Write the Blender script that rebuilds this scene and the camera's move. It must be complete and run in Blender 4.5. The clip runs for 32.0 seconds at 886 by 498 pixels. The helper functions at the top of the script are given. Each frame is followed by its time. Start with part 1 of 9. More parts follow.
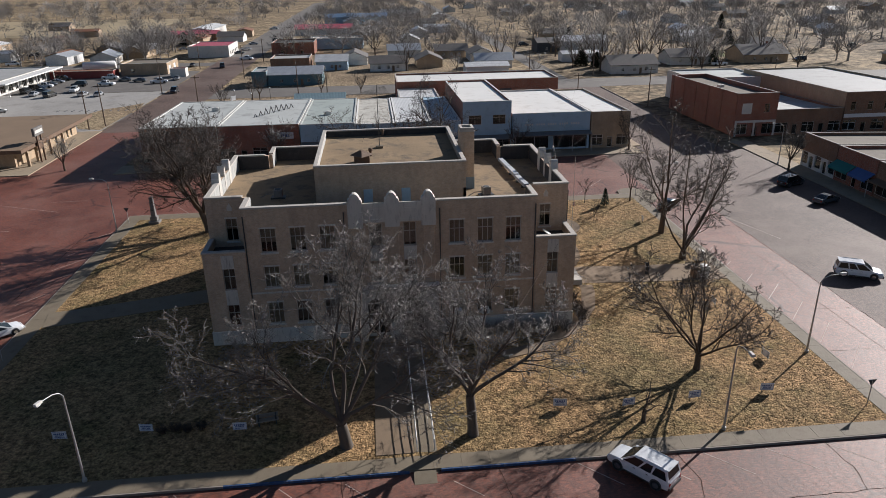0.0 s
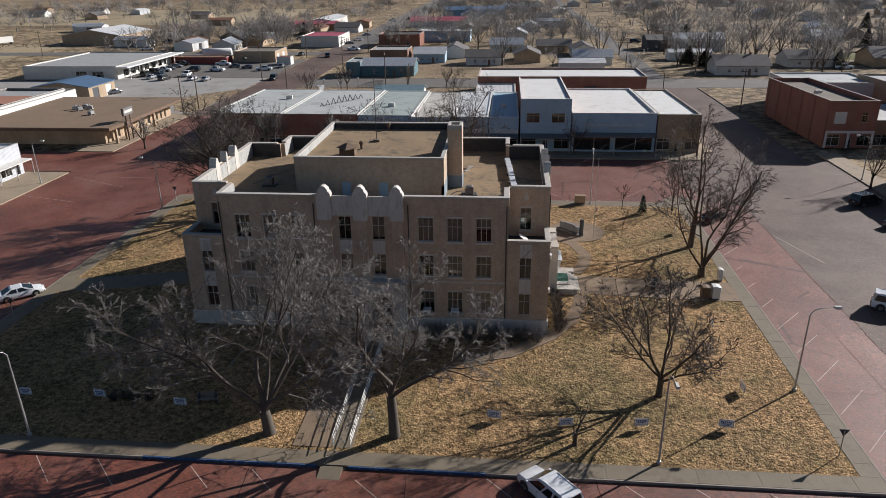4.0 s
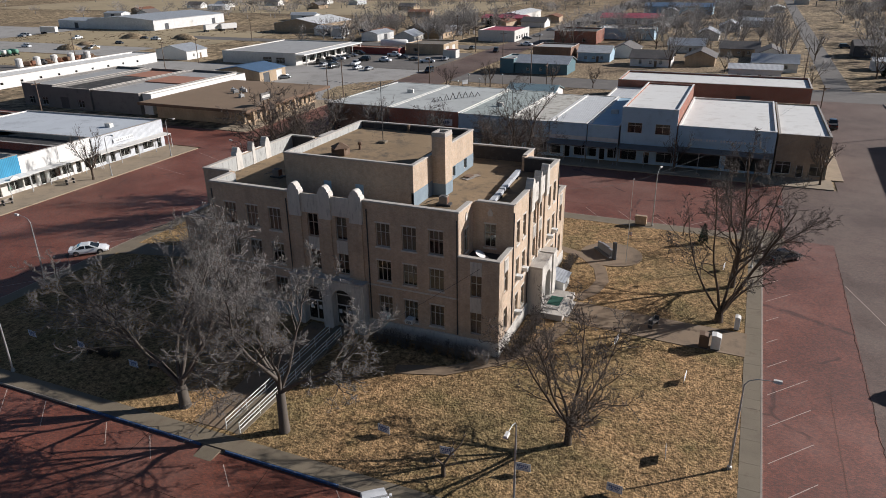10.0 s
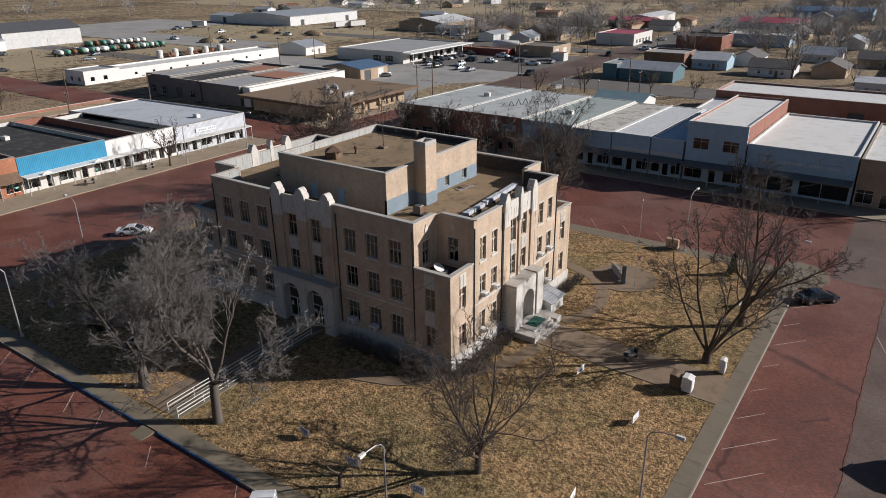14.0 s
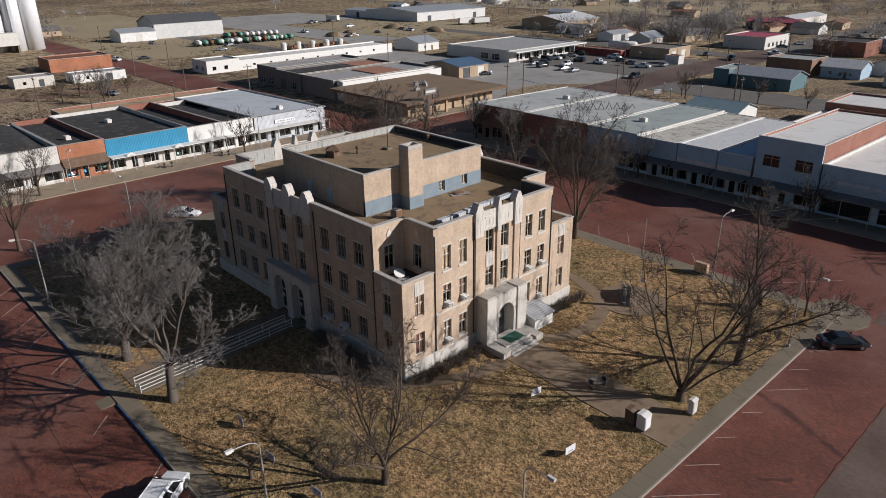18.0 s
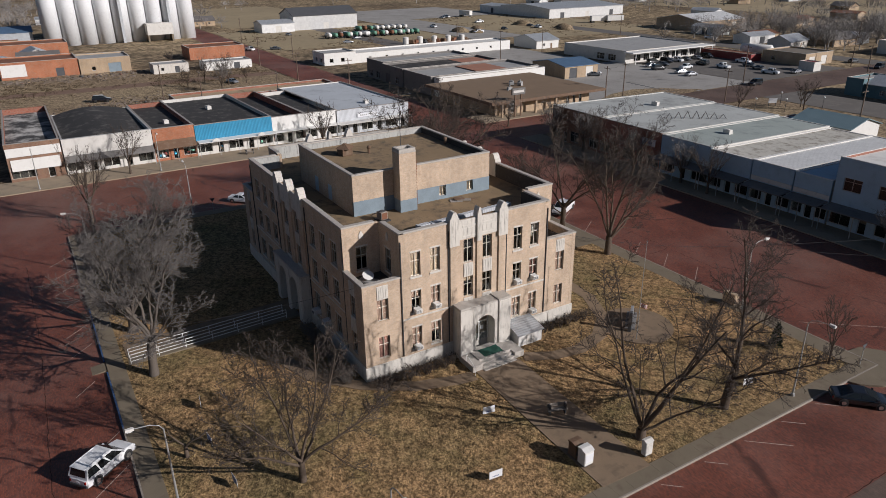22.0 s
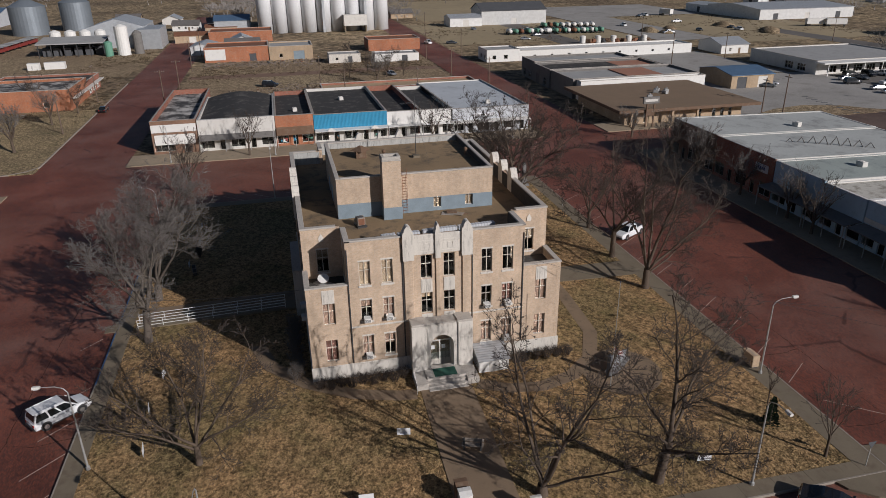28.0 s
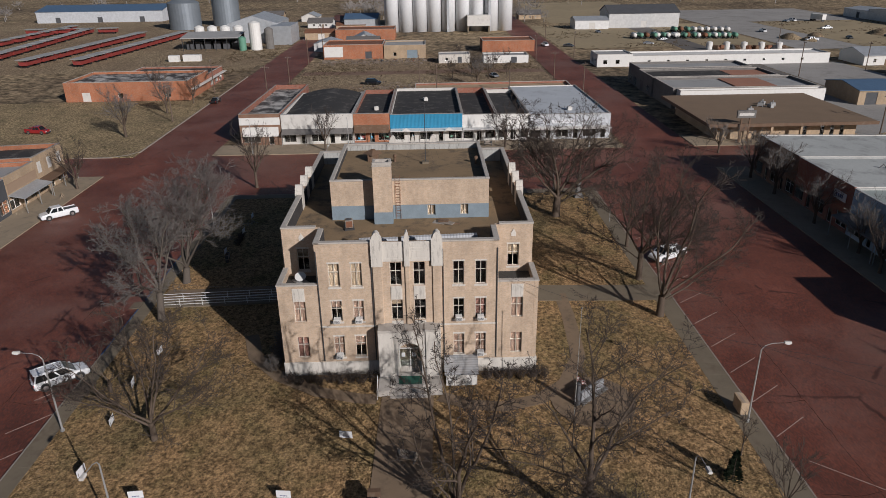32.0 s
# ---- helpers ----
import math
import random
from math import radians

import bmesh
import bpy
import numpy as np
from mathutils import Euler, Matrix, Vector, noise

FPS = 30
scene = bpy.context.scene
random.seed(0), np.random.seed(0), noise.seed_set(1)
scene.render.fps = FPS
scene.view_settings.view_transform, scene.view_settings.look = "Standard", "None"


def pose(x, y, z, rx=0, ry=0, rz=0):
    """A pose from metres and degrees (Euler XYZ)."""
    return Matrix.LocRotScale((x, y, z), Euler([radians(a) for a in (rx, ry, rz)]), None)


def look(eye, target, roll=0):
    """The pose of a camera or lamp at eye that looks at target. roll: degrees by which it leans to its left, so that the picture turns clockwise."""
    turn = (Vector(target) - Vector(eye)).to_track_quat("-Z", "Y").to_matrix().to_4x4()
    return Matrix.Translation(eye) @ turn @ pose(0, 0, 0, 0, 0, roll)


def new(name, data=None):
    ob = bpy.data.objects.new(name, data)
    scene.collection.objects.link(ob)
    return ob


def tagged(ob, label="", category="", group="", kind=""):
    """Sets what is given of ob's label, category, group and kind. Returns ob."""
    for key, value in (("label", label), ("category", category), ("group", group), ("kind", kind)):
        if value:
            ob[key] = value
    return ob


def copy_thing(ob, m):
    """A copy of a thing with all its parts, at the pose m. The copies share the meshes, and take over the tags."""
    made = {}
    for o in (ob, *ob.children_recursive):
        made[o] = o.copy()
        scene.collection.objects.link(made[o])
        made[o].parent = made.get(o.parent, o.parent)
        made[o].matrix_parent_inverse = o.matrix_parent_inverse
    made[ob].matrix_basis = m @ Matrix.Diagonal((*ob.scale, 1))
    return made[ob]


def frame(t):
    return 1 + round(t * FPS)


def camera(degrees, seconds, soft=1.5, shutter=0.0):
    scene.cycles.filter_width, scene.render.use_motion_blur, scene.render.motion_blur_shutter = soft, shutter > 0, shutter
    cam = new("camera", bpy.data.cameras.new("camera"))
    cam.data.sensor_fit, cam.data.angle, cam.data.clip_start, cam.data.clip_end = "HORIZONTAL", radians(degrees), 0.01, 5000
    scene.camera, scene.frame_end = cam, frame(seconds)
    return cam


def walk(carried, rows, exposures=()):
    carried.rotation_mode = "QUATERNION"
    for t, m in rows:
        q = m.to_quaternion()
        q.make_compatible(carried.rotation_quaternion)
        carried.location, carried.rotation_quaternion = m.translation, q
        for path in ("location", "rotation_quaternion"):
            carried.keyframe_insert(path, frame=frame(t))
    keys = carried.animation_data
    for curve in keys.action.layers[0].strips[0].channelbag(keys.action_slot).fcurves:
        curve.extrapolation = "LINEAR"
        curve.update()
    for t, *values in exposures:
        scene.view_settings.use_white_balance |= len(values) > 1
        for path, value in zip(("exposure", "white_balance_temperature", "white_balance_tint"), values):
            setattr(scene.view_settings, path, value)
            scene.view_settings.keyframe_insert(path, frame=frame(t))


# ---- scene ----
cam = camera(65.1, 32.0, soft=0.7)
METRES, EYE, TILT, LEAN, TURN = 124.1, 34.5, 0.0, 0.0, -5.4
ROWS = [
    (0.0, 0.0, 0.0, 0.0, -0.35, -21.92, 0.87),
    (0.5, 0.0145, 0.0006, -0.0004, 1.13, -21.95, 0.83),
    (1.0, 0.0295, 0.0026, -0.0005, 2.69, -21.99, 0.78),
    (1.5, 0.045, 0.0052, -0.0003, 4.12, -22.03, 0.76),
    (2.0, 0.0601, 0.0074, -0.0001, 5.62, -22.1, 0.72),
    (2.5, 0.0752, 0.0101, -0.0008, 6.87, -22.16, 0.72),
    (3.0, 0.0895, 0.0127, -0.0013, 8.01, -22.2, 0.69),
    (3.5, 0.1041, 0.0159, -0.0013, 9.22, -22.23, 0.7),
    (5.5, 0.1638, 0.0326, 0.0009, 15.28, -22.37, 0.64),
    (6.0, 0.1789, 0.0377, 0.002, 17.01, -22.4, 0.62),
    (6.5, 0.1934, 0.0435, 0.0027, 18.47, -22.47, 0.62),
    (7.0, 0.2079, 0.0499, 0.0032, 19.7, -22.5, 0.66),
    (7.5, 0.2219, 0.0564, 0.0037, 21.0, -22.57, 0.66),
    (8.0, 0.2365, 0.0632, 0.0047, 22.43, -22.64, 0.64),
    (8.5, 0.2512, 0.0701, 0.0052, 23.99, -22.65, 0.67),
    (9.0, 0.2654, 0.0775, 0.0055, 25.55, -22.64, 0.68),
    (9.5, 0.2795, 0.0851, 0.0057, 26.99, -22.62, 0.73),
    (10.0, 0.2937, 0.0932, 0.006, 28.41, -22.61, 0.75),
    (10.5, 0.3074, 0.1016, 0.0064, 29.51, -22.63, 0.78),
    (11.0, 0.3212, 0.111, 0.0073, 30.72, -22.62, 0.78),
    (11.5, 0.3349, 0.1209, 0.0082, 32.41, -22.59, 0.76),
    (12.0, 0.3482, 0.1315, 0.0091, 34.02, -22.59, 0.7),
    (12.5, 0.361, 0.142, 0.0101, 35.5, -22.58, 0.7),
    (13.0, 0.3732, 0.1525, 0.011, 37.17, -22.59, 0.63),
    (13.5, 0.385, 0.1632, 0.0115, 38.78, -22.58, 0.64),
    (14.0, 0.3961, 0.1741, 0.0114, 40.26, -22.58, 0.67),
    (14.5, 0.4071, 0.1853, 0.0115, 41.65, -22.64, 0.68),
    (16.5, 0.45, 0.2333, 0.0138, 47.78, -22.57, 0.65),
    (17.0, 0.4595, 0.2457, 0.0142, 49.17, -22.63, 0.66),
    (17.5, 0.4684, 0.2585, 0.0146, 50.61, -22.67, 0.67),
    (18.0, 0.4769, 0.2714, 0.015, 52.04, -22.74, 0.67),
    (18.5, 0.4853, 0.2846, 0.0154, 53.64, -22.79, 0.67),
    (19.0, 0.4933, 0.2979, 0.0156, 55.13, -22.85, 0.68),
    (19.5, 0.5007, 0.3112, 0.016, 56.62, -22.91, 0.63),
    (20.0, 0.5079, 0.3248, 0.0166, 58.14, -22.96, 0.66),
    (20.5, 0.5149, 0.3381, 0.0175, 59.59, -23.01, 0.65),
    (21.0, 0.522, 0.3523, 0.0183, 61.17, -23.01, 0.66),
    (21.5, 0.5286, 0.3665, 0.019, 62.67, -23.01, 0.64),
    (22.0, 0.5348, 0.3809, 0.0198, 64.26, -23.0, 0.66),
    (22.5, 0.5404, 0.3955, 0.0207, 65.81, -23.0, 0.65),
    (23.0, 0.5454, 0.4104, 0.0214, 67.2, -23.03, 0.64),
    (23.5, 0.55, 0.4256, 0.0224, 68.52, -23.05, 0.63),
    (24.0, 0.5542, 0.4403, 0.0231, 70.06, -23.02, 0.64),
    (24.5, 0.5584, 0.4551, 0.0238, 71.85, -23.01, 0.62),
    (25.0, 0.5615, 0.47, 0.0246, 73.36, -23.04, 0.64),
    (25.5, 0.5638, 0.4849, 0.0253, 75.01, -23.07, 0.64),
    (27.5, 0.57, 0.5451, 0.027, 80.68, -23.23, 0.75),
    (28.0, 0.5713, 0.5604, 0.0278, 82.11, -23.27, 0.75),
    (28.5, 0.5724, 0.5758, 0.029, 83.87, -23.27, 0.77),
    (29.0, 0.5733, 0.591, 0.0298, 85.35, -23.26, 0.79),
    (29.5, 0.5735, 0.6063, 0.0305, 86.8, -23.25, 0.81),
    (30.0, 0.5739, 0.6212, 0.031, 88.37, -23.21, 0.85),
    (30.5, 0.5734, 0.6366, 0.0314, 89.75, -23.22, 0.86),
    (31.0, 0.5728, 0.6519, 0.0318, 91.03, -23.21, 0.85),
    (31.5, 0.5716, 0.6673, 0.0318, 92.39, -23.19, 0.87),
    (32.0, 0.5695, 0.6827, 0.0323, 94.04, -23.16, 0.84),
]
walk(cam, [(t, pose(0, 0, EYE, TILT, LEAN, TURN) @ pose(METRES * x, METRES * y, METRES * z, 90 + pitch, roll, yaw)) for t, x, y, z, yaw, pitch, roll in ROWS],
     [(0, 0.52, 6220, 12), (6, 0.48, 6220, 12), (11, 0.36, 6220, 12), (16.5, 0.12, 6220, 13), (23, -0.12, 6230, 14), (28, -0.30, 6240, 14), (32, -0.32, 6240, 14)])

# ---- light ----
SUN_AZ, SUN_EL = 37.5, 24.0
world = bpy.data.worlds.new("sky")
scene.world = world
world.use_nodes = True
wn = world.node_tree.nodes
sky = wn.new("ShaderNodeTexSky")
sky.sky_type, sky.sun_disc = "NISHITA", False
sky.sun_elevation, sky.sun_rotation = radians(SUN_EL), radians(90 - SUN_AZ)
world.node_tree.links.new(sky.outputs[0], wn["Background"].inputs[0])
wn["Background"].inputs[1].default_value = 0.037
sky.dust_density, sky.ozone_density = 0.8, 3.2
sun = new("sun", bpy.data.lights.new("sun", "SUN"))
sun.data.energy, sun.data.angle, sun.data.color = 4.9, radians(0.53), (1.0, 0.945, 0.875)
sun.matrix_world = look((200 * math.cos(radians(SUN_AZ)), 200 * math.sin(radians(SUN_AZ)), 200 * math.tan(radians(SUN_EL))), (0, 0, 0))


# ---- materials ----
def ramp(nt, src, stops):
    r = nt.nodes.new("ShaderNodeValToRGB")
    e = r.color_ramp.elements
    while len(e) < len(stops):
        e.new(0.5)
    for el, (p, c) in zip(e, stops):
        el.position, el.color = p, (*c, 1)
    nt.links.new(src, r.inputs[0])
    return r.outputs[0]


def noise_tex(nt, vec, scale, detail=6, rough=0.6, stretch=None):
    n = nt.nodes.new("ShaderNodeTexNoise")
    n.inputs["Scale"].default_value, n.inputs["Detail"].default_value, n.inputs["Roughness"].default_value = scale, detail, rough
    if stretch:
        m = nt.nodes.new("ShaderNodeMapping")
        m.inputs["Scale"].default_value = stretch
        nt.links.new(vec, m.inputs[0])
        vec = m.outputs[0]
    nt.links.new(vec, n.inputs["Vector"])
    return n.outputs["Fac"]


def mixed(nt, fac, a, b, mode="MIX"):
    m = nt.nodes.new("ShaderNodeMix")
    m.data_type, m.blend_type = "RGBA", mode
    for sock, v in ((m.inputs[0], fac), (m.inputs[6], a), (m.inputs[7], b)):
        if isinstance(v, (int, float)):
            sock.default_value = v
        elif isinstance(v, tuple):
            sock.default_value = (*v, 1)
        else:
            nt.links.new(v, sock)
    return m.outputs[2]


def base_mat(name):
    m = bpy.data.materials.new(name)
    m.use_nodes = True
    nt = m.node_tree
    geo = nt.nodes.new("ShaderNodeNewGeometry")
    return m, nt, nt.nodes["Principled BSDF"], geo.outputs["Position"]


def shade(c, k):
    return tuple(min(1.0, v * k) for v in c)


def surf(name, color, rough=0.8, var=0.25, scale=0.6, fine=14.0, bump=0.3, metal=0.0, dirt=None, dirt_amt=0.35, rnd=0.0, spec=0.5, dist=0.02, stretch=None, dirt_at=0.52):
    """Mottled paint, stone, plaster and the like: two scales of colour, fine relief, blotches of dirt."""
    m, nt, b, pos = base_mat(name)
    big = noise_tex(nt, pos, scale, 5, 0.62, stretch)
    col = ramp(nt, big, [(0.3, shade(color, 1 - var)), (0.72, shade(color, 1 + var * 0.6))])
    small = noise_tex(nt, pos, fine, 4, 0.7)
    col = mixed(nt, 0.5, col, ramp(nt, small, [(0.32, shade(color, 1 - var * 0.9)), (0.7, shade(color, 1 + var * 0.7))]))
    if dirt:
        d = ramp(nt, noise_tex(nt, pos, scale * 2.7, 8, 0.7, stretch), [(dirt_at, (0, 0, 0)), (dirt_at + 0.16, (dirt_amt,) * 3)])
        col = mixed(nt, d, col, dirt)
    if rnd:
        info = nt.nodes.new("ShaderNodeObjectInfo")
        col = mixed(nt, 1.0, col, ramp(nt, info.outputs["Random"], [(0, (1 - rnd,) * 3), (1, (1 + rnd,) * 3)]), "MULTIPLY")
    nt.links.new(col, b.inputs["Base Color"])
    b.inputs["Roughness"].default_value, b.inputs["Metallic"].default_value = rough, metal
    b.inputs["Specular IOR Level"].default_value = spec
    if bump:
        bp = nt.nodes.new("ShaderNodeBump")
        bp.inputs["Strength"].default_value, bp.inputs["Distance"].default_value = bump, dist
        nt.links.new(small, bp.inputs["Height"])
        nt.links.new(bp.outputs[0], b.inputs["Normal"])
    return m


def bricks(name, c1, c2, mortar, w=0.22, h=0.075, joint=0.012, flat=False, rough=0.85, blot=0.25, blot_scale=0.25, bump=0.4, wear=None, wear_amt=0.5, spec=0.4, seams=0):
    """Brickwork at its real size; on walls along x + y and z, on the ground along x and y."""
    m, nt, b, pos = base_mat(name)
    vec = pos
    if not flat:
        sep, com, add = nt.nodes.new("ShaderNodeSeparateXYZ"), nt.nodes.new("ShaderNodeCombineXYZ"), nt.nodes.new("ShaderNodeMath")
        nt.links.new(pos, sep.inputs[0])
        nt.links.new(sep.outputs[0], add.inputs[0])
        nt.links.new(sep.outputs[1], add.inputs[1])
        nt.links.new(add.outputs[0], com.inputs[0])
        nt.links.new(sep.outputs[2], com.inputs[1])
        vec = com.outputs[0]
    t = nt.nodes.new("ShaderNodeTexBrick")
    for k, v in (("Scale", 1.0), ("Mortar Size", joint), ("Brick Width", w), ("Row Height", h), ("Bias", 0.0)):
        t.inputs[k].default_value = v
    t.inputs["Color1"].default_value, t.inputs["Color2"].default_value, t.inputs["Mortar"].default_value = (*c1, 1), (*c2, 1), (*mortar, 1)
    nt.links.new(vec, t.inputs["Vector"])
    n1 = noise_tex(nt, pos, blot_scale, 8, 0.65)
    col = mixed(nt, 1.0, t.outputs["Color"], ramp(nt, n1, [(0.3, (1 - blot,) * 3), (0.7, (1 + blot,) * 3)]), "MULTIPLY")
    if not flat:
        col = mixed(nt, 1.0, col, ramp(nt, noise_tex(nt, pos, 1.0, 5, 0.7, (1.3, 1.3, 0.09)), [(0.3, (0.9,) * 3), (0.62, (1.04,) * 3)]), "MULTIPLY")
    n2 = noise_tex(nt, pos, 2.2, 6, 0.75)
    col = mixed(nt, 1.0, col, ramp(nt, n2, [(0.3, (0.84,) * 3), (0.7, (1.12,) * 3)]), "MULTIPLY")
    if wear:
        col = mixed(nt, ramp(nt, noise_tex(nt, pos, blot_scale * 0.5, 9, 0.7), [(0.46, (0, 0, 0)), (0.66, (wear_amt,) * 3)]), col, wear)
    if seams:
        vo = nt.nodes.new("ShaderNodeTexVoronoi")
        vo.feature = "DISTANCE_TO_EDGE"
        vo.inputs["Scale"].default_value = seams
        wob = nt.nodes.new("ShaderNodeVectorMath")
        wob.operation = "ADD"
        nz = nt.nodes.new("ShaderNodeTexNoise")
        nz.inputs["Scale"].default_value = 0.5
        nt.links.new(pos, nz.inputs["Vector"])
        nt.links.new(pos, wob.inputs[0])
        nt.links.new(nz.outputs["Color"], wob.inputs[1])
        nt.links.new(wob.outputs[0], vo.inputs["Vector"])
        gate = ramp(nt, noise_tex(nt, pos, 0.15, 4, 0.6), [(0.5, (0, 0, 0)), (0.56, (1, 1, 1))])
        line = ramp(nt, vo.outputs["Distance"], [(0.003, (0.75,) * 3), (0.012, (0, 0, 0))])
        col = mixed(nt, mixed(nt, 1.0, gate, line, "MULTIPLY"), col, shade(c2, 0.35))
    nt.links.new(col, b.inputs["Base Color"])
    b.inputs["Roughness"].default_value, b.inputs["Specular IOR Level"].default_value = rough, spec
    bp = nt.nodes.new("ShaderNodeBump")
    bp.inputs["Strength"].default_value, bp.inputs["Distance"].default_value, bp.invert = bump, 0.012, True
    nt.links.new(t.outputs["Fac"], bp.inputs["Height"])
    nt.links.new(bp.outputs[0], b.inputs["Normal"])
    return m


def patches(name, cols, s1=0.06, s2=0.9, s3=9.0, bump=0.6, dist=0.05, rough=0.95):
    """Grass and earth: tufts in patches of several colours."""
    m, nt, b, pos = base_mat(name)
    a = noise_tex(nt, pos, s1, 6, 0.62)
    c = noise_tex(nt, pos, s2, 6, 0.7)
    f = noise_tex(nt, pos, s3, 3, 0.6)
    col = mixed(nt, ramp(nt, a, [(0.45, (0, 0, 0)), (0.62, (1, 1, 1))]), cols[0], cols[1])
    col = mixed(nt, ramp(nt, c, [(0.5, (0, 0, 0)), (0.68, (0.7,) * 3)]), col, cols[2])
    col = mixed(nt, 1.0, col, ramp(nt, f, [(0.34, (0.5,) * 3), (0.64, (1.42,) * 3)]), "MULTIPLY")
    clump = noise_tex(nt, pos, s3 * 0.42, 4, 0.65)
    col = mixed(nt, 1.0, col, ramp(nt, clump, [(0.38, (0.52,) * 3), (0.6, (1.36,) * 3)]), "MULTIPLY")
    nt.links.new(col, b.inputs["Base Color"])
    b.inputs["Roughness"].default_value, b.inputs["Specular IOR Level"].default_value = rough, 0.15
    bp = nt.nodes.new("ShaderNodeBump")
    bp.inputs["Strength"].default_value, bp.inputs["Distance"].default_value = bump, dist
    nt.links.new(f, bp.inputs["Height"])
    nt.links.new(bp.outputs[0], b.inputs["Normal"])
    return m


def ribs(name, color, pitch=0.25, rough=0.4, metal=0.3, axis=0, var=0.12):
    """Ribbed sheet metal."""
    m, nt, b, pos = base_mat(name)
    w = nt.nodes.new("ShaderNodeTexWave")
    w.wave_type, w.bands_direction = "BANDS", "XYZ"[axis]
    w.inputs["Scale"].default_value = 0.314 / pitch
    nt.links.new(pos, w.inputs["Vector"])
    n = noise_tex(nt, pos, 0.7, 6, 0.65)
    col = mixed(nt, 1.0, ramp(nt, n, [(0.3, shade(color, 1 - var)), (0.7, shade(color, 1 + var))]), ramp(nt, w.outputs["Fac"], [(0.1, (0.8,) * 3), (0.4, (1.04,) * 3)]), "MULTIPLY")
    nt.links.new(col, b.inputs["Base Color"])
    b.inputs["Roughness"].default_value, b.inputs["Metallic"].default_value = rough, metal
    bp = nt.nodes.new("ShaderNodeBump")
    bp.inputs["Strength"].default_value, bp.inputs["Distance"].default_value = 0.4, 0.03
    nt.links.new(w.outputs["Fac"], bp.inputs["Height"])
    nt.links.new(bp.outputs[0], b.inputs["Normal"])
    return m


def glass_mat():
    m, nt, b, pos = base_mat("window_glass")
    b.inputs["Base Color"].default_value = (0.75, 0.8, 0.8, 1)
    b.inputs["Roughness"].default_value, b.inputs["Transmission Weight"].default_value, b.inputs["IOR"].default_value = 0.03, 1.0, 1.45
    return m


def gloss(name, color, rough=0.25, metal=0.0, coat=0.0):
    m, nt, b, pos = base_mat(name)
    n = noise_tex(nt, pos, 3.0, 5, 0.6)
    nt.links.new(ramp(nt, n, [(0.3, shade(color, 0.9)), (0.7, shade(color, 1.06))]), b.inputs["Base Color"])
    b.inputs["Roughness"].default_value, b.inputs["Metallic"].default_value, b.inputs["Coat Weight"].default_value = rough, metal, coat
    return m


BUFF = bricks("buff_brick", (0.535, 0.40, 0.285), (0.455, 0.337, 0.237), (0.515, 0.435, 0.355), blot=0.15, blot_scale=0.35, joint=0.008, bump=0.25)
ROADBRICK = bricks("street_brick", (0.235, 0.07, 0.040), (0.118, 0.040, 0.027), (0.08, 0.043, 0.03), w=0.24, h=0.11, joint=0.008, flat=True, blot=0.42, blot_scale=0.09, rough=0.60, wear=(0.155, 0.1, 0.082), wear_amt=0.62, spec=0.55, seams=0.05)
GREYROAD = bricks("worn_grey_brick", (0.148, 0.092, 0.072), (0.1, 0.066, 0.053), (0.08, 0.054, 0.043), w=0.24, h=0.11, joint=0.008, flat=True, blot=0.35, blot_scale=0.07, rough=0.72, wear=(0.145, 0.114, 0.092), wear_amt=0.6, spec=0.4)
REDBRICK = bricks("red_brick", (0.33, 0.10, 0.058), (0.25, 0.078, 0.046), (0.28, 0.20, 0.16), blot=0.2)
ORANGEBRICK = bricks("orange_brick", (0.42, 0.14, 0.06), (0.34, 0.11, 0.05), (0.36, 0.22, 0.15), blot=0.2)
BROWNBRICK = bricks("brown_brick", (0.24, 0.12, 0.07), (0.19, 0.10, 0.06), (0.24, 0.18, 0.14), blot=0.2)
TANBRICK = bricks("tan_brick", (0.44, 0.32, 0.20), (0.38, 0.27, 0.17), (0.40, 0.32, 0.24), blot=0.15)
LIME = surf("limestone", (0.60, 0.565, 0.51), 0.85, 0.18, 0.9, 22, 0.3, dirt=(0.24, 0.22, 0.2), dirt_amt=0.6, stretch=(1.6, 1.6, 0.35))
WORN = surf("worn_coping", (0.31, 0.285, 0.26), 0.85, 0.25, 0.8, 14, 0.3, dirt=(0.14, 0.12, 0.11), dirt_amt=0.7)
SLATEROOF = surf("green_grey_roofing", (0.33, 0.37, 0.35), 0.75, 0.2, 0.12, 4, 0.2, dirt=(0.17, 0.19, 0.18), dirt_amt=0.7)
BLOTROOF = surf("blotched_pale_roofing", (0.50, 0.48, 0.43), 0.8, 0.2, 0.25, 5, 0.3, dirt=(0.19, 0.165, 0.13), dirt_amt=0.85, dirt_at=0.48)
ROWROOF = surf("patched_grey_roofing", (0.43, 0.445, 0.43), 0.75, 0.2, 0.1, 3, 0.2, dirt=(0.2, 0.2, 0.195), dirt_amt=0.75)
COPING = surf("coping_stone", (0.46, 0.425, 0.38), 0.8, 0.18, 1.2, 18, 0.3, dirt=(0.2, 0.18, 0.17), dirt_amt=0.5)
GRAVEL = surf("roof_gravel", (0.26, 0.18, 0.10), 0.95, 0.35, 0.22, 30, 0.6, dirt=(0.075, 0.06, 0.045), dirt_amt=0.8, dirt_at=0.5)
DARKLINING = surf("dark_parapet", (0.045, 0.042, 0.042), 0.8, 0.3, 0.8, 14, 0.2, dirt=(0.11, 0.1, 0.1), dirt_amt=0.5)
BLUEBAND = surf("blue_grey_stucco", (0.215, 0.27, 0.31), 0.85, 0.3, 0.8, 25, 0.3)
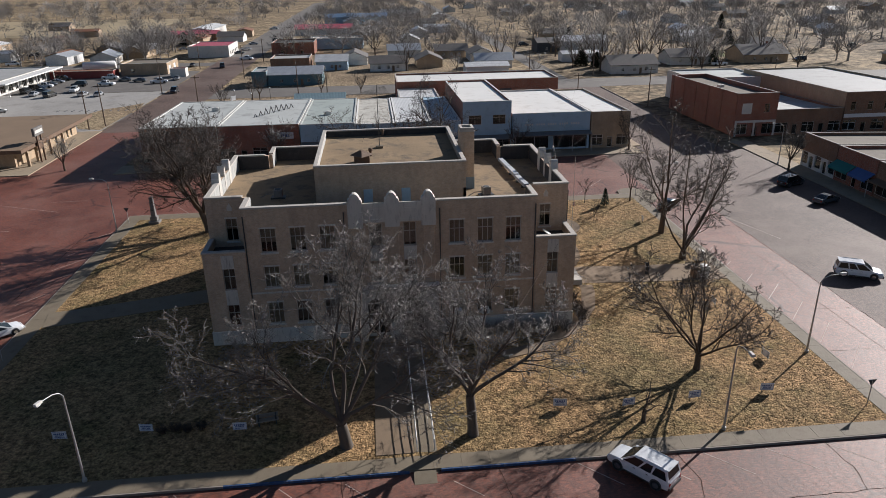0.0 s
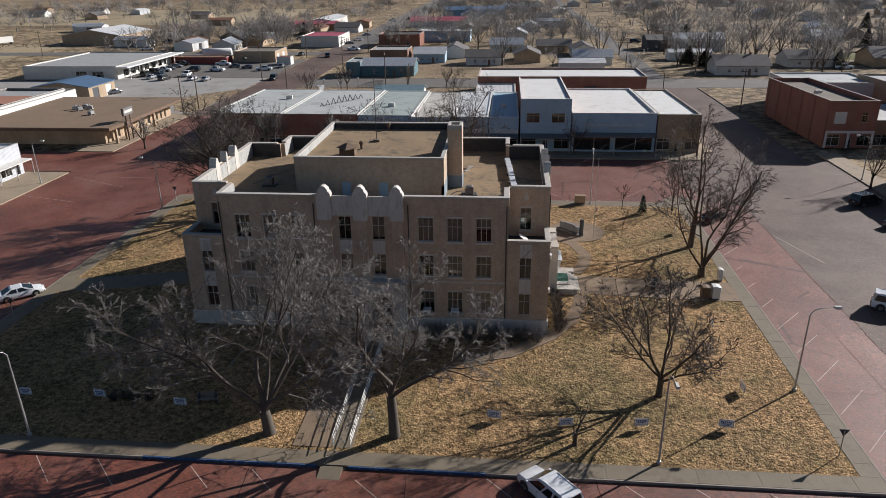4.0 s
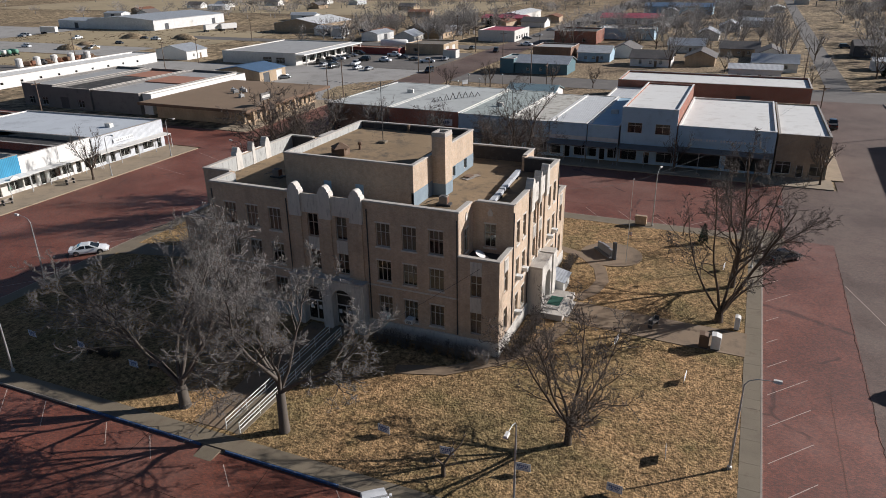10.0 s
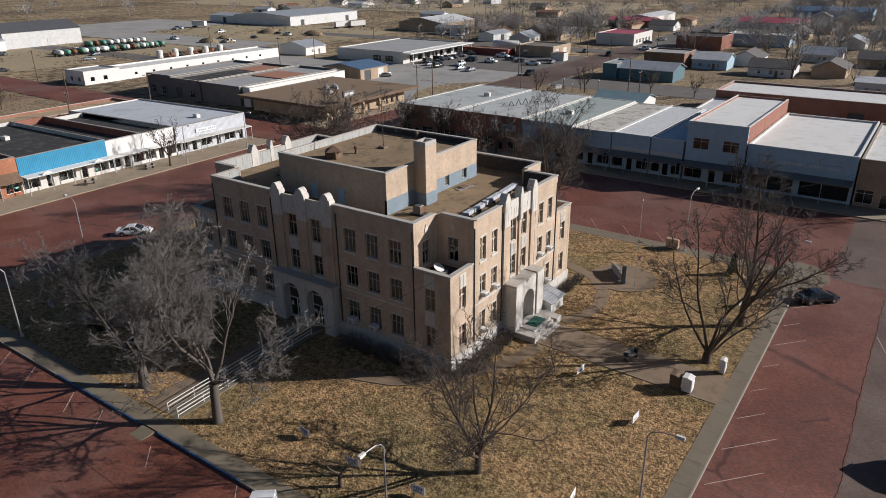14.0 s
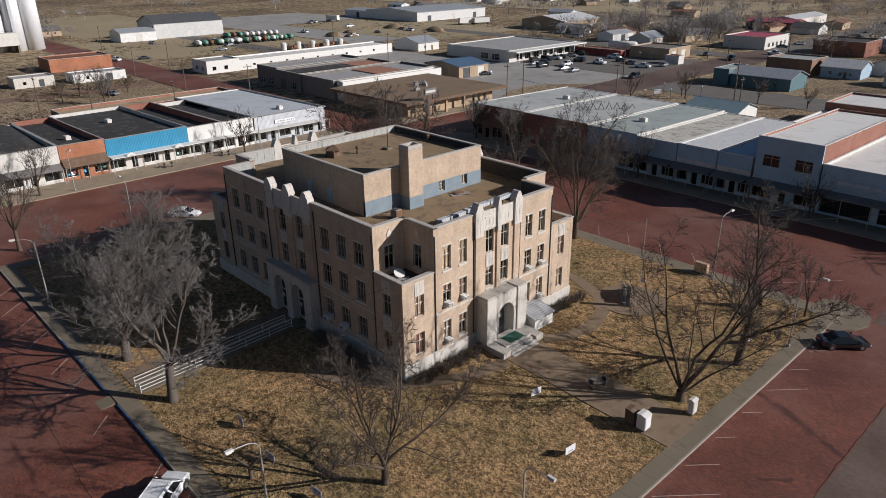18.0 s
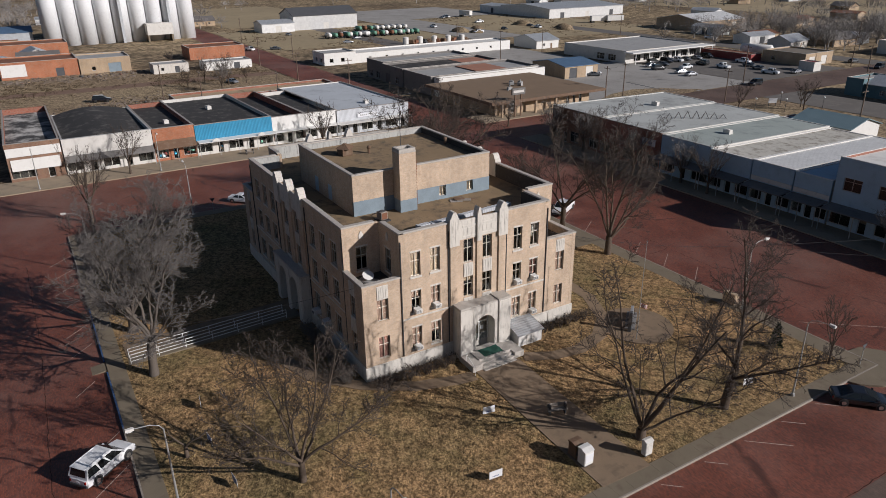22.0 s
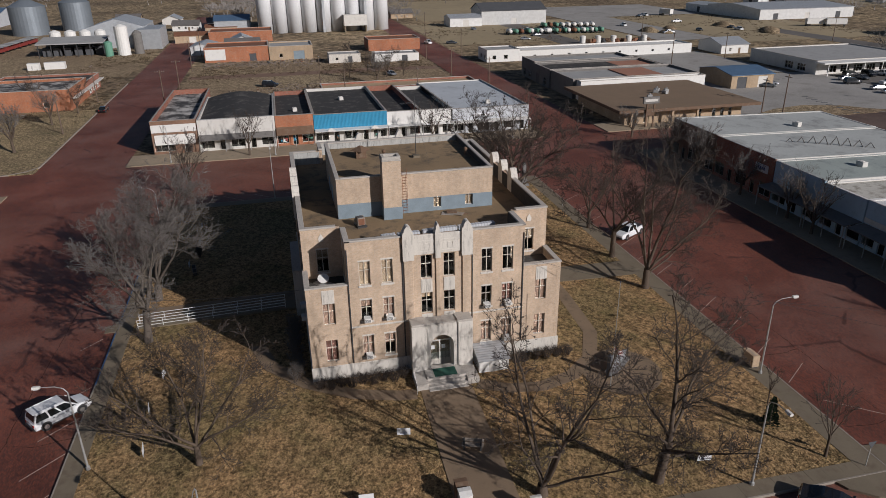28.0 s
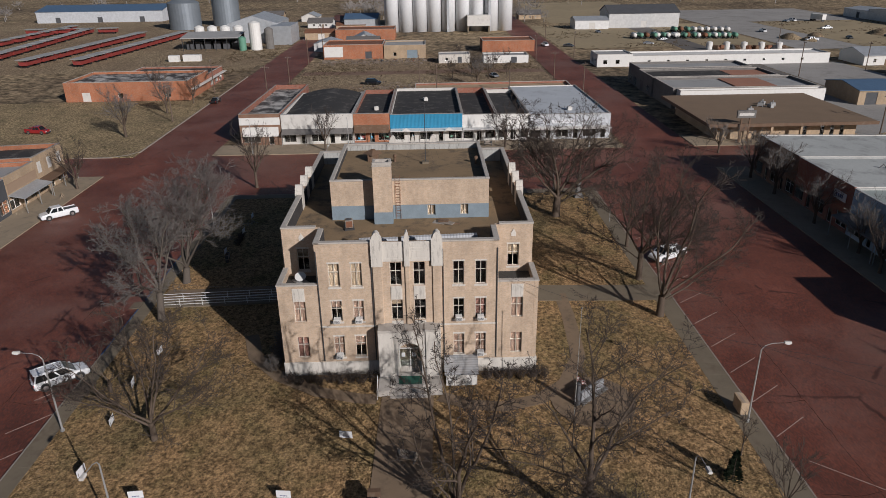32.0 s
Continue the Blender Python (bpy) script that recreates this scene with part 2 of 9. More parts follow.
WALK = surf("earth_stained_concrete", (0.225, 0.16, 0.103), 0.9, 0.25, 0.3, 20, 0.3, dirt=(0.12, 0.09, 0.06), dirt_amt=0.8)
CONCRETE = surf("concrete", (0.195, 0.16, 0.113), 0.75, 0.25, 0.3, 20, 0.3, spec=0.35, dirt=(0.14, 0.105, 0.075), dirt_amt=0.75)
# paler copy of the concrete, with sunlight put into its colour
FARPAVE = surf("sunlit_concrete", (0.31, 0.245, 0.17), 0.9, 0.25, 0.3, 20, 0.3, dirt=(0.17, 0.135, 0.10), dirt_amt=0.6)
KERB = surf("kerb_concrete", (0.29, 0.25, 0.21), 0.9, 0.2, 0.9, 20, 0.3, dirt=(0.14, 0.12, 0.1), dirt_amt=0.5)
ASPHALT = surf("asphalt", (0.135, 0.122, 0.11), 0.85, 0.25, 0.12, 18, 0.4, dirt=(0.21, 0.19, 0.165), dirt_amt=0.6)
PALELOT = surf("pale_paving", (0.32, 0.305, 0.285), 0.9, 0.3, 0.05, 2, 0.3, dirt=(0.19, 0.175, 0.155), dirt_amt=0.75)
DIRT = patches("bare_earth", [(0.25, 0.185, 0.12), (0.31, 0.24, 0.15), (0.17, 0.125, 0.08)], 0.02, 0.25, 3.0)
LAWN = patches("winter_lawn", [(0.322, 0.203, 0.1), (0.205, 0.15, 0.073), (0.112, 0.101, 0.04)], 0.06, 0.17, 4.6, 1.0, 0.18)
FIELD = patches("dry_field", [(0.285, 0.215, 0.132), (0.165, 0.122, 0.08), (0.095, 0.08, 0.055)], 0.014, 0.07, 0.7, 0.5, 0.2)
BLUEPAINT = surf("blue_kerb_paint", (0.035, 0.085, 0.20), 0.6, 0.25, 1.0, 15, 0.2, dirt=(0.26, 0.25, 0.24), dirt_amt=0.8)
STRIPE = surf("worn_white_line", (0.46, 0.36, 0.31), 0.8, 0.25, 1.2, 12, 0.1, dirt=(0.16, 0.08, 0.06), dirt_amt=0.9)
WHITEPAINT = surf("white_paint", (0.70, 0.69, 0.66), 0.6, 0.08, 0.5, 12, 0.1, dirt=(0.5, 0.47, 0.43), dirt_amt=0.4)
OFFWHITE = surf("off_white_wall", (0.62, 0.60, 0.56), 0.8, 0.12, 0.3, 10, 0.15, dirt=(0.38, 0.34, 0.3), dirt_amt=0.5)
WHITEROOF = surf("white_roof_coating", (0.68, 0.67, 0.64), 0.7, 0.10, 0.12, 6, 0.1, dirt=(0.42, 0.39, 0.35), dirt_amt=0.55)
GREYROOF = surf("grey_roofing", (0.34, 0.34, 0.335), 0.75, 0.14, 0.12, 6, 0.15, dirt=(0.22, 0.21, 0.2), dirt_amt=0.6)
TANROOF = surf("weathered_tan_roofing", (0.20, 0.175, 0.145), 0.9, 0.2, 0.12, 6, 0.2, dirt=(0.12, 0.1, 0.085), dirt_amt=0.6, spec=0.2)
BLACKROOF = surf("black_roofing_felt", (0.035, 0.033, 0.032), 0.85, 0.4, 0.15, 8, 0.2, dirt=(0.17, 0.155, 0.14), dirt_amt=0.7)
BROWNROOF = surf("brown_gravel_roof", (0.205, 0.14, 0.088), 0.95, 0.2, 0.15, 12, 0.4, dirt=(0.17, 0.12, 0.08), dirt_amt=0.5)
BLUEWALL = ribs("blue_sheet_front", (0.03, 0.235, 0.40), 0.3, 0.5, 0.0, 1)
PALEBLUE = surf("pale_blue_front", (0.36, 0.50, 0.60), 0.6, 0.16, 0.3, 10, 0.1, dirt=(0.2, 0.27, 0.33), dirt_amt=0.4)
PALEROOF = surf("pale_blue_roofing", (0.50, 0.53, 0.56), 0.7, 0.14, 0.12, 6, 0.15, dirt=(0.3, 0.32, 0.34), dirt_amt=0.6)
RUBBLE = surf("mixed_rubble", (0.19, 0.15, 0.12), 0.9, 0.6, 0.9, 6, 0.2, dirt=(0.3, 0.27, 0.24), dirt_amt=0.7)
PALEGREY = ribs("pale_grey_sheet", (0.50, 0.52, 0.545), 0.3, 0.55, 0.0, 1)
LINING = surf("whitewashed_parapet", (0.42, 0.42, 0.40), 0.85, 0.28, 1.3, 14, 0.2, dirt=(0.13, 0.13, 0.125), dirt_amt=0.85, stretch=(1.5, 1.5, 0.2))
TEALWALL = surf("teal_wall", (0.085, 0.165, 0.19), 0.7, 0.2, 0.3, 10, 0.15)
GREYMETAL = ribs("grey_sheet_metal", (0.48, 0.50, 0.52), 0.3, 0.45, 0.4, 0)
WHITEMETAL = ribs("white_sheet_metal", (0.66, 0.66, 0.65), 0.35, 0.45, 0.1, 0)
BLUEMETAL = ribs("blue_sheet_roof", (0.10, 0.17, 0.27), 0.4, 0.5, 0.2, 0)
PINKROOF = ribs("pink_sheet_roof", (0.42, 0.09, 0.12), 0.4, 0.5, 0.1, 1)
STEEL = surf("galvanised_steel", (0.70, 0.71, 0.72), 0.5, 0.08, 0.4, 8, 0.05, metal=0.0, dirt=(0.4, 0.4, 0.4), dirt_amt=0.3)
DARKMETAL = surf("dark_painted_metal", (0.05, 0.05, 0.052), 0.5, 0.2, 1.0, 12, 0.1)
RUST = surf("rusty_steel", (0.20, 0.085, 0.045), 0.8, 0.35, 0.8, 12, 0.3)
REDPAINT = surf("faded_red_paint", (0.26, 0.04, 0.035), 0.55, 0.25, 0.6, 10, 0.1, dirt=(0.2, 0.12, 0.1), dirt_amt=0.5)
SHINGLE = surf("grey_shingles", (0.13, 0.12, 0.115), 0.9, 0.25, 0.3, 10, 0.4, dirt=(0.2, 0.18, 0.16), dirt_amt=0.5)
ORANGEROOF = surf("faded_orange_sheeting", (0.36, 0.17, 0.11), 0.8, 0.2, 0.3, 6, 0.2, dirt=(0.25, 0.2, 0.17), dirt_amt=0.5)
PATCHROOF = surf("patched_felt_roof", (0.05, 0.047, 0.045), 0.8, 0.3, 0.09, 8, 0.2, dirt=(0.52, 0.5, 0.47), dirt_amt=0.95, dirt_at=0.44)
CANOPY = surf("weathered_canopy", (0.15, 0.09, 0.055), 0.8, 0.25, 0.4, 9, 0.3, dirt=(0.25, 0.2, 0.15), dirt_amt=0.5)
DUSTGREY = surf("dusty_grey_wall", (0.17, 0.16, 0.15), 0.8, 0.25, 0.25, 9, 0.15, dirt=(0.09, 0.085, 0.08), dirt_amt=0.6)
DARKGREY = surf("charcoal_wall", (0.075, 0.078, 0.085), 0.8, 0.25, 0.25, 9, 0.15, dirt=(0.1, 0.1, 0.1), dirt_amt=0.5)
CRACK = surf("dirt_filled_joint", (0.068, 0.038, 0.030), 0.95, 0.25, 0.5, 9, 0.1, spec=0.1)
TEALCLOTH = surf("teal_awning_cloth", (0.02, 0.17, 0.16), 0.85, 0.2, 0.6, 12, 0.2)
STRIPEBLUE = surf("blue_awning_cloth", (0.06, 0.12, 0.30), 0.85, 0.2, 0.6, 12, 0.2)
PALETEAL = ribs("pale_teal_sheet_roof", (0.22, 0.31, 0.34), 0.4, 0.5, 0.2, 0)
GLASS = glass_mat()
# near-black base puts the dimness of unlit rooms into the colour
INSIDE = surf("painted_dim_room", (0.05, 0.045, 0.04), 0.9, 0.2, 1.0, 8, 0)
BLIND = surf("cream_blind", (0.33, 0.232, 0.158), 0.9, 0.1, 1.0, 10, 0.1)
# pink-brown of the brick street's reflection in the panes, painted onto blinds
REFLECTBLIND = surf("street_reflection_blind", (0.25, 0.15, 0.11), 0.9, 0.15, 1.0, 10, 0.1)
REDBLIND = surf("faded_red_curtain", (0.15, 0.065, 0.05), 0.9, 0.2, 1.5, 10, 0.2)
FRAME = surf("window_frame_paint", (0.50, 0.455, 0.395), 0.6, 0.12, 1.0, 14, 0.1)
GREENMAT = surf("green_carpet", (0.025, 0.10, 0.07), 0.95, 0.2, 1.0, 30, 0.4)
GREYBARK = surf("pale_grey_bark", (0.115, 0.096, 0.08), 0.85, 0.3, 1.2, 9, 0.8, spec=0.3, dist=0.03, stretch=(1, 1, 0.25))
BARK = surf("grey_brown_bark", (0.115, 0.088, 0.068), 0.95, 0.35, 1.2, 9, 0.9, spec=0.1, dist=0.04, stretch=(1, 1, 0.25))
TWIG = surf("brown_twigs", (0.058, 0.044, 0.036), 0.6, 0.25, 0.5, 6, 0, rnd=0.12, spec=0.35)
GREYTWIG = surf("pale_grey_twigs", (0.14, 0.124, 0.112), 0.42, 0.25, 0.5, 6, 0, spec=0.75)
# lightened grey puts distance haze into the far twigs' colour
FARTWIG = surf("far_hazed_twigs", (0.26, 0.24, 0.225), 0.6, 0.3, 0.02, 4, 0, rnd=0.25, spec=0.4)
CEDAR = surf("dark_cedar_green", (0.017, 0.025, 0.014), 0.9, 0.35, 1.5, 9, 0, rnd=0.2, spec=0.1)
RUBBER = surf("tyre_rubber", (0.018, 0.018, 0.018), 0.85, 0.2, 3.0, 20, 0.1)
CARGLASS = gloss("car_glass", (0.015, 0.018, 0.02), 0.06)
CARWHITE = gloss("white_car_paint", (0.72, 0.73, 0.74), 0.22, 0, 0.8)
CARBLACK = gloss("black_car_paint", (0.012, 0.012, 0.014), 0.15, 0, 0.9)
CARSILVER = gloss("silver_car_paint", (0.42, 0.43, 0.45), 0.25, 0.5, 0.7)
CARRED = gloss("red_car_paint", (0.28, 0.02, 0.02), 0.25, 0, 0.7)
CARGREY = gloss("grey_car_paint", (0.11, 0.115, 0.12), 0.25, 0.2, 0.7)
CHROME = gloss("bright_metal", (0.6, 0.6, 0.6), 0.2, 0.9)
LAMPGLASS = gloss("pale_lamp_lens", (0.7, 0.72, 0.72), 0.15)
REDLENS = gloss("red_lens", (0.35, 0.02, 0.015), 0.2)
POLE = surf("aluminium_pole", (0.42, 0.42, 0.41), 0.5, 0.12, 1.0, 12, 0.05, metal=0.5)
WOODPOLE = surf("weathered_wood_pole", (0.14, 0.10, 0.075), 0.95, 0.25, 0.6, 12, 0.3)
GREENPAINT = surf("faded_green_paint", (0.12, 0.28, 0.20), 0.6, 0.2, 0.5, 10, 0.1)
SIGNWHITE = surf("white_sign_board", (0.72, 0.73, 0.75), 0.5, 0.05, 1.0, 10, 0)
INK = surf("dark_blue_ink", (0.06, 0.10, 0.26), 0.6, 0.1, 3.0, 12, 0)
GRANITE = surf("grey_granite", (0.17, 0.165, 0.16), 0.5, 0.2, 1.5, 40, 0.1)
STELE = surf("blue_grey_granite", (0.25, 0.255, 0.265), 0.6, 0.2, 1.2, 30, 0.1)
TURF = surf("dry_grass_tuft", (0.30, 0.21, 0.12), 0.95, 0.45, 0.35, 4, 0, rnd=0.0, spec=0.1)


# ---- mesh helpers ----
class Shape:
    """Gathers corners and faces for one mesh."""

    def __init__(self):
        self.v, self.f = [], []

    def quad(self, *pts):
        n = len(self.v)
        self.v += [tuple(p) for p in pts]
        self.f.append(tuple(range(n, n + len(pts))))
        return self

    def box(self, x0, x1, y0, y1, z0, z1, chamfer=0.0):
        n, c = len(self.v), chamfer
        if not c:
            self.v += [(x, y, z) for z in (z0, z1) for x, y in ((x0, y0), (x1, y0), (x1, y1), (x0, y1))]
            self.f += [tuple(n + i for i in q) for q in ((3, 2, 1, 0), (4, 5, 6, 7), (0, 1, 5, 4), (1, 2, 6, 5), (2, 3, 7, 6), (3, 0, 4, 7))]
            return self
        rings = [(c, z0), (0, z0 + c), (0, z1 - c), (c, z1)]
        for i, z in rings:
            self.v += [(x0 + i, y0 + c, z), (x0 + c, y0 + i, z), (x1 - c, y0 + i, z), (x1 - i, y0 + c, z), (x1 - i, y1 - c, z), (x1 - c, y1 - i, z), (x0 + c, y1 - i, z), (x0 + i, y1 - c, z)]
        for r in range(3):
            for k in range(8):
                a, b = n + r * 8 + k, n + r * 8 + (k + 1) % 8
                self.f.append((a, b, b + 8, a + 8))
        self.f += [tuple(n + k for k in reversed(range(8))), tuple(n + 24 + k for k in range(8))]
        return self

    def prism(self, outline, z0, z1):
        n, k = len(self.v), len(outline)
        self.v += [(x, y, z0) for x, y in outline] + [(x, y, z1) for x, y in outline]
        self.f += [tuple(n + i for i in reversed(range(k))), tuple(n + k + i for i in range(k))]
        self.f += [(n + i, n + (i + 1) % k, n + k + (i + 1) % k, n + k + i) for i in range(k)]
        return self

    def extrude(self, outline, axis, a0, a1):
        """A profile of (across, z) points drawn out along x (axis 0) or y (axis 1)."""
        n, k = len(self.v), len(outline)
        for a in (a0, a1):
            self.v += [(a, p, z) if axis == 0 else (p, a, z) for p, z in outline]
        self.f += [tuple(n + i for i in reversed(range(k))), tuple(n + k + i for i in range(k))]
        self.f += [(n + i, n + (i + 1) % k, n + k + (i + 1) % k, n + k + i) for i in range(k)]
        return self

    def tube(self, pts, radii, sides=6, caps=True):
        n = len(self.v)
        pts = [Vector(p) for p in pts]
        for i, p in enumerate(pts):
            d = (pts[min(i + 1, len(pts) - 1)] - pts[max(i - 1, 0)]).normalized()
            a = d.orthogonal().normalized() if i == 0 else (a - d * a.dot(d)).normalized()
            b = d.cross(a)
            for k in range(sides):
                w = 2 * math.pi * k / sides
                self.v.append(tuple(p + radii[i] * (math.cos(w) * a + math.sin(w) * b)))
        for i in range(len(pts) - 1):
            for k in range(sides):
                p, q = n + i * sides + k, n + i * sides + (k + 1) % sides
                self.f.append((p, q, q + sides, p + sides))
        if caps:
            self.f += [tuple(n + k for k in reversed(range(sides))), tuple(n + (len(pts) - 1) * sides + k for k in range(sides))]
        return self

    def spike(self, a, b, r):
        """A thin twig tapering to a point."""
        d = (b - a).normalized()
        p = d.orthogonal().normalized() * r
        q = d.cross(p)
        n = len(self.v)
        self.v += [tuple(a + p), tuple(a - p * 0.5 + q * 0.87), tuple(a - p * 0.5 - q * 0.87), tuple(b)]
        self.f += [(n, n + 1, n + 3), (n + 1, n + 2, n + 3), (n + 2, n, n + 3)]
        return self

    def mesh(self, name, mat, smooth=False, weld=True):
        me = bpy.data.meshes.new(name)
        if weld and len(self.v) < 4000:
            bm, seen, ids = bmesh.new(), {}, []
            for p in self.v:
                q = (round(p[0], 4), round(p[1], 4), round(p[2], 4))
                if q not in seen:
                    seen[q] = bm.verts.new(p)
                ids.append(seen[q])
            for f in self.f:
                vs = list(dict.fromkeys(ids[i] for i in f))
                if len(vs) > 2 and not bm.faces.get(vs):
                    bm.faces.new(vs)
            bm.to_mesh(me)
            bm.free()
        else:
            me.from_pydata(self.v, [], self.f)
        me.materials.append(mat)
        if smooth:
            me.shade_smooth()
        me.update()
        return me


def thing(name, label, category, x=0, y=0, z=0, turn=0, group="", kind=""):
    ob = new(name)
    ob.matrix_basis = pose(x, y, z, 0, 0, turn)
    ob.empty_display_size = 0.1
    return tagged(ob, label, category, group, kind)


def part(name, shape, mat, parent, label="", at=None, smooth=False):
    me = shape if isinstance(shape, bpy.types.Mesh) else shape.mesh(name, mat, smooth)
    ob = new(name, me)
    ob.parent = parent
    if at is not None:
        ob.matrix_basis = at
    if label:
        ob["label"] = label
    return ob


def single(name, shape, mat, label, category, at=None, group="", kind="", smooth=False):
    ob = new(name, shape if isinstance(shape, bpy.types.Mesh) else shape.mesh(name, mat, smooth))
    if at is not None:
        ob.matrix_basis = at
    return tagged(ob, label, category, group, kind)


def pierced(s, u0, u1, z0, z1, holes, depth, out=0.0):
    """A wall in the plane y = -out, thick to y = depth - out, with rectangular holes (ua, ub, za, zb) through it."""
    us = sorted({u0, u1, *[h[0] for h in holes], *[h[1] for h in holes]})
    zs = sorted({z0, z1, *[h[2] for h in holes], *[h[3] for h in holes]})
    y0, y1 = -out, depth - out
    for a, b in zip(us, us[1:]):
        run = None
        for c, d in zip(zs, zs[1:]):
            m, k = (a + b) / 2, (c + d) / 2
            if any(h[0] < m < h[1] and h[2] < k < h[3] for h in holes):
                continue
            s.quad((a, y0, c), (b, y0, c), (b, y0, d), (a, y0, d))
            s.quad((b, y1, c), (a, y1, c), (a, y1, d), (b, y1, d))
    for a, b, c, d in [*holes, (u0, u1, z0, z1)]:
        s.quad((a, y0, c), (a, y0, d), (a, y1, d), (a, y1, c))
        s.quad((b, y0, d), (b, y0, c), (b, y1, c), (b, y1, d))
        s.quad((b, y0, c), (a, y0, c), (a, y1, c), (b, y1, c))
        s.quad((a, y0, d), (b, y0, d), (b, y1, d), (a, y1, d))
    return s


mesh_store = {}


def stored(key, make):
    if key not in mesh_store:
        mesh_store[key] = make()
    return mesh_store[key]


def add_window(parent, at, w, h, cols=2, transom=0.66, blind=None, frame_mat=None, sill=None, lintel=True, fw=0.06):
    """A framed window in a hole w x h whose bottom middle is at the pose; -y is outdoors. Its frame is the part, pane, blind and sill hang on it."""
    fm = frame_mat or FRAME
    key = (round(w, 2), round(h, 2), cols, transom, fm.name, fw)

    def frame_mesh():
        us = [-w / 2 + w * i / cols for i in range(cols + 1)]
        zs = [0, h * transom, h] if transom else [0, h]
        e = fw / 2
        panes = [(a + (fw if i == 0 else e), b - (fw if i == cols - 1 else e), c + (fw if j == 0 else e), d - (fw if j == len(zs) - 2 else e)) for i, (a, b) in enumerate(zip(us, us[1:])) for j, (c, d) in enumerate(zip(zs, zs[1:]))]
        s = pierced(Shape(), -w / 2, w / 2, 0, h, panes, 0.08, -0.14)
        return s.mesh("window", fm)

    ob = part("window", stored(("f", key), frame_mesh), fm, parent, at=at)
    pane = part("pane", stored(("p", key[:2]), lambda: Shape().box(-w / 2 + 0.01, w / 2 - 0.01, 0.175, 0.183, 0.01, h - 0.01).mesh("pane", GLASS)), GLASS, ob)
    pane.visible_shadow = False
    if blind:
        k = 1.0 if blind[1] is None else blind[1]
        part("blind", stored(("b", key[:2], blind[0].name, k), lambda: Shape().box(-w / 2 + 0.02, w / 2 - 0.02, 0.26, 0.275, h * (1 - k) + 0.02, h - 0.02).mesh("blind", blind[0])), blind[0], ob)
    if sill:
        part("sill", stored(("s", key[0], sill.name), lambda: Shape().box(-w / 2 - 0.1, w / 2 + 0.1, -0.07, 0.14, -0.2, -0.003, 0.015).mesh("sill", sill)), sill, ob)
        if lintel:
            part("lintel", stored(("l", key[:2], sill.name), lambda: Shape().box(-w / 2 - 0.06, w / 2 + 0.06, -0.025, 0.13, h + 0.003, h + 0.16).mesh("lintel", sill)), sill, ob)
    return ob


def lawn_z(x, y):
    d = max(-17.6 - x, x - 19.8, 62.5 - y, y - 88.4, 0)
    return -0.42 + 0.36 * max(0, 1 - d / 18) ** 1.5


ROAD_Z = -0.60


# ---- ground, streets, lawn ----
def flat_sheet(rects, z):
    s = Shape()
    for x0, x1, y0, y1 in rects:
        s.quad((x0, y0, z), (x1, y0, z), (x1, y1, z), (x0, y1, z))
    return s


single("ground", flat_sheet([(-4500, 4500, -4500, 4500)], -0.68), FIELD, "flat dry prairie ground to the horizon", "ground", kind="structure")
single("brick_road", flat_sheet([(-66, 76, 8, 133), (-430, -66, 15, 31.5), (-430, -66, 120, 134.5), (-66, -50, 133, 172), (-66, -44, -140, 8), (76, 230, 20, 40)], ROAD_Z), ROADBRICK, "worn red brick streets round the square", "road", kind="structure")
single("brick_road", flat_sheet([(-66, -50, 172, 330), (54, 71.2, 133, 217)], ROAD_Z - 0.003), GREYROAD, "worn brown brick streets leading north", "road", kind="structure")
for r in [(-66, -50, 330, 900), (59.5, 66, 235, 900), (-50, 300, 217, 235), (-330, -66, 186, 198), (-240, -66, 300, 312)]:
    single("asphalt_road", flat_sheet([r], ROAD_Z - 0.01), ASPHALT, "grey asphalt streets leading out of town", "road", kind="structure")
for r in [(-118, -66.5, 236, 285)]:
    single("parking_lot", flat_sheet([r], ROAD_Z - 0.004), ASPHALT, "dark asphalt car park of a roadside store", "parking lot", kind="structure")
for r in [(-125, -66.5, 172.5, 235.5), (-180, -126, 198.5, 228), (-420, -215, 232, 262), (-420, -334, 262, 330)]:
    single("concrete_lot", flat_sheet([r], ROAD_Z - 0.006), PALELOT, "pale cracked concrete and gravel yard", "yard", kind="structure")
for r in [(-200, -118, 33, 119), (-420, -185, -190, 12), (-48, 40, 235.5, 330), (-49, 53.5, 173, 216.5)]:
    single("bare_lot", flat_sheet([r], ROAD_Z - 0.03), DIRT, "bare dusty earth lots", "lot", kind="structure")
ALLEY = surf("red_brown_alley_dirt", (0.19, 0.115, 0.08), 0.95, 0.3, 0.08, 3, 0.2, dirt=(0.25, 0.18, 0.12), dirt_amt=0.6)
single("alley", Shape().prism([(-178, 33.2), (-170.5, 33.2), (-169.8, 60), (-170.6, 90), (-169.5, 119), (-177, 119), (-178.2, 90), (-177.4, 60)], -0.7, ROAD_Z - 0.012), ALLEY, "red-brown dirt alley behind the shops", "alley", kind="structure")
single("earth_patch", Shape().prism([(-67, 176), (-66.3, 206), (-67.5, 214), (-71, 209), (-76, 205), (-79, 196), (-77, 186), (-73, 178)], -0.7, ROAD_Z + 0.002), DIRT, "bare tan earth beside the street", "earth", kind="structure")
STRAW = surf("straw_field", (0.33, 0.26, 0.155), 0.95, 0.25, 0.02, 0.6, 0.2, dirt=(0.18, 0.145, 0.09), dirt_amt=0.6)
for r in [(-620, -150, 470, 640), (-520, -345, 150, 228), (-330, -231, 136, 230), (-333, -200, 262.5, 345)]:
    single("field_beyond", flat_sheet([r], ROAD_Z - 0.02), STRAW, "straw-coloured open field beyond the town", "field", kind="structure")

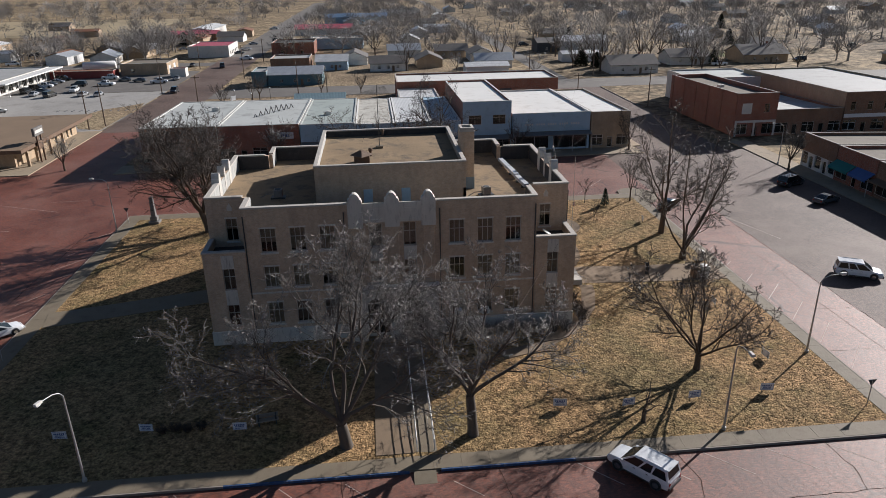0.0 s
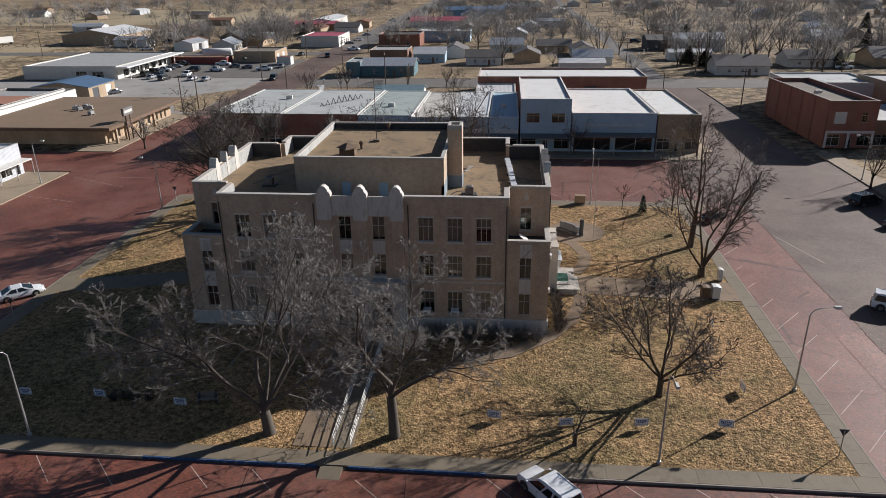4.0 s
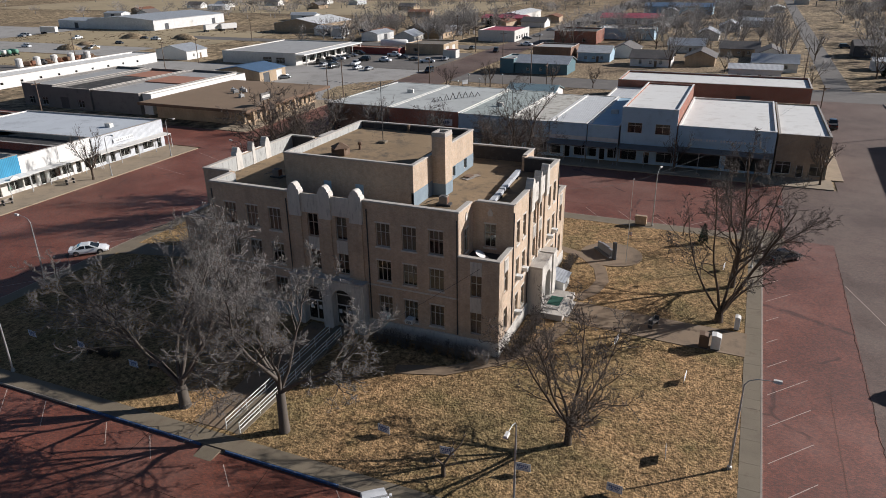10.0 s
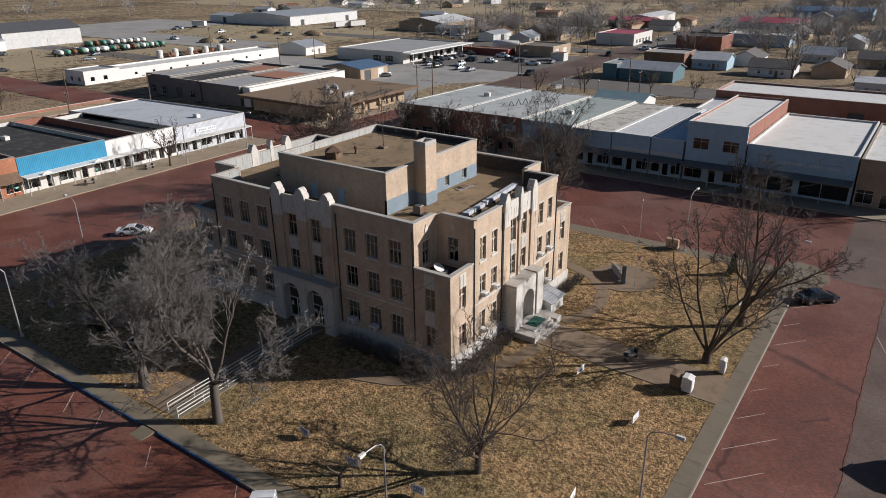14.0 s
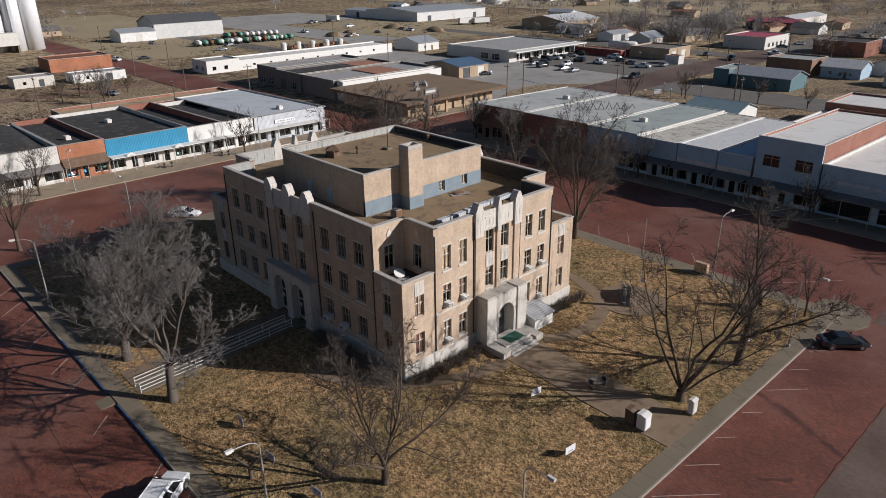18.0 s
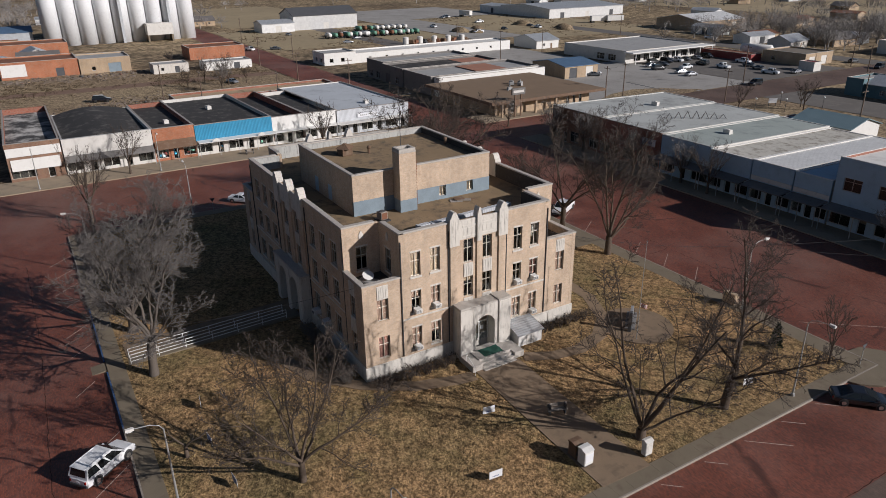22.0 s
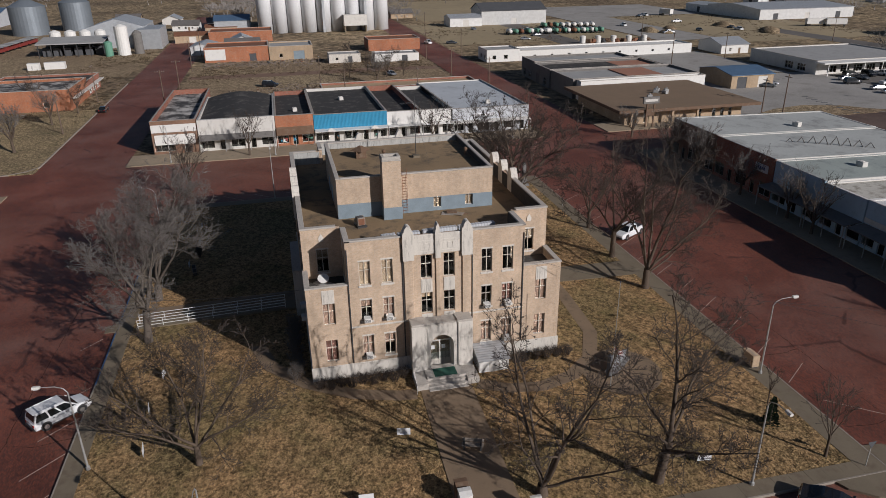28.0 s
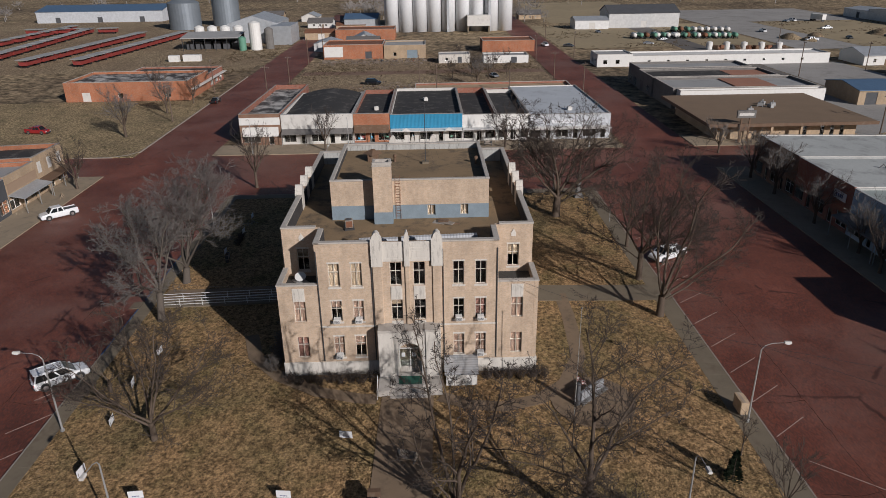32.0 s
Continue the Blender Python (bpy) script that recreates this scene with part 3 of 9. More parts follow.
# the courthouse lawn, rising gently to the building
g = Shape()
NX, NY = 76, 60
LX0, LX1, LY0, LY1 = -36.8, 41.05, 43.9, 104.5
for j in range(NY + 1):
    for i in range(NX + 1):
        x, y = LX0 + (LX1 - LX0) * i / NX, LY0 + (LY1 - LY0) * j / NY
        g.v.append((x, y, lawn_z(x, y) + 0.03 * noise.noise((x * 0.3, y * 0.3, 0))))
g.f = [(j * (NX + 1) + i, j * (NX + 1) + i + 1, (j + 1) * (NX + 1) + i + 1, (j + 1) * (NX + 1) + i) for j in range(NY) for i in range(NX)]
single("lawn", g, LAWN, "dry winter lawn, tan with green patches", "lawn", kind="structure", smooth=True)

pavement = thing("pavement", "concrete pavement and kerb round the courthouse lawn", "pavement", kind="structure")
k = Shape()
KX0, KX1, KY0, KY1 = -38.7, 42.55, 42.3, 106.7
BLUES = [(-12.5, 1.2), (3.6, 14.0)]
xs = [KX0, -12.5, 1.2, 3.6, 14.0, KX1]
part("bed", Shape().box(KX0 + 0.02, KX1 - 0.02, KY0 + 0.02, LY0 + 0.1, -0.7, -0.47).box(KX0 + 0.02, KX1 - 0.02, LY1 - 0.1, KY1 - 0.02, -0.7, -0.47)
     .box(KX0 + 0.02, LX0 + 0.1, LY0 + 0.1, LY1 - 0.1, -0.7, -0.47).box(LX1 - 0.1, KX1 - 0.02, LY0 + 0.1, LY1 - 0.1, -0.7, -0.47), KERB, pavement)
for a, b in zip(xs, xs[1:]):
    blue = (a, b) in BLUES
    if (a, b) == (1.2, 3.6):
        continue
    part("kerb", Shape().box(a, b - 0.01, KY0 - 0.16, KY0, -0.72, -0.40, 0.02), BLUEPAINT if blue else KERB, pavement, "blue-painted kerb" if blue else "")
part("kerb", Shape().box(KX0 - 0.16, KX1 + 0.16, KY1, KY1 + 0.16, -0.72, -0.41, 0.02), KERB, pavement)
part("kerb", Shape().box(KX0 - 0.16, KX0, KY0, KY1, -0.72, -0.405, 0.02), KERB, pavement)
part("kerb", Shape().box(KX1, KX1 + 0.16, KY0, KY1, -0.72, -0.395, 0.02), KERB, pavement, "pale worn kerb edge")


def slabs(x0, x1, y0, y1, parent, size, mat, z=-0.40):
    nx, ny = max(1, round((x1 - x0) / size)), max(1, round((y1 - y0) / size))
    dx, dy = (x1 - x0) / nx, (y1 - y0) / ny
    me = Shape().box(0.003, dx - 0.003, 0.003, dy - 0.003, -0.1, 0, 0.004).mesh("slab", mat)
    for i in range(nx):
        for j in range(ny):
            part("slab", me, mat, parent, at=pose(x0 + dx * i, y0 + dy * j, z + random.uniform(-0.004, 0.004), 0, 0, 0))


slabs(KX0, KX1, KY0, LY0, pavement, 2.2, CONCRETE)
slabs(KX0, KX1, LY1, KY1, pavement, 2.2, CONCRETE)
slabs(KX0, LX0, LY0, LY1, pavement, 2.3, CONCRETE)
slabs(LX1, KX1, LY0, LY1, pavement, 1.5, CONCRETE)


def strip_walk(name, pts, width, label, mat=None):
    """A walk that follows the lawn's rise, laid a little above it."""
    s = Shape()
    fine = []
    for (ax, ay), (bx, by) in zip(pts, pts[1:]):
        n = max(1, int(math.hypot(bx - ax, by - ay) / 1.2))
        fine += [(ax + (bx - ax) * i / n, ay + (by - ay) * i / n) for i in range(n)]
    fine.append(pts[-1])
    for i, (x, y) in enumerate(fine):
        px, py = fine[max(0, i - 1)]
        qx, qy = fine[min(len(fine) - 1, i + 1)]
        d = math.hypot(qx - px, qy - py)
        nx, ny = -(qy - py) / d * width / 2, (qx - px) / d * width / 2
        for sx, dz in ((1, -0.15), (1, 0.045), (-1, 0.045), (-1, -0.15)):
            s.v.append((x + nx * sx, y + ny * sx, max(lawn_z(x, y), -0.42) + dz))
    for i in range(len(fine) - 1):
        for c in range(3):
            a = i * 4 + c
            s.f.append((a, a + 1, a + 5, a + 4))
    s.f += [(0, 1, 2, 3), tuple(len(s.v) - 1 - i for i in range(4))]
    return single(name, s, mat or CONCRETE, label, "walk", kind="structure")


def arc(cx, cy, r, a0, a1, n=10):
    return [(cx + r * math.cos(radians(a0 + (a1 - a0) * i / n)), cy + r * math.sin(radians(a0 + (a1 - a0) * i / n))) for i in range(n + 1)]


strip_walk("east_walk", [(41.2, 74.7), (23.2, 75.1)], 4.9, "broad concrete walk from the street to the east steps", WALK)
strip_walk("garden_walk", [(11.0, 57.6), (15.5, 59.0), (19.5, 62.3), (22.2, 66.5), (23.4, 70.5), (23.6, 72.2)], 1.5, "curved concrete garden walk round the building's corner", WALK)
strip_walk("north_garden_walk", [(23.4, 78.2), (24.8, 81.0), (25.2, 84.0), (24.2, 87.5), (21.8, 90.4), (17.0, 92.6), (8.0, 93.2), (2.6, 93.2)], 1.5, "curved concrete garden walk past the memorial", WALK)
strip_walk("north_walk", [(2.4, 89.0), (2.4, 104.7)], 4.2, "concrete walk to the north entrance")
strip_walk("west_walk", [(-37.0, 71.5), (-17.5, 75.5)], 3.6, "concrete walk to the west entrance")
mem = Shape()
mem.prism(arc(24.7, 92.4, 3.9, 0, 350, 30), lawn_z(24.6, 92.2) - 0.2, lawn_z(24.6, 92.2) + 0.06)
single("memorial_plaza", mem, WALK, "round concrete plaza about the memorial stone", "plaza", kind="structure")

# parking lines
lines = []
for i in range(11):
    k = 4.0 if i < 5 else random.uniform(1.2, 3.0)
    lines.append((43.1, 47.0 + 4.9 * i, 43.1 + k * 0.85, 47.0 + 4.9 * i + k * 0.96))
for i in range(14):
    x = -31.0 + 5.0 * i
    if x > 13 or x < -12:
        lines.append((x, 41.9, x + 2.75, 39.1))
for i in range(10):
    lines.append((-39.3, 55 + 5.0 * i, -42.4, 51.3 + 5.0 * i))
for i in range(13):
    lines.append((-30 + 5.0 * i, 107.3, -32.6 + 5.0 * i, 110.9))
lines += [(4.4, 41.0, 6.4, 39.2), (-3.6, 41.6, -1.4, 39.4), (-8.4, 41.6, -6.2, 39.4), (33.2, 108.5, 39.5, 116.0), (-63.5, 116.4, -51.2, 111.0), (-54.6, 116.6, -48.9, 116.7), (-69, 106.2, -55, 102.6), (51.6, 93.8, 54.7, 84.2)]
for ax, ay, bx, by in lines:
    d = math.hypot(bx - ax, by - ay)
    single("parking_line", stored(("line", round(d, 1)), lambda: Shape().box(0, d, -0.034, 0.034, 0, 0.008).mesh("parking_line", STRIPE)), STRIPE, "worn white parking line on the bricks", "road marking", pose(ax, ay, ROAD_Z, 0, 0, math.degrees(math.atan2(by - ay, bx - ax))), "parking lines", "structure")

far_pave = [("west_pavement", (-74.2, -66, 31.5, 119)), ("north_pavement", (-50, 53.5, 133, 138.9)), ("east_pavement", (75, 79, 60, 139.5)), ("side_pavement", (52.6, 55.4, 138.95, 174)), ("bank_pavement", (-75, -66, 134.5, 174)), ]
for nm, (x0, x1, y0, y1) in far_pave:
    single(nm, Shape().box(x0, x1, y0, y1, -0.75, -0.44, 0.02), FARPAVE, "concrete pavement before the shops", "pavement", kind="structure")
single("verge", Shape().box(-128, -66.2, -60, 14.6, -0.75, -0.5, 0.03), patches("verge_grass", [(0.31, 0.235, 0.135), (0.23, 0.175, 0.105), (0.13, 0.112, 0.06)], 0.06, 0.25, 4.0), "bare earth verge by the brick street", "verge", kind="structure")
single("verge_kerb", Shape().box(-170, -70.5, 14.6, 14.85, -0.75, -0.44, 0.02).prism([(-70.5, 14.85), (-67.6, 13.2), (-66.0, 10.0), (-65.9, 2.0), (-66.2, 2.0), (-66.3, 9.9), (-67.9, 12.9), (-70.5, 14.6)], -0.75, -0.44), KERB, "pale concrete kerb of the earth verge", "kerb", kind="structure")

# ---- courthouse ----
CX, CY = 1.1, 75.35
court = thing("courthouse", "three-storey buff brick courthouse with limestone trim and stepped corners", "courthouse", CX, CY, 0)
TOP, LOW, FLOORS = 14.0, 9.75, ((1.95, 2.3), (5.9, 2.2), (9.6, 2.4))
DX, DY, BX, BY = 18.2, 12.4, 14.15, 8.55


def face(rot, dist):
    return pose(0, 0, 0, 0, 0, rot) @ pose(0, -dist, 0)


def hole(u, z, w, h):
    return (u - w / 2, u + w / 2, z, z + h)


EAST = [(REFLECTBLIND, 0.9), (REFLECTBLIND, 0.5), (REFLECTBLIND, 1.0), (REFLECTBLIND, 1.0), (REFLECTBLIND, 0.35), (REFLECTBLIND, 0.9), None, (REDBLIND, 0.8), (BLIND, 0.25), None, (BLIND, 1.0), (BLIND, 1.0), None, None, None, None]


def blind_for(i):
    return [(BLIND, 1.0), (BLIND, 0.9), (BLIND, 0.5), (REFLECTBLIND, 0.9), (BLIND, 1.0), None, (REFLECTBLIND, 0.8), (BLIND, 1.0), (BLIND, 0.9), (BLIND, 0.6), (BLIND, 1.0)][i % 11]


def central_face(rot, dist, half, side_us, mid_us, side_w, mid_w, cols, cap_us, cap_w, portal_w, seed):
    f = face(rot, dist)
    holes, wins = [], []
    for fl, (z, h) in enumerate(FLOORS):
        for u in [*side_us]:
            if abs(u) > portal_w or fl > 0:
                wins.append((u, z, side_w, h, cols, fl))
        for u in mid_us:
            if fl > 0:
                wins.append((u, z, mid_w, h, 2, fl))
    part("wall", pierced(Shape(), -half + 0.005, half - 0.005, 1.4, TOP, [hole(*w[:4]) for w in wins], 0.4), BUFF, court, at=f)
    for i, (u, z, w, h, c, fl) in enumerate(wins):
        mid = u in mid_us
        add_window(court, f @ pose(u, 0, z), w, h, c, 0.62, EAST[i] if seed == 2 else blind_for(i * 3 + seed), sill=None if mid else LIME)
    for u in mid_us:
        for z0, z1 in ((8.15, 9.55), (5.45, 5.85)):
            s = Shape().box(u - mid_w / 2, u + mid_w / 2, -0.06, 0.1, z0, z1, 0.02)
            for r in range(-2, 3):
                s.box(u + r * 0.2 - 0.045, u + r * 0.2 + 0.045, -0.08, -0.055, z0 + 0.1, z1 - 0.1)
            part("spandrel", s, LIME, court, "fluted limestone spandrel panel", f)
    # frieze between the pylons
    lo, hi = min(cap_us), max(cap_us)
    s = Shape().box(lo, hi, -0.10, 0.05, 12.12, TOP + 0.1, 0.03)
    for u in mid_us:
        s.box(u - 0.75, u + 0.75, -0.13, -0.09, 13.35, 13.5).box(u - 0.75, u + 0.75, -0.13, -0.09, 12.35, 12.45)
        for r in (-0.5, 0, 0.5):
            s.box(u + r - 0.16, u + r + 0.16, -0.125, -0.09, 12.6, 13.2)
    part("frieze", s, LIME, court, "carved limestone frieze", f)
    for u in cap_us:
        w = cap_w if u in (lo, hi) or cap_w > 1.2 else 0.5
        h = w / 2
        pts = [(u - h, 11.7), (u + h, 11.7), (u + h, 14.25), (u + h * 0.88, 14.5), (u + h * 0.72, 14.56), (u + h * 0.6, 14.82), (u + h * 0.25, 15.08), (u, 15.12), (u - h * 0.25, 15.08), (u - h * 0.6, 14.82), (u - h * 0.72, 14.56), (u - h * 0.88, 14.5), (u - h, 14.25)]
        s = Shape().extrude(pts, 1, -0.30, 0.47)
        for r in ((-0.4, 0.4) if w > 0.8 else (0,)):
            s.box(u + r * h - 0.14, u + r * h + 0.14, -0.312, -0.29, 12.0, 14.2)
        part("pylon_cap", s, LIME, court, "stepped limestone pylon cap", f)
        part("pilaster", Shape().box(u - h * 0.8, u + h * 0.8, -0.16, 0.02, 5.5, 11.7, 0.02), BUFF, court, at=f)
    # coping to either side of the caps
    for a, b in ((-half - 0.06, lo - cap_w / 2), (hi + cap_w / 2, half + 0.06)):
        part("coping", Shape().box(a, b, -0.07, 0.47, TOP, TOP + 0.16, 0.025), COPING, court, at=f)
    for a, b in ((-half, -portal_w), (portal_w, half)):
        part("string_course", Shape().box(a, b, -0.05, 0.02, 5.25, 5.42, 0.01), LIME, court, at=f)
    return f


S_SIDE, S_MID = (-11.85, -9.05, -6.25, 6.25, 9.05, 11.85), (-1.65, 1.65)
E_SIDE, E_MID = (-6.9, -4.8, 4.8, 6.9), (-1.1, 1.1)
fS = central_face(0, DY - 0.1, BX, S_SIDE, S_MID, 1.5, 1.25, 3, (-3.5, 0, 3.5), 1.4, 4.3, 0)
fE = central_face(90, DX, BY, E_SIDE, E_MID, 1.05, 1.1, 2, (-2.8, 0, 2.8), 1.05, 2.9, 2)
fN = central_face(180, DY - 0.1, BX, S_SIDE, S_MID, 1.5, 1.25, 3, (-3.5, 0, 3.5), 1.4, 4.3, 1)
fW = central_face(-90, DX, BY, E_SIDE, E_MID, 1.05, 1.1, 2, (-2.8, 0, 2.8), 1.05, 2.9, 3)


def corner_face(rot, dist, u0, u1, u_win, seed, upper_dist, w_up):
    f = face(rot, dist)
    w = 1.15
    part("corner_wall", pierced(Shape(), u0, u1, 1.4, LOW, [hole(u_win, z, w, h) for z, h in FLOORS[:2]], 0.4), BUFF, court, at=f)
    for i, (z, h) in enumerate(FLOORS[:2]):
        add_window(court, f @ pose(u_win, 0, z), w, h, 2, 0.62, (REDBLIND, 1.0) if (seed + i) % 3 == 0 else (REFLECTBLIND, 1.0))
    for z0, z1 in (((4.27, 5.88), (8.12, 9.5)) if rot % 180 == 0 else ((8.12, 9.5),)):
        s = Shape().box(u_win - w / 2, u_win + w / 2, -0.05, 0.1, z0, z1, 0.02)
        for r in (-0.36, -0.12, 0.12, 0.36):
            s.box(u_win + r - 0.05, u_win + r + 0.05, -0.07, -0.045, z0 + 0.12, z1 - 0.12)
        part("spandrel", s, LIME, court, "fluted limestone spandrel panel", f)
    part("coping", Shape().box(u0 - 0.07, u1 + 0.07, -0.07, 0.46, LOW, LOW + 0.15, 0.025), COPING, court, at=f)
    g2 = face(rot, upper_dist)
    part("upper_wall", pierced(Shape(), u0 + 0.01, u1 - 0.01, 8.9, TOP, [hole(u_win, 9.55, w_up, 2.35)], 0.4), BUFF, court, at=g2)
    add_window(court, g2 @ pose(u_win, 0, 9.55), w_up, 2.35, 2, 0.62, (BLIND, 0.5), sill=LIME)
    part("medallion", Shape().extrude([(u_win - 0.22, 12.75), (u_win + 0.22, 12.75), (u_win + 0.25, 13.1), (u_win, 13.55), (u_win - 0.25, 13.1)], 1, -0.07, 0.03), LIME, court, "small limestone medallion", g2)
    part("coping", Shape().box(u0 + 0.4, u1 + 0.07, -0.07, 0.47, TOP + 0.003, TOP + 0.163, 0.025) if u0 > 0 else Shape().box(u0 - 0.07, u1 - 0.4, -0.07, 0.47, TOP + 0.003, TOP + 0.163, 0.025), COPING, court, at=g2)


for n, rot in enumerate((0, 180)):
    for sgn in (1, -1):
        a, b = sorted((sgn * BX, sgn * DX))
        corner_face(rot, DY, a, b, sgn * 15.9, n + (sgn > 0), BY, 1.15)
for n, rot in enumerate((90, -90)):
    for sgn in (1, -1):
        a, b = sorted((sgn * BY, sgn * (DY - 0.41)))
        corner_face(rot, DX - 0.012, a, b, sgn * 10.4, n * 2 + (sgn > 0), BX, 1.15)

# inner faces of the parapets: whitewashed on the west, black on the others
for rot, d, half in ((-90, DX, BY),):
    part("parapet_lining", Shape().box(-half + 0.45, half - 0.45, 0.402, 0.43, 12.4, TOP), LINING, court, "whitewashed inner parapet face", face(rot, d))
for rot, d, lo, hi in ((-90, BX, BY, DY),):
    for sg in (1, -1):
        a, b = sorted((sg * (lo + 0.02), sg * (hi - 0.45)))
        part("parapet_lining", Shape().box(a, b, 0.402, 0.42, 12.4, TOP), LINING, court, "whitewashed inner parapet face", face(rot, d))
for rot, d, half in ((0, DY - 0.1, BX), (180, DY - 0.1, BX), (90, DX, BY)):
    part("parapet_lining", Shape().box(-half + 0.45, half - 0.45, 0.402, 0.43, 12.4, TOP), DARKLINING, court, "black inner parapet face", face(rot, d))
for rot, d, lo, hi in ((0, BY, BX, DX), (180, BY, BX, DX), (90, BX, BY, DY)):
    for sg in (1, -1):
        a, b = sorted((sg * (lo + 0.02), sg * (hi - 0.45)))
        part("parapet_lining", Shape().box(a, b, 0.402, 0.43, 12.4, TOP), DARKLINING, court, "black inner parapet face", face(rot, d))
part("roof", Shape().box(-BX + 0.3, BX - 0.3, -DY + 0.4, DY - 0.4, 12.1, 12.4).box(BX - 0.3, DX - 0.3, -BY + 0.3, BY - 0.3, 12.1, 12.396).box(-DX + 0.3, -BX + 0.3, -BY + 0.3, BY - 0.3, 12.1, 12.396), GRAVEL, court, "brown gravel roof with dark stains")
for sx in (1, -1):
    for sy in (1, -1):
        a, b = sorted((sx * (BX - 0.3), sx * (DX - 0.3)))
        c, d = sorted((sy * (BY - 0.3), sy * (DY - 0.3)))
        part("corner_roof", Shape().box(a, b, c, d, 8.7, 8.95), surf("dark_roof", (0.05, 0.048, 0.045), 0.9, 0.3, 0.5, 12, 0.2), court, "dark corner roof")
pl = Shape()
pl.box(-DX - 0.1, DX + 0.1, -DY - 0.1, -DY + 0.3, -0.8, 1.42, 0.03).box(-DX - 0.1, DX + 0.1, DY - 0.3, DY + 0.1, -0.8, 1.42, 0.03)
pl.box(-DX - 0.1, -DX + 0.3, -DY + 0.29, DY - 0.29, -0.8, 1.42, 0.03).box(DX - 0.3, DX + 0.1, -DY + 0.29, DY - 0.29, -0.8, 1.42, 0.03)
part("plinth", pl, LIME, court, "limestone plinth")
# dark core and slabs stand in for unlit rooms behind the windows
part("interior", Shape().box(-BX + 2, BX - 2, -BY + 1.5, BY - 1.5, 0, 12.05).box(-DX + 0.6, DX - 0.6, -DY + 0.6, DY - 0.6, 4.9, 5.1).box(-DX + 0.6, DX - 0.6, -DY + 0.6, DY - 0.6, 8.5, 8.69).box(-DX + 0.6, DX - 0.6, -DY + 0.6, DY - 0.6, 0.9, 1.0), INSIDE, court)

# penthouse
PX0, PX1, PY0, PY1, PT = -7.4, 7.7, -8.15, 8.5, 16.65
s = Shape()
for rot, d0, a, b, hs in ((0, -PY0, PX0, PX1, []), (180, PY1, -PX1, -PX0, []), (-90, -PX0, -PY1 + 0.3, -PY0 - 0.3, [])):
    part("penthouse_wall", pierced(Shape(), a, b, 12.4, PT, hs, 0.3), BUFF, court, at=face(rot, d0))
pe = face(90, PX1 - 0.004)
part("penthouse_wall", pierced(Shape(), PY0 + 0.3, PY1 - 0.3, 13.95, PT, [], 0.3), BUFF, court, at=pe)
part("penthouse_band", pierced(Shape(), PY0, PY1, 12.4, 13.95, [hole(2.4, 12.75, 0.85, 1.15), hole(5.9, 12.75, 0.85, 1.15)], 0.3, 0.03), BLUEBAND, court, "blue-grey stucco band", pe)
for u in (2.4, 5.9):
    add_window(court, pe @ pose(u, 0, 12.75), 0.85, 1.15, 2, None, (BLIND, 1.0))
for a, b, c, d in ((PX0 - 0.06, PX1 + 0.06, PY0 - 0.06, PY0 + 0.38), (PX0 - 0.06, PX1 + 0.06, PY1 - 0.38, PY1 + 0.06), (PX0 - 0.06, PX0 + 0.38, PY0 + 0.38, PY1 - 0.38), (PX1 - 0.38, PX1 + 0.06, PY0 + 0.38, PY1 - 0.38)):
    part("coping", Shape().box(a, b, c, d, PT, PT + 0.15, 0.03), COPING, court)
for mat, lb, (a, b, c, d) in ((DARKLINING, "black inner parapet face", (PX0 + 0.33, PX1 - 0.33, PY0 + 0.302, PY0 + 0.33)), (DARKLINING, "black inner parapet face", (PX0 + 0.33, PX1 - 0.33, PY1 - 0.33, PY1 - 0.302)), (LINING, "whitewashed inner parapet face", (PX0 + 0.302, PX0 + 0.33, PY0 + 0.31, PY1 - 0.31))):
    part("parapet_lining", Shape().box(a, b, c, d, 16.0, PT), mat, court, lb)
part("penthouse_roof", Shape().box(PX0 + 0.2, PX1 - 0.2, PY0 + 0.2, PY1 - 0.2, 15.75, 16.0), GRAVEL, court, "brown gravel roof")
for u in (-2.2, 1.6):
    part("roof_door", Shape().box(u - 0.45, u + 0.45, -0.05, 0.02, 12.55, 14.2, 0.01), PALEBLUE, court, "pale blue metal door", face(0, -PY0))
ch = Shape()
ch.box(PX1, PX1 + 1.5, -3.55, -1.65, 13.7, 18.6)
cap = Shape().box(PX1 - 0.04, PX1 + 1.54, -3.59, -1.61, 18.6, 18.75, 0.03)
for a, b, c, d in ((PX1, PX1 + 0.3, -3.55, -1.65), (PX1 + 1.2, PX1 + 1.5, -3.55, -1.65), (PX1 + 0.3, PX1 + 1.2, -3.55, -3.25), (PX1 + 0.3, PX1 + 1.2, -1.95, -1.65)):
    cap.box(a, b, c, d, 18.75, 19.05, 0.02)
part("chimney_cap", cap, COPING, court, "pale concrete chimney cap")
part("chimney", ch, BUFF, court, "square buff brick chimney")
part("chimney_base", Shape().box(PX1, PX1 + 1.53, -3.58, -1.62, 12.4, 13.7), BLUEBAND, court, "blue-grey stucco foot of the chimney")
lad = Shape()
lad.box(PX1 + 0.12, PX1 + 0.15, -1.34, -1.31, 12.5, 17.3).box(PX1 + 0.12, PX1 + 0.15, -0.84, -0.81, 12.5, 17.3)
for i in range(15):
    lad.box(PX1 + 0.13, PX1 + 0.16, -1.3, -0.85, 12.75 + 0.3 * i, 12.79 + 0.3 * i)
part("ladder", lad, RUST, court, "rusty iron ladder")

# portals
def arch_outline(u, w, z0, spring, n=10):
    return [(u - w / 2, z0), *[(u - w / 2 * math.cos(math.pi * i / n), spring + w / 2 * math.sin(math.pi * i / n)) for i in range(n + 1)], (u + w / 2, z0)]


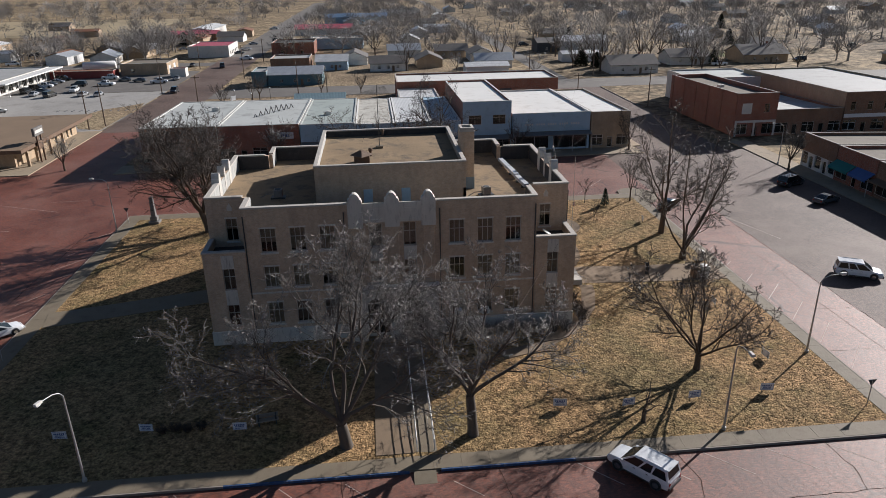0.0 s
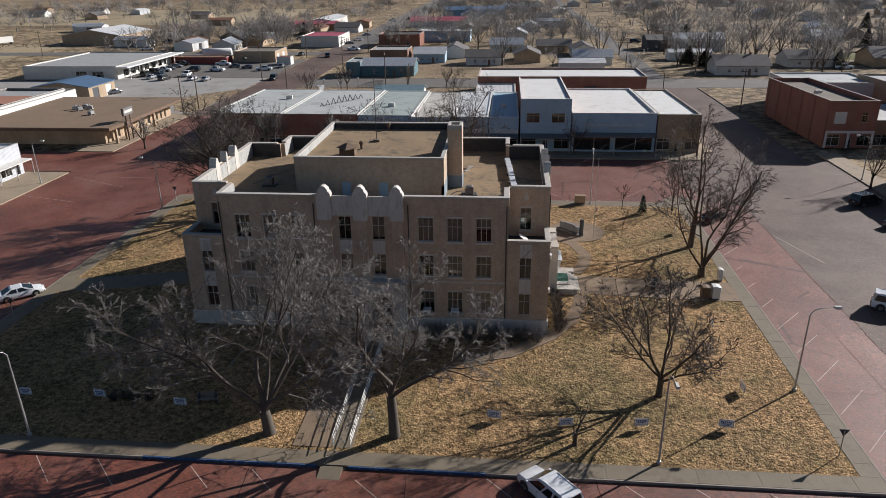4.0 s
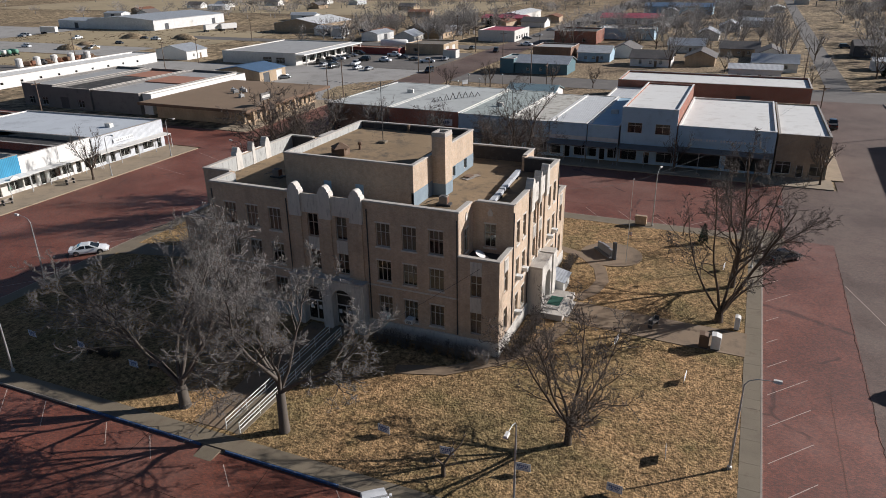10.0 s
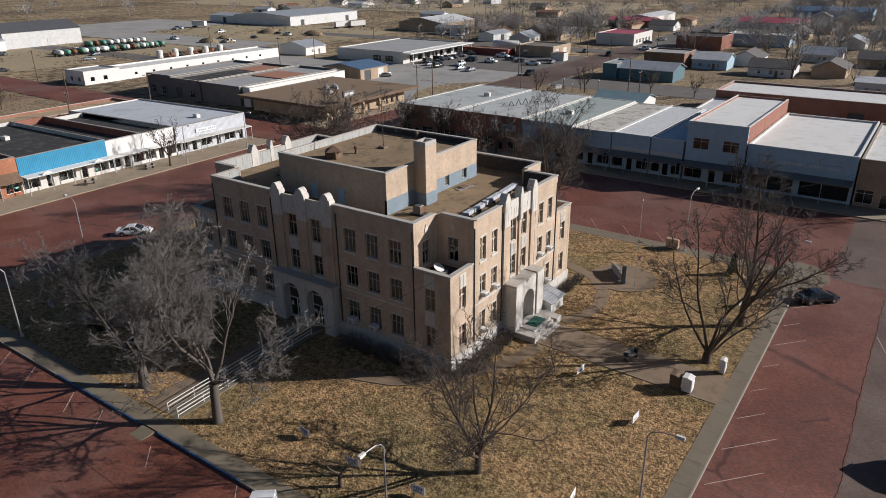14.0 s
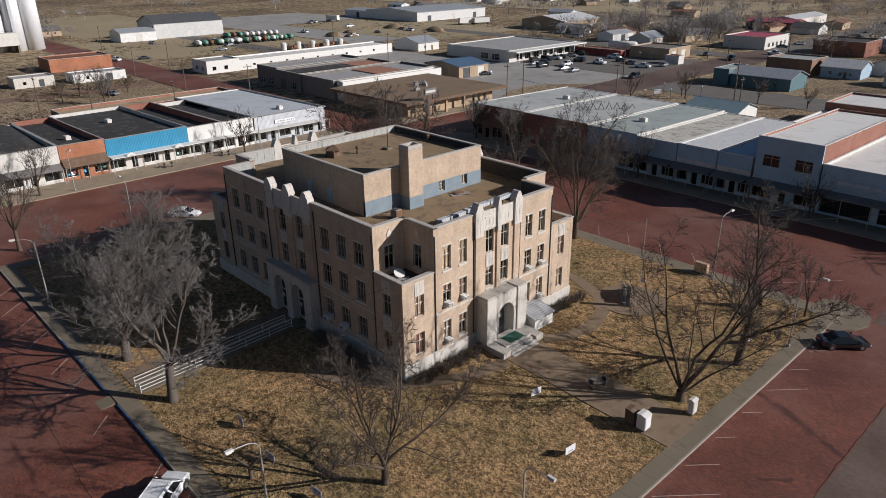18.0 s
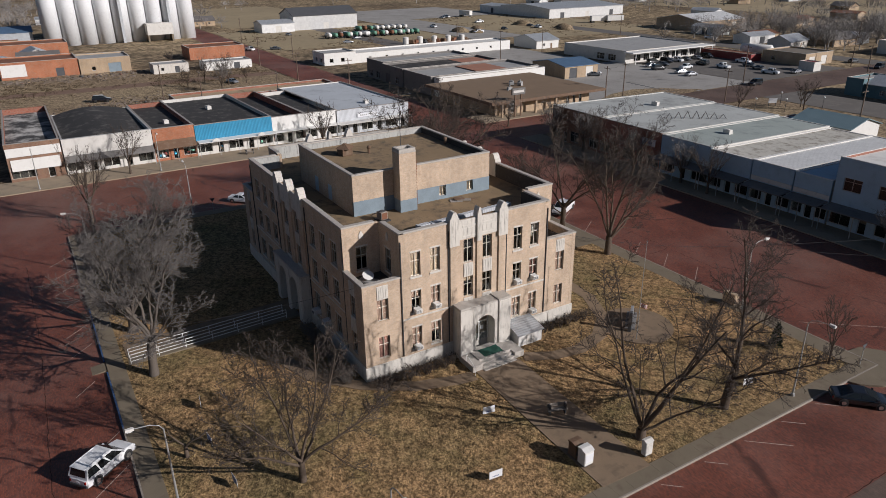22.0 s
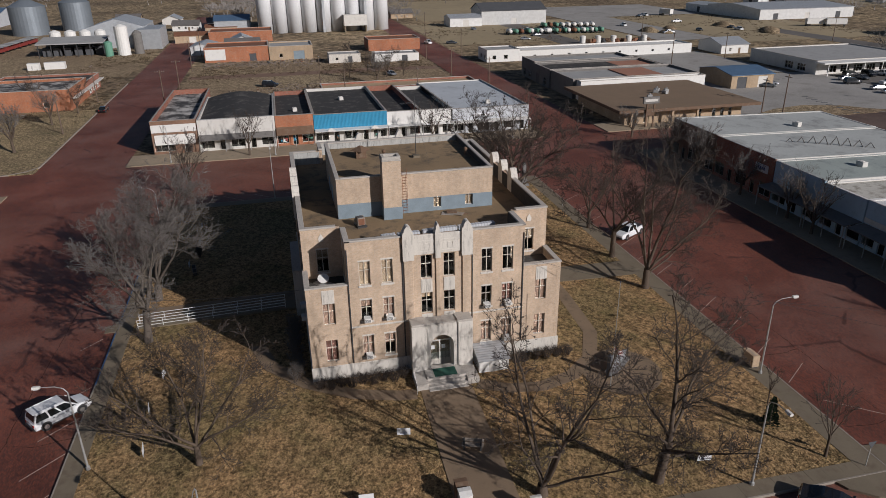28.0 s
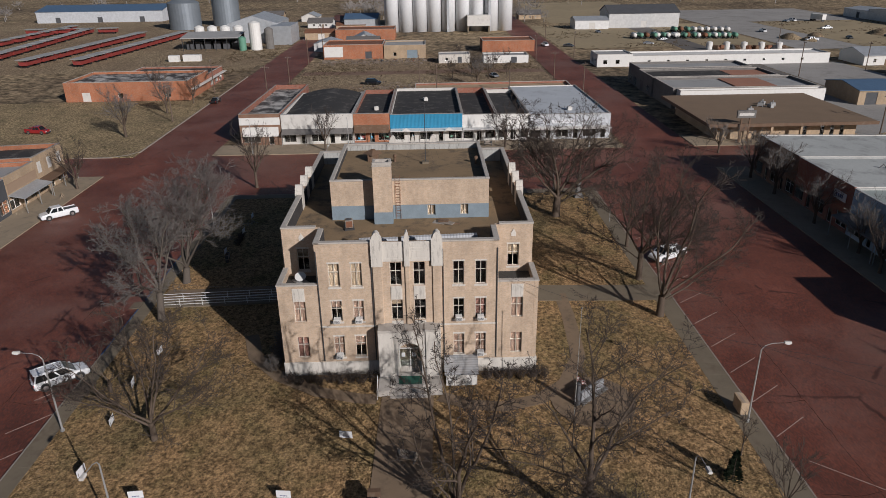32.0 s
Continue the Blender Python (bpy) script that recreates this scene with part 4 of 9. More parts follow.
def arched_block(u0, u1, z0, z1, arches, y0, y1):
    """A stone block with round-headed openings right through it."""
    s = Shape()
    edges = [u0, *[v for u, w, sp in arches for v in (u - w / 2, u + w / 2)], u1]
    for a, b in zip(edges[::2], edges[1::2]):
        s.box(a, b, y0, y1, z0, z1)
    for u, w, sp in arches:
        pts = arch_outline(u, w, z0, sp)[1:-1]
        for (ua, za), (ub, zb) in zip(pts, pts[1:]):
            n = len(s.v)
            s.v += [(ua, y0, za), (ub, y0, zb), (ub, y0, z1), (ua, y0, z1), (ua, y1, za), (ub, y1, zb), (ub, y1, z1), (ua, y1, z1)]
            s.f += [(n, n + 1, n + 2, n + 3), (n + 5, n + 4, n + 7, n + 6), (n + 1, n, n + 4, n + 5), (n + 3, n + 2, n + 6, n + 7)]
    return s


def door_set(f, u, w, z0, h, glass_dark=False):
    fr = Shape().box(u - w / 2, u - w / 2 + 0.09, -0.05, 0.05, z0, z0 + h).box(u + w / 2 - 0.09, u + w / 2, -0.05, 0.05, z0, z0 + h).box(u - w / 2 + 0.09, u + w / 2 - 0.09, -0.05, 0.05, z0 + 2.1, z0 + 2.2).box(u - w / 2 + 0.09, u + w / 2 - 0.09, -0.05, 0.05, z0 + h - 0.09, z0 + h).box(u - 0.05, u + 0.05, -0.05, 0.05, z0, z0 + 2.1)
    d = part("entrance_door", fr, WHITEPAINT, court, "glazed double door with white frame", f)
    for a, b in ((u - w / 2 + 0.09, u - 0.05), (u + 0.05, u + w / 2 - 0.09)):
        part("door_glass", Shape().box(a, b, -0.01, 0.0, z0 + 0.1, z0 + 2.1), GLASS, d)
        part("notice", Shape().box(a + 0.15, a + 0.5, -0.03, -0.015, z0 + 1.2, z0 + 1.65), SIGNWHITE, d, "white paper notice")


part("portal", arched_block(-2.9, 2.9, -0.3, 5.35, [(0, 2.3, 3.0)], -1.45, 0.02), LIME, court, "limestone entrance portal with round arch", fE)
part("portal_cap", Shape().box(-3.0, -1.45, -1.6, 0.03, 5.35, 5.6, 0.03).box(1.45, 3.0, -1.6, 0.03, 5.35, 5.6, 0.03).box(-1.45, 1.45, -1.5, 0.03, 5.35, 5.5, 0.03), COPING, court, at=fE)
for a in (-3.0, 1.55):
    part("portal_pier", Shape().box(a, a + 1.45, -1.6, -1.44, -0.3, 5.35, 0.03), LIME, court, at=fE)
door_set(fE @ pose(0, -0.25, 0), 0, 2.2, 0.75, 2.9)
st = Shape()
for i in range(4):
    st.box(-1.9, 1.9, -4.3 + 0.36 * i, -1.0, -0.5 + 0.22 * i, -0.06 + 0.22 * i, 0.015)
part("steps", st, COPING, court, "concrete entrance steps", fE)
for a in (-3.05, 1.9):
    part("step_cheek", Shape().box(a, a + 1.15, -3.9, -1.4, -0.5, 0.5, 0.03), COPING, court, "pale concrete step cheek", fE)
single("door_mat", Shape().box(-1.1, 1.1, -3.05, -1.7, 0.602, 0.625), GREENMAT, "green carpet mat before the entrance door", "mat", pose(CX, CY, 0) @ fE)
part("portal", arched_block(-4.3, 4.3, -0.4, 5.4, [(-1.75, 2.3, 3.4), (1.75, 2.3, 3.4)], -1.05, 0.02), LIME, court, "limestone entrance portal with two round arches", fS)
part("portal_cap", Shape().box(-4.4, 4.4, -1.15, 0.03, 5.4, 5.58, 0.03), COPING, court, at=fS)
for u in (-1.75, 1.75):
    door_set(fS @ pose(0, -0.26, 0), u, 2.25, 0.3, 3.4)
    # flat dark sheet paints the deep shade inside the arch
    part("door_recess", Shape().box(u - 1.14, u + 1.14, -0.21, -0.205, 0.3, 4.6), INSIDE, court, "dark sheet painting the shade behind the doors", fS)
for u in (-3.55, 0, 3.55):
    part("portal_pier", Shape().box(u - 0.55, u + 0.55, -1.12, -1.04, -0.4, 5.2, 0.03), LIME, court, at=fS)
part("portal", arched_block(-4.3, 4.3, -0.4, 5.3, [(-1.65, 1.7, 3.1), (1.65, 1.7, 3.1)], -0.7, 0.02), LIME, court, "limestone entrance portal with two round arches", fN)
part("portal", arched_block(-2.9, 2.9, -0.4, 5.3, [(0, 2.3, 3.0)], -1.2, 0.02), LIME, court, "limestone entrance portal with round arch", fW)
for f, us in ((fE, (-3.35, 3.35, -8.45, 8.45)), (fS, (-4.6, 4.6, 14.0, -14.0)), (fN, (14.0,))):
    for u in us:
        part("downpipe", Shape().box(u - 0.05, u + 0.05, -0.1, 0.0, 1.5, 13.3, 0.01), DARKMETAL, court, "dark rain pipe", f)

# grass corner lot inside its kerb, and the lawn of a house
single("corner_lot", Shape().box(71.4, 98, 183, 216.8, -0.75, -0.5, 0.03), FIELD, "dry grass corner lot inside a low kerb", "lot", kind="structure")
single("lot_kerb", Shape().box(71.2, 71.42, 182.8, 217, -0.7, -0.42, 0.02).box(71.42, 98, 182.8, 183.02, -0.7, -0.42, 0.02).box(71.42, 98, 216.78, 217, -0.7, -0.42, 0.02), KERB, "weathered concrete kerb round the corner lot", "kerb", kind="structure")
single("green_lawn", flat_sheet([(136, 152, 283, 303)], -0.62), patches("watered_grass", [(0.14, 0.16, 0.05), (0.11, 0.12, 0.045), (0.2, 0.17, 0.08)], 0.1, 0.4, 4.0), "green watered lawn behind a house", "lawn", kind="structure")
rail = thing("step_rail", "white steel handrail down the entrance steps", "handrail", CX, CY, 0)
part("rail", Shape().tube([(20.9, -3.1, 1.45), (22.6, -3.1, 0.6)], [0.03, 0.03], 6), WHITEPAINT, rail)
for x, z0, z1 in ((20.95, 0.6, 1.44), (22.55, -0.4, 0.64)):
    part("post", Shape().tube([(x, -3.1, z0), (x, -3.1, z1)], [0.025, 0.025], 6), WHITEPAINT, rail)

# the eastern carriageway, its long seam and cross joints, and the corner apron
single("east_carriageway", flat_sheet([(51.45, 76, 8, 133), (45.6, 51.45, 107, 133)], ROAD_Z + 0.004), GREYROAD, "worn greyish brick carriageway east of the seam", "road", kind="structure")

PALEJOINT = surf("sandy_joint", (0.165, 0.105, 0.085), 0.95, 0.25, 0.5, 9, 0.1, spec=0.1)


def crack(pts, w, label="dark open joint in the brick street", mat=None):
    s, r9 = Shape(), random.Random(int(pts[0][0] * 10 + pts[0][1]))
    fine = []
    for (ax, ay), (bx, by) in zip(pts, pts[1:]):
        n = max(2, int(math.hypot(bx - ax, by - ay) / 0.7))
        fine += [(ax + (bx - ax) * i / n + r9.gauss(0, 0.05), ay + (by - ay) * i / n + r9.gauss(0, 0.05)) for i in range(n)]
    fine.append(pts[-1])
    for (ax, ay), (bx, by) in zip(fine, fine[1:]):
        d = math.hypot(bx - ax, by - ay) or 1
        k = w * r9.uniform(0.5, 1.2) / 2
        nx, ny = -(by - ay) / d * k, (bx - ax) / d * k
        s.quad((ax + nx, ay + ny, 0), (ax - nx, ay - ny, 0), (bx - nx, by - ny, 0), (bx + nx, by + ny, 0))
    single("road_crack", s, mat or CRACK, label, "crack", pose(0, 0, ROAD_Z + 0.009), "cracks in the street", "structure")


crack([(51.45, 30), (51.4, 60), (51.3, 80), (51.45, 104)], 0.07)
for y, a, b in ((55.0, 42.6, 47.5), (63.6, 46.0, 51.2), (73.4, 45.4, 51.2), (83.2, 46.5, 51.2), (89.5, 47.0, 51.2), (96.2, 46.5, 51.2), (45.5, 44, 51.2)):
    crack([(a, y + 0.2), ((a + b) / 2, y), (b, y + 0.1)], 0.05, "sandy open joint in the brick street", PALEJOINT)
crack([(48.5, 52), (48.2, 66), (48.7, 78), (48.4, 90)], 0.05, "sandy open joint in the brick street", PALEJOINT)
crack([(-30, 36.5), (-5, 36.9), (20, 36.4), (46, 36.7)], 0.05)
crack([(-42.8, 52), (-43.2, 75), (-42.9, 100)], 0.08)
crack([(-30, 112.2), (0, 112.6), (40, 112.1)], 0.05)
for x in (-20, -4, 8, 22, 34):
    crack([(x, 42), (x + 0.4, 39), (x - 0.2, 36.6)], 0.06)
    crack([(x + 3, 107.2), (x + 3.3, 110), (x + 2.9, 112.3)], 0.06)
part("corner_apron", Shape().prism([(42.71, 101.6), (43.6, 102.0), (44.9, 103.6), (45.6, 105.6), (45.2, 107.8), (43.6, 109.4), (41.56, 109.9), (39.8, 108.6), (39.6, 106.86), (42.71, 106.86)], -0.7, -0.41), CONCRETE, pavement)


# ---- kinds of things ----
Z0 = -0.44


def shop(name, label, x, y, turn, w, d, h, front, side, roof, bays=3, canopy=None, band=None, upper=0, para=0.55, sign=None, barrel=False, z0=Z0, group="", edge=None, wide=False, goods=0, lower=None, upw=0.6):
    """A shop in a row: glazed front at y = 0, roof behind a parapet."""
    t = thing(name, label, "shop", x, y, z0, turn, group)
    gap = w / bays
    holes, doors = [], []
    for i in range(bays):
        c = -w / 2 + gap * (i + 0.5)
        if wide:
            holes.append((c - gap * 0.44, c + gap * 0.44, 0.35, 3.4))
        elif i % 2 == 1 and bays > 1:
            doors.append((c, min(1.1, gap * 0.5)))
            holes.append((c - 0.55, c + 0.55, 0.05, 2.25))
        else:
            holes.append((c - gap * 0.46, c + gap * 0.46, 0.5, 2.7))
    up = []
    for i in range(upper):
        c = -w / 2 + w * (i + 0.5) / upper
        up.append((c - upw, c + upw, h * 0.55, h * 0.55 + 1.9))
    if lower:
        part("shopfront", pierced(Shape(), -w / 2, w / 2, 0, 2.8, holes, 0.3), lower, t, "pale painted shopfront under the canopy")
        part("front_wall", Shape().box(-w / 2, w / 2, 0, 0.3, 2.8, h), front, t)
    else:
        part("front_wall", pierced(Shape(), -w / 2, w / 2, 0, h, holes + up, 0.3), front, t)
    for a, b, c, dd in holes + up:
        add_window(t, pose((a + b) / 2, 0, c), b - a, dd - c, max(1, round((b - a) / 1.6)), 0.72 if c > 0.3 else None, (BLIND, 0.3) if random.random() < 0.25 and c < 1 and not wide else None, DARKMETAL if wide else WHITEPAINT if random.random() < 0.5 else FRAME)
    back = h - 0.7
    for sx in (-1, 1):
        a, b = sorted((sx * w / 2, sx * (w / 2 - 0.3)))
        part("side_wall", Shape().extrude([(0.3, 0), (d, 0), (d, back), (0.3, h)], 0, a + 0.004, b - 0.004), side, t)
        part("side_coping", Shape().extrude([(0.2, h + 0.003), (d, back + 0.003), (d, back + 0.07), (0.2, h + 0.07)], 0, a - 0.02, b + 0.02), edge or WORN, t)
    part("back_wall", Shape().box(-w / 2 + 0.3, w / 2 - 0.3, d - 0.3, d, 0, back), side, t)
    # dark plate and floor strip paint the unlit shop behind the glass
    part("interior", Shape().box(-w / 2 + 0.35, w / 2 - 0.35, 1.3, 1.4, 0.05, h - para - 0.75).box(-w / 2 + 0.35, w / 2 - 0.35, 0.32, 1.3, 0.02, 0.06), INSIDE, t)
    part("coping", Shape().box(-w / 2 - 0.03, w / 2 + 0.03, -0.05, 0.35, h, h + 0.1, 0.02), edge or WORN, t)
    if barrel:
        prof = [(-w / 2 + 0.3, h - 1.1)] + [(-w / 2 + 0.3 + (w - 0.6) * i / 12, h - 0.9 + 1.3 * math.sin(math.pi * i / 12)) for i in range(13)] + [(w / 2 - 0.3, h - 1.1)]
        part("roof", Shape().extrude(prof, 1, 0.3, d - 0.3), roof, t)
    else:
        part("roof", Shape().extrude([(0.3, h - para - 0.25), (d - 0.3, back - para - 0.25), (d - 0.3, back - para), (0.3, h - para)], 0, -w / 2 + 0.3, w / 2 - 0.3), roof, t)
    if band:
        part("fascia", Shape().box(-w / 2 + 0.05, w / 2 - 0.05, -0.12, 0.01, band[1], band[2], 0.02), band[0], t)
    if canopy:
        dep, z, mat = canopy[:3]
        drop = canopy[3] if len(canopy) > 3 else 0.25
        part("canopy", Shape().extrude([(-dep, z - drop), (0.0, z), (0.0, z + 0.14), (-dep, z - drop + 0.14)], 0, -w / 2 + 0.1, w / 2 - 0.1), mat, t)
        for i in range(max(2, int(w / 4)) + 1):
            u = -w / 2 + 0.2 + (w - 0.4) * i / max(2, int(w / 4))
            part("canopy_post", stored(("cpost", round(z - drop, 1)), lambda: Shape().box(-0.05, 0.05, -0.05, 0.05, 0, z - drop).mesh("canopy_post", POLE)), POLE, t, at=pose(u, -dep + 0.12, 0))
    for i in range(goods):
        u, gz = random.uniform(-w / 2 + 0.8, w / 2 - 0.8), random.uniform(0.6, 1.7)
        part("shop_goods", Shape().box(u, u + random.uniform(0.3, 0.7), 0.32, 0.6, gz, gz + random.uniform(0.3, 0.7), 0.02), random.choice((REDPAINT, GREENPAINT, SIGNWHITE, BLUEWALL, CANOPY)), t, "bright goods in the shop window")
    if sign:
        sm, su, sw, sz, sh, bars = sign
        sg = part("sign_board", Shape().box(su - sw / 2, su + sw / 2, -0.24, -0.13, sz, sz + sh, 0.02), sm, t)
        n = int(sw / 0.5)
        for i in range(n):
            if (i * 7) % 5:
                part("lettering", Shape().box(su - sw / 2 + 0.2 + i * 0.48, su - sw / 2 + 0.5 + i * 0.48, -0.26, -0.238, sz + sh * 0.3, sz + sh * 0.7), bars, sg)
    return t


def house(name, label, category, x, y, turn, w, d, h, wall, roof, rise=1.6, eave=0.4, wins=2, door=True, big=0, z0=-0.66, group="", chimney=False):
    """A gabled house or shed; ridge along x."""
    t = thing(name, label, category, x, y, z0, turn, group)
    holes = []
    gap = w / (wins + 1)
    for i in range(wins):
        c = -w / 2 + gap * (i + 1)
        holes.append((c - 0.5, c + 0.5, 0.95, 2.15))
    dh = []
    if big:
        for i in range(big):
            c = -w / 2 + w * (i + 0.5) / big
            dh.append((c - 1.6, c + 1.6, 0.05, min(3.4, h - 0.5)))
        holes = []
    part("front_wall", pierced(Shape(), -w / 2, w / 2, 0, h, holes + dh, 0.2), wall, t)
    for a, b, c, e in holes:
        add_window(t, pose((a + b) / 2, 0, c), b - a, e - c, 2, 0.5, None, WHITEPAINT)
    for a, b, c, e in dh:
        part("roller_door", Shape().box(a, b, 0.1, 0.16, c, e), OFFWHITE if random.random() < 0.5 else DARKGREY, t)
    if door and not big:
        part("door", Shape().box(gap * 0.5 - 0.45, gap * 0.5 + 0.45, -0.04, 0.0, 0.02, 2.05, 0.01), BROWNROOF, t)
    part("back_wall", Shape().box(-w / 2, w / 2, d - 0.2, d, 0, h), wall, t)
    for sx in (-1, 1):
        a, b = sorted((sx * w / 2, sx * (w / 2 - 0.2)))
        part("gable_wall", Shape().extrude([(0.2, 0), (d - 0.2, 0), (d - 0.2, h), (d / 2, h + rise * 0.96), (0.2, h)], 0, a + 0.003, b - 0.003), wall, t)
    k = rise / (d / 2)
    part("roof", Shape().extrude([(-eave, h - eave * k), (d / 2, h + rise), (d + eave, h - eave * k), (d + eave, h - eave * k + 0.16), (d / 2, h + rise + 0.18), (-eave, h - eave * k + 0.16)], 0, -w / 2 - eave, w / 2 + eave), roof, t)
    if chimney:
        part("chimney", Shape().box(w * 0.2, w * 0.2 + 0.6, d * 0.5, d * 0.5 + 0.6, h, h + rise + 1.0), REDBRICK, t)
    return t


def block(name, label, category, x0, x1, y0, y1, h, wall, roof, para=0.5, faces=(), z0=-0.66, overhang=0.0, group=""):
    """A flat-roofed building; faces: (turn, openings) with openings (u, z, w, h, door?)."""
    t = thing(name, label, category, (x0 + x1) / 2, (y0 + y1) / 2, z0, 0, group)
    hx, hy = (x1 - x0) / 2, (y1 - y0) / 2
    spec = dict(faces)
    for rot, half, dist in ((0, hx, hy), (180, hx, hy), (90, hy - 0.31, hx), (-90, hy - 0.31, hx)):
        ops = spec.get(rot, [])
        f = face(rot, dist)
        part("wall", pierced(Shape(), -half, half, 0, h, [hole(*o[:4]) for o in ops], 0.3), wall, t, at=f)
        for o in ops:
            if len(o) > 4 and o[4]:
                part("roller_door", Shape().box(o[0] - o[2] / 2, o[0] + o[2] / 2, 0.1, 0.16, o[1], o[1] + o[3]), o[4], t, at=f)
            else:
                add_window(t, f @ pose(o[0], 0, o[1]), o[2], o[3], max(1, round(o[2] / 1.2)), 0.6 if o[3] > 1.4 else None, None, WHITEPAINT)
    part("roof", Shape().box(-hx + 0.3, hx - 0.3, -hy + 0.3, hy - 0.3, h - para - 0.2, h - para) if not overhang else Shape().box(-hx - overhang, hx + overhang, -hy - overhang, hy + overhang, h + 0.002, h + 0.5, 0.05), roof, t)
    if not overhang:
        for a, b, c, d in ((-hx - 0.03, hx + 0.03, -hy - 0.03, -hy + 0.33), (-hx - 0.03, hx + 0.03, hy - 0.33, hy + 0.03), (-hx - 0.03, -hx + 0.33, -hy + 0.33, hy - 0.33), (hx - 0.33, hx + 0.03, -hy + 0.33, hy - 0.33)):
            part("coping", Shape().box(a, b, c, d, h, h + 0.1), COPING, t)
    return t


# ---- trees ----
def limb(s, p, d, length, r0, r1, steps, sides, wob, lift, rng):
    """One wandering branch; gives back its points and directions."""
    pts, rad, dirs = [p.copy()], [r0], [d.copy()]
    for i in range(steps):
        d = (d + Vector((rng.uniform(-wob, wob), rng.uniform(-wob, wob), rng.uniform(-wob, wob) + lift))).normalized()
        p = p + d * (length / steps)
        pts.append(p.copy())
        rad.append(r0 + (r1 - r0) * (i + 1) / steps)
        dirs.append(d.copy())
    s.tube(pts, rad, sides, False)
    return pts, rad, dirs


def fork(d, angle, roll):
    a = d.orthogonal().normalized()
    a = (Matrix.Rotation(roll, 3, d) @ a)
    return (d * math.cos(angle) + a * math.sin(angle)).normalized()


def bare_tree(name, label, x, y, h, seed, trunk_h=2.2, trunk_r=0.32, limbs=6, spread=0.75, lean=(0, 0), twig_mat=None, n2=6, n3=6, n4=5, lift=0.10, z=None, group="", bark=None, fine=0.018, wob=0.16):
    """A leafless tree: trunk and boughs are one part, branches and twigs the crown."""
    rng = random.Random(seed)
    t = thing(name, label, "tree", x, y, lawn_z(x, y) - 0.05 if z is None else z, 0, group)
    wood, crown = Shape(), Shape()
    trunk_pts = [Vector((0, 0, 0)), Vector((lean[0] * 0.2, lean[1] * 0.2, trunk_h * 0.35)), Vector((lean[0] * 0.55, lean[1] * 0.55, trunk_h * 0.7)), Vector((lean[0], lean[1], trunk_h))]
    wood.tube([Vector((0, 0, -0.25)), *trunk_pts], [trunk_r * 1.55, trunk_r * 1.3, trunk_r * 1.02, trunk_r * 0.95, trunk_r], 10, False)
    top = trunk_pts[-1]
    axis = (trunk_pts[-1] - trunk_pts[-2]).normalized()
    roll0 = rng.uniform(0, 6.28)
    for i in range(limbs):
        ang = spread * rng.uniform(0.45, 1.0) if i else spread * 0.15
        d = fork(axis, ang, roll0 + i * 2 * math.pi / max(1, limbs - 1) + rng.uniform(-0.35, 0.35))
        d = (d + Vector((0, 0, 0.15))).normalized()
        ln = (h - trunk_h) * rng.uniform(0.62, 0.85) / max(0.62, d.z * 0.55 + 0.45)
        r = trunk_r * rng.uniform(0.42, 0.6)
        base = top - axis * rng.uniform(0, trunk_h * 0.15)
        pts, rad, dirs = limb(wood, base, d, ln, r, r * 0.22, 7, 6, wob * 0.8, lift * 0.6, rng)
        for j in range(n2):
            k = rng.uniform(0.22, 1.0) ** 0.9 * (len(pts) - 1)
            a = min(int(k), len(pts) - 2)
            p = pts[a].lerp(pts[a + 1], k - a)
            d2 = fork(dirs[a], rng.uniform(0.35, 0.85), rng.uniform(0, 6.28))
            l2 = ln * rng.uniform(0.28, 0.5) * (1.15 - 0.5 * k / len(pts))
            p2, r2, dr2 = limb(wood if j < 3 else crown, p, d2, l2, max(0.022, rad[a] * 0.5), 0.014, 5, 4, wob, lift, rng)
            for m in range(n3):
                k3 = rng.uniform(0.15, 1.0) * (len(p2) - 1)
                a3 = min(int(k3), len(p2) - 2)
                q = p2[a3].lerp(p2[a3 + 1], k3 - a3)
                d3 = fork(dr2[a3], rng.uniform(0.3, 0.9), rng.uniform(0, 6.28))
                l3 = l2 * rng.uniform(0.3, 0.55)
                p3, r3, dr3 = limb(crown, q, d3, l3, max(fine * 0.85, r2[a3] * 0.5), fine * 0.55, 3, 3, wob * 1.2, lift, rng)
                for o in range(n4):
                    k4 = rng.uniform(0.1, 1.0) * 3
                    a4 = min(int(k4), 2)
                    q4 = p3[a4].lerp(p3[a4 + 1], k4 - a4)
                    d4 = fork(dr3[a4], rng.uniform(0.3, 0.9), rng.uniform(0, 6.28))
                    e4 = q4 + d4 * l3 * rng.uniform(0.3, 0.65) + Vector((0, 0, l3 * lift * 0.8))
                    crown.spike(q4, e4, fine * 0.9)
    part("trunk", wood.mesh("trunk", bark or BARK, True, False), BARK, t)
    part("crown", crown.mesh("crown", twig_mat or TWIG, True, False), TWIG, t)
    return t


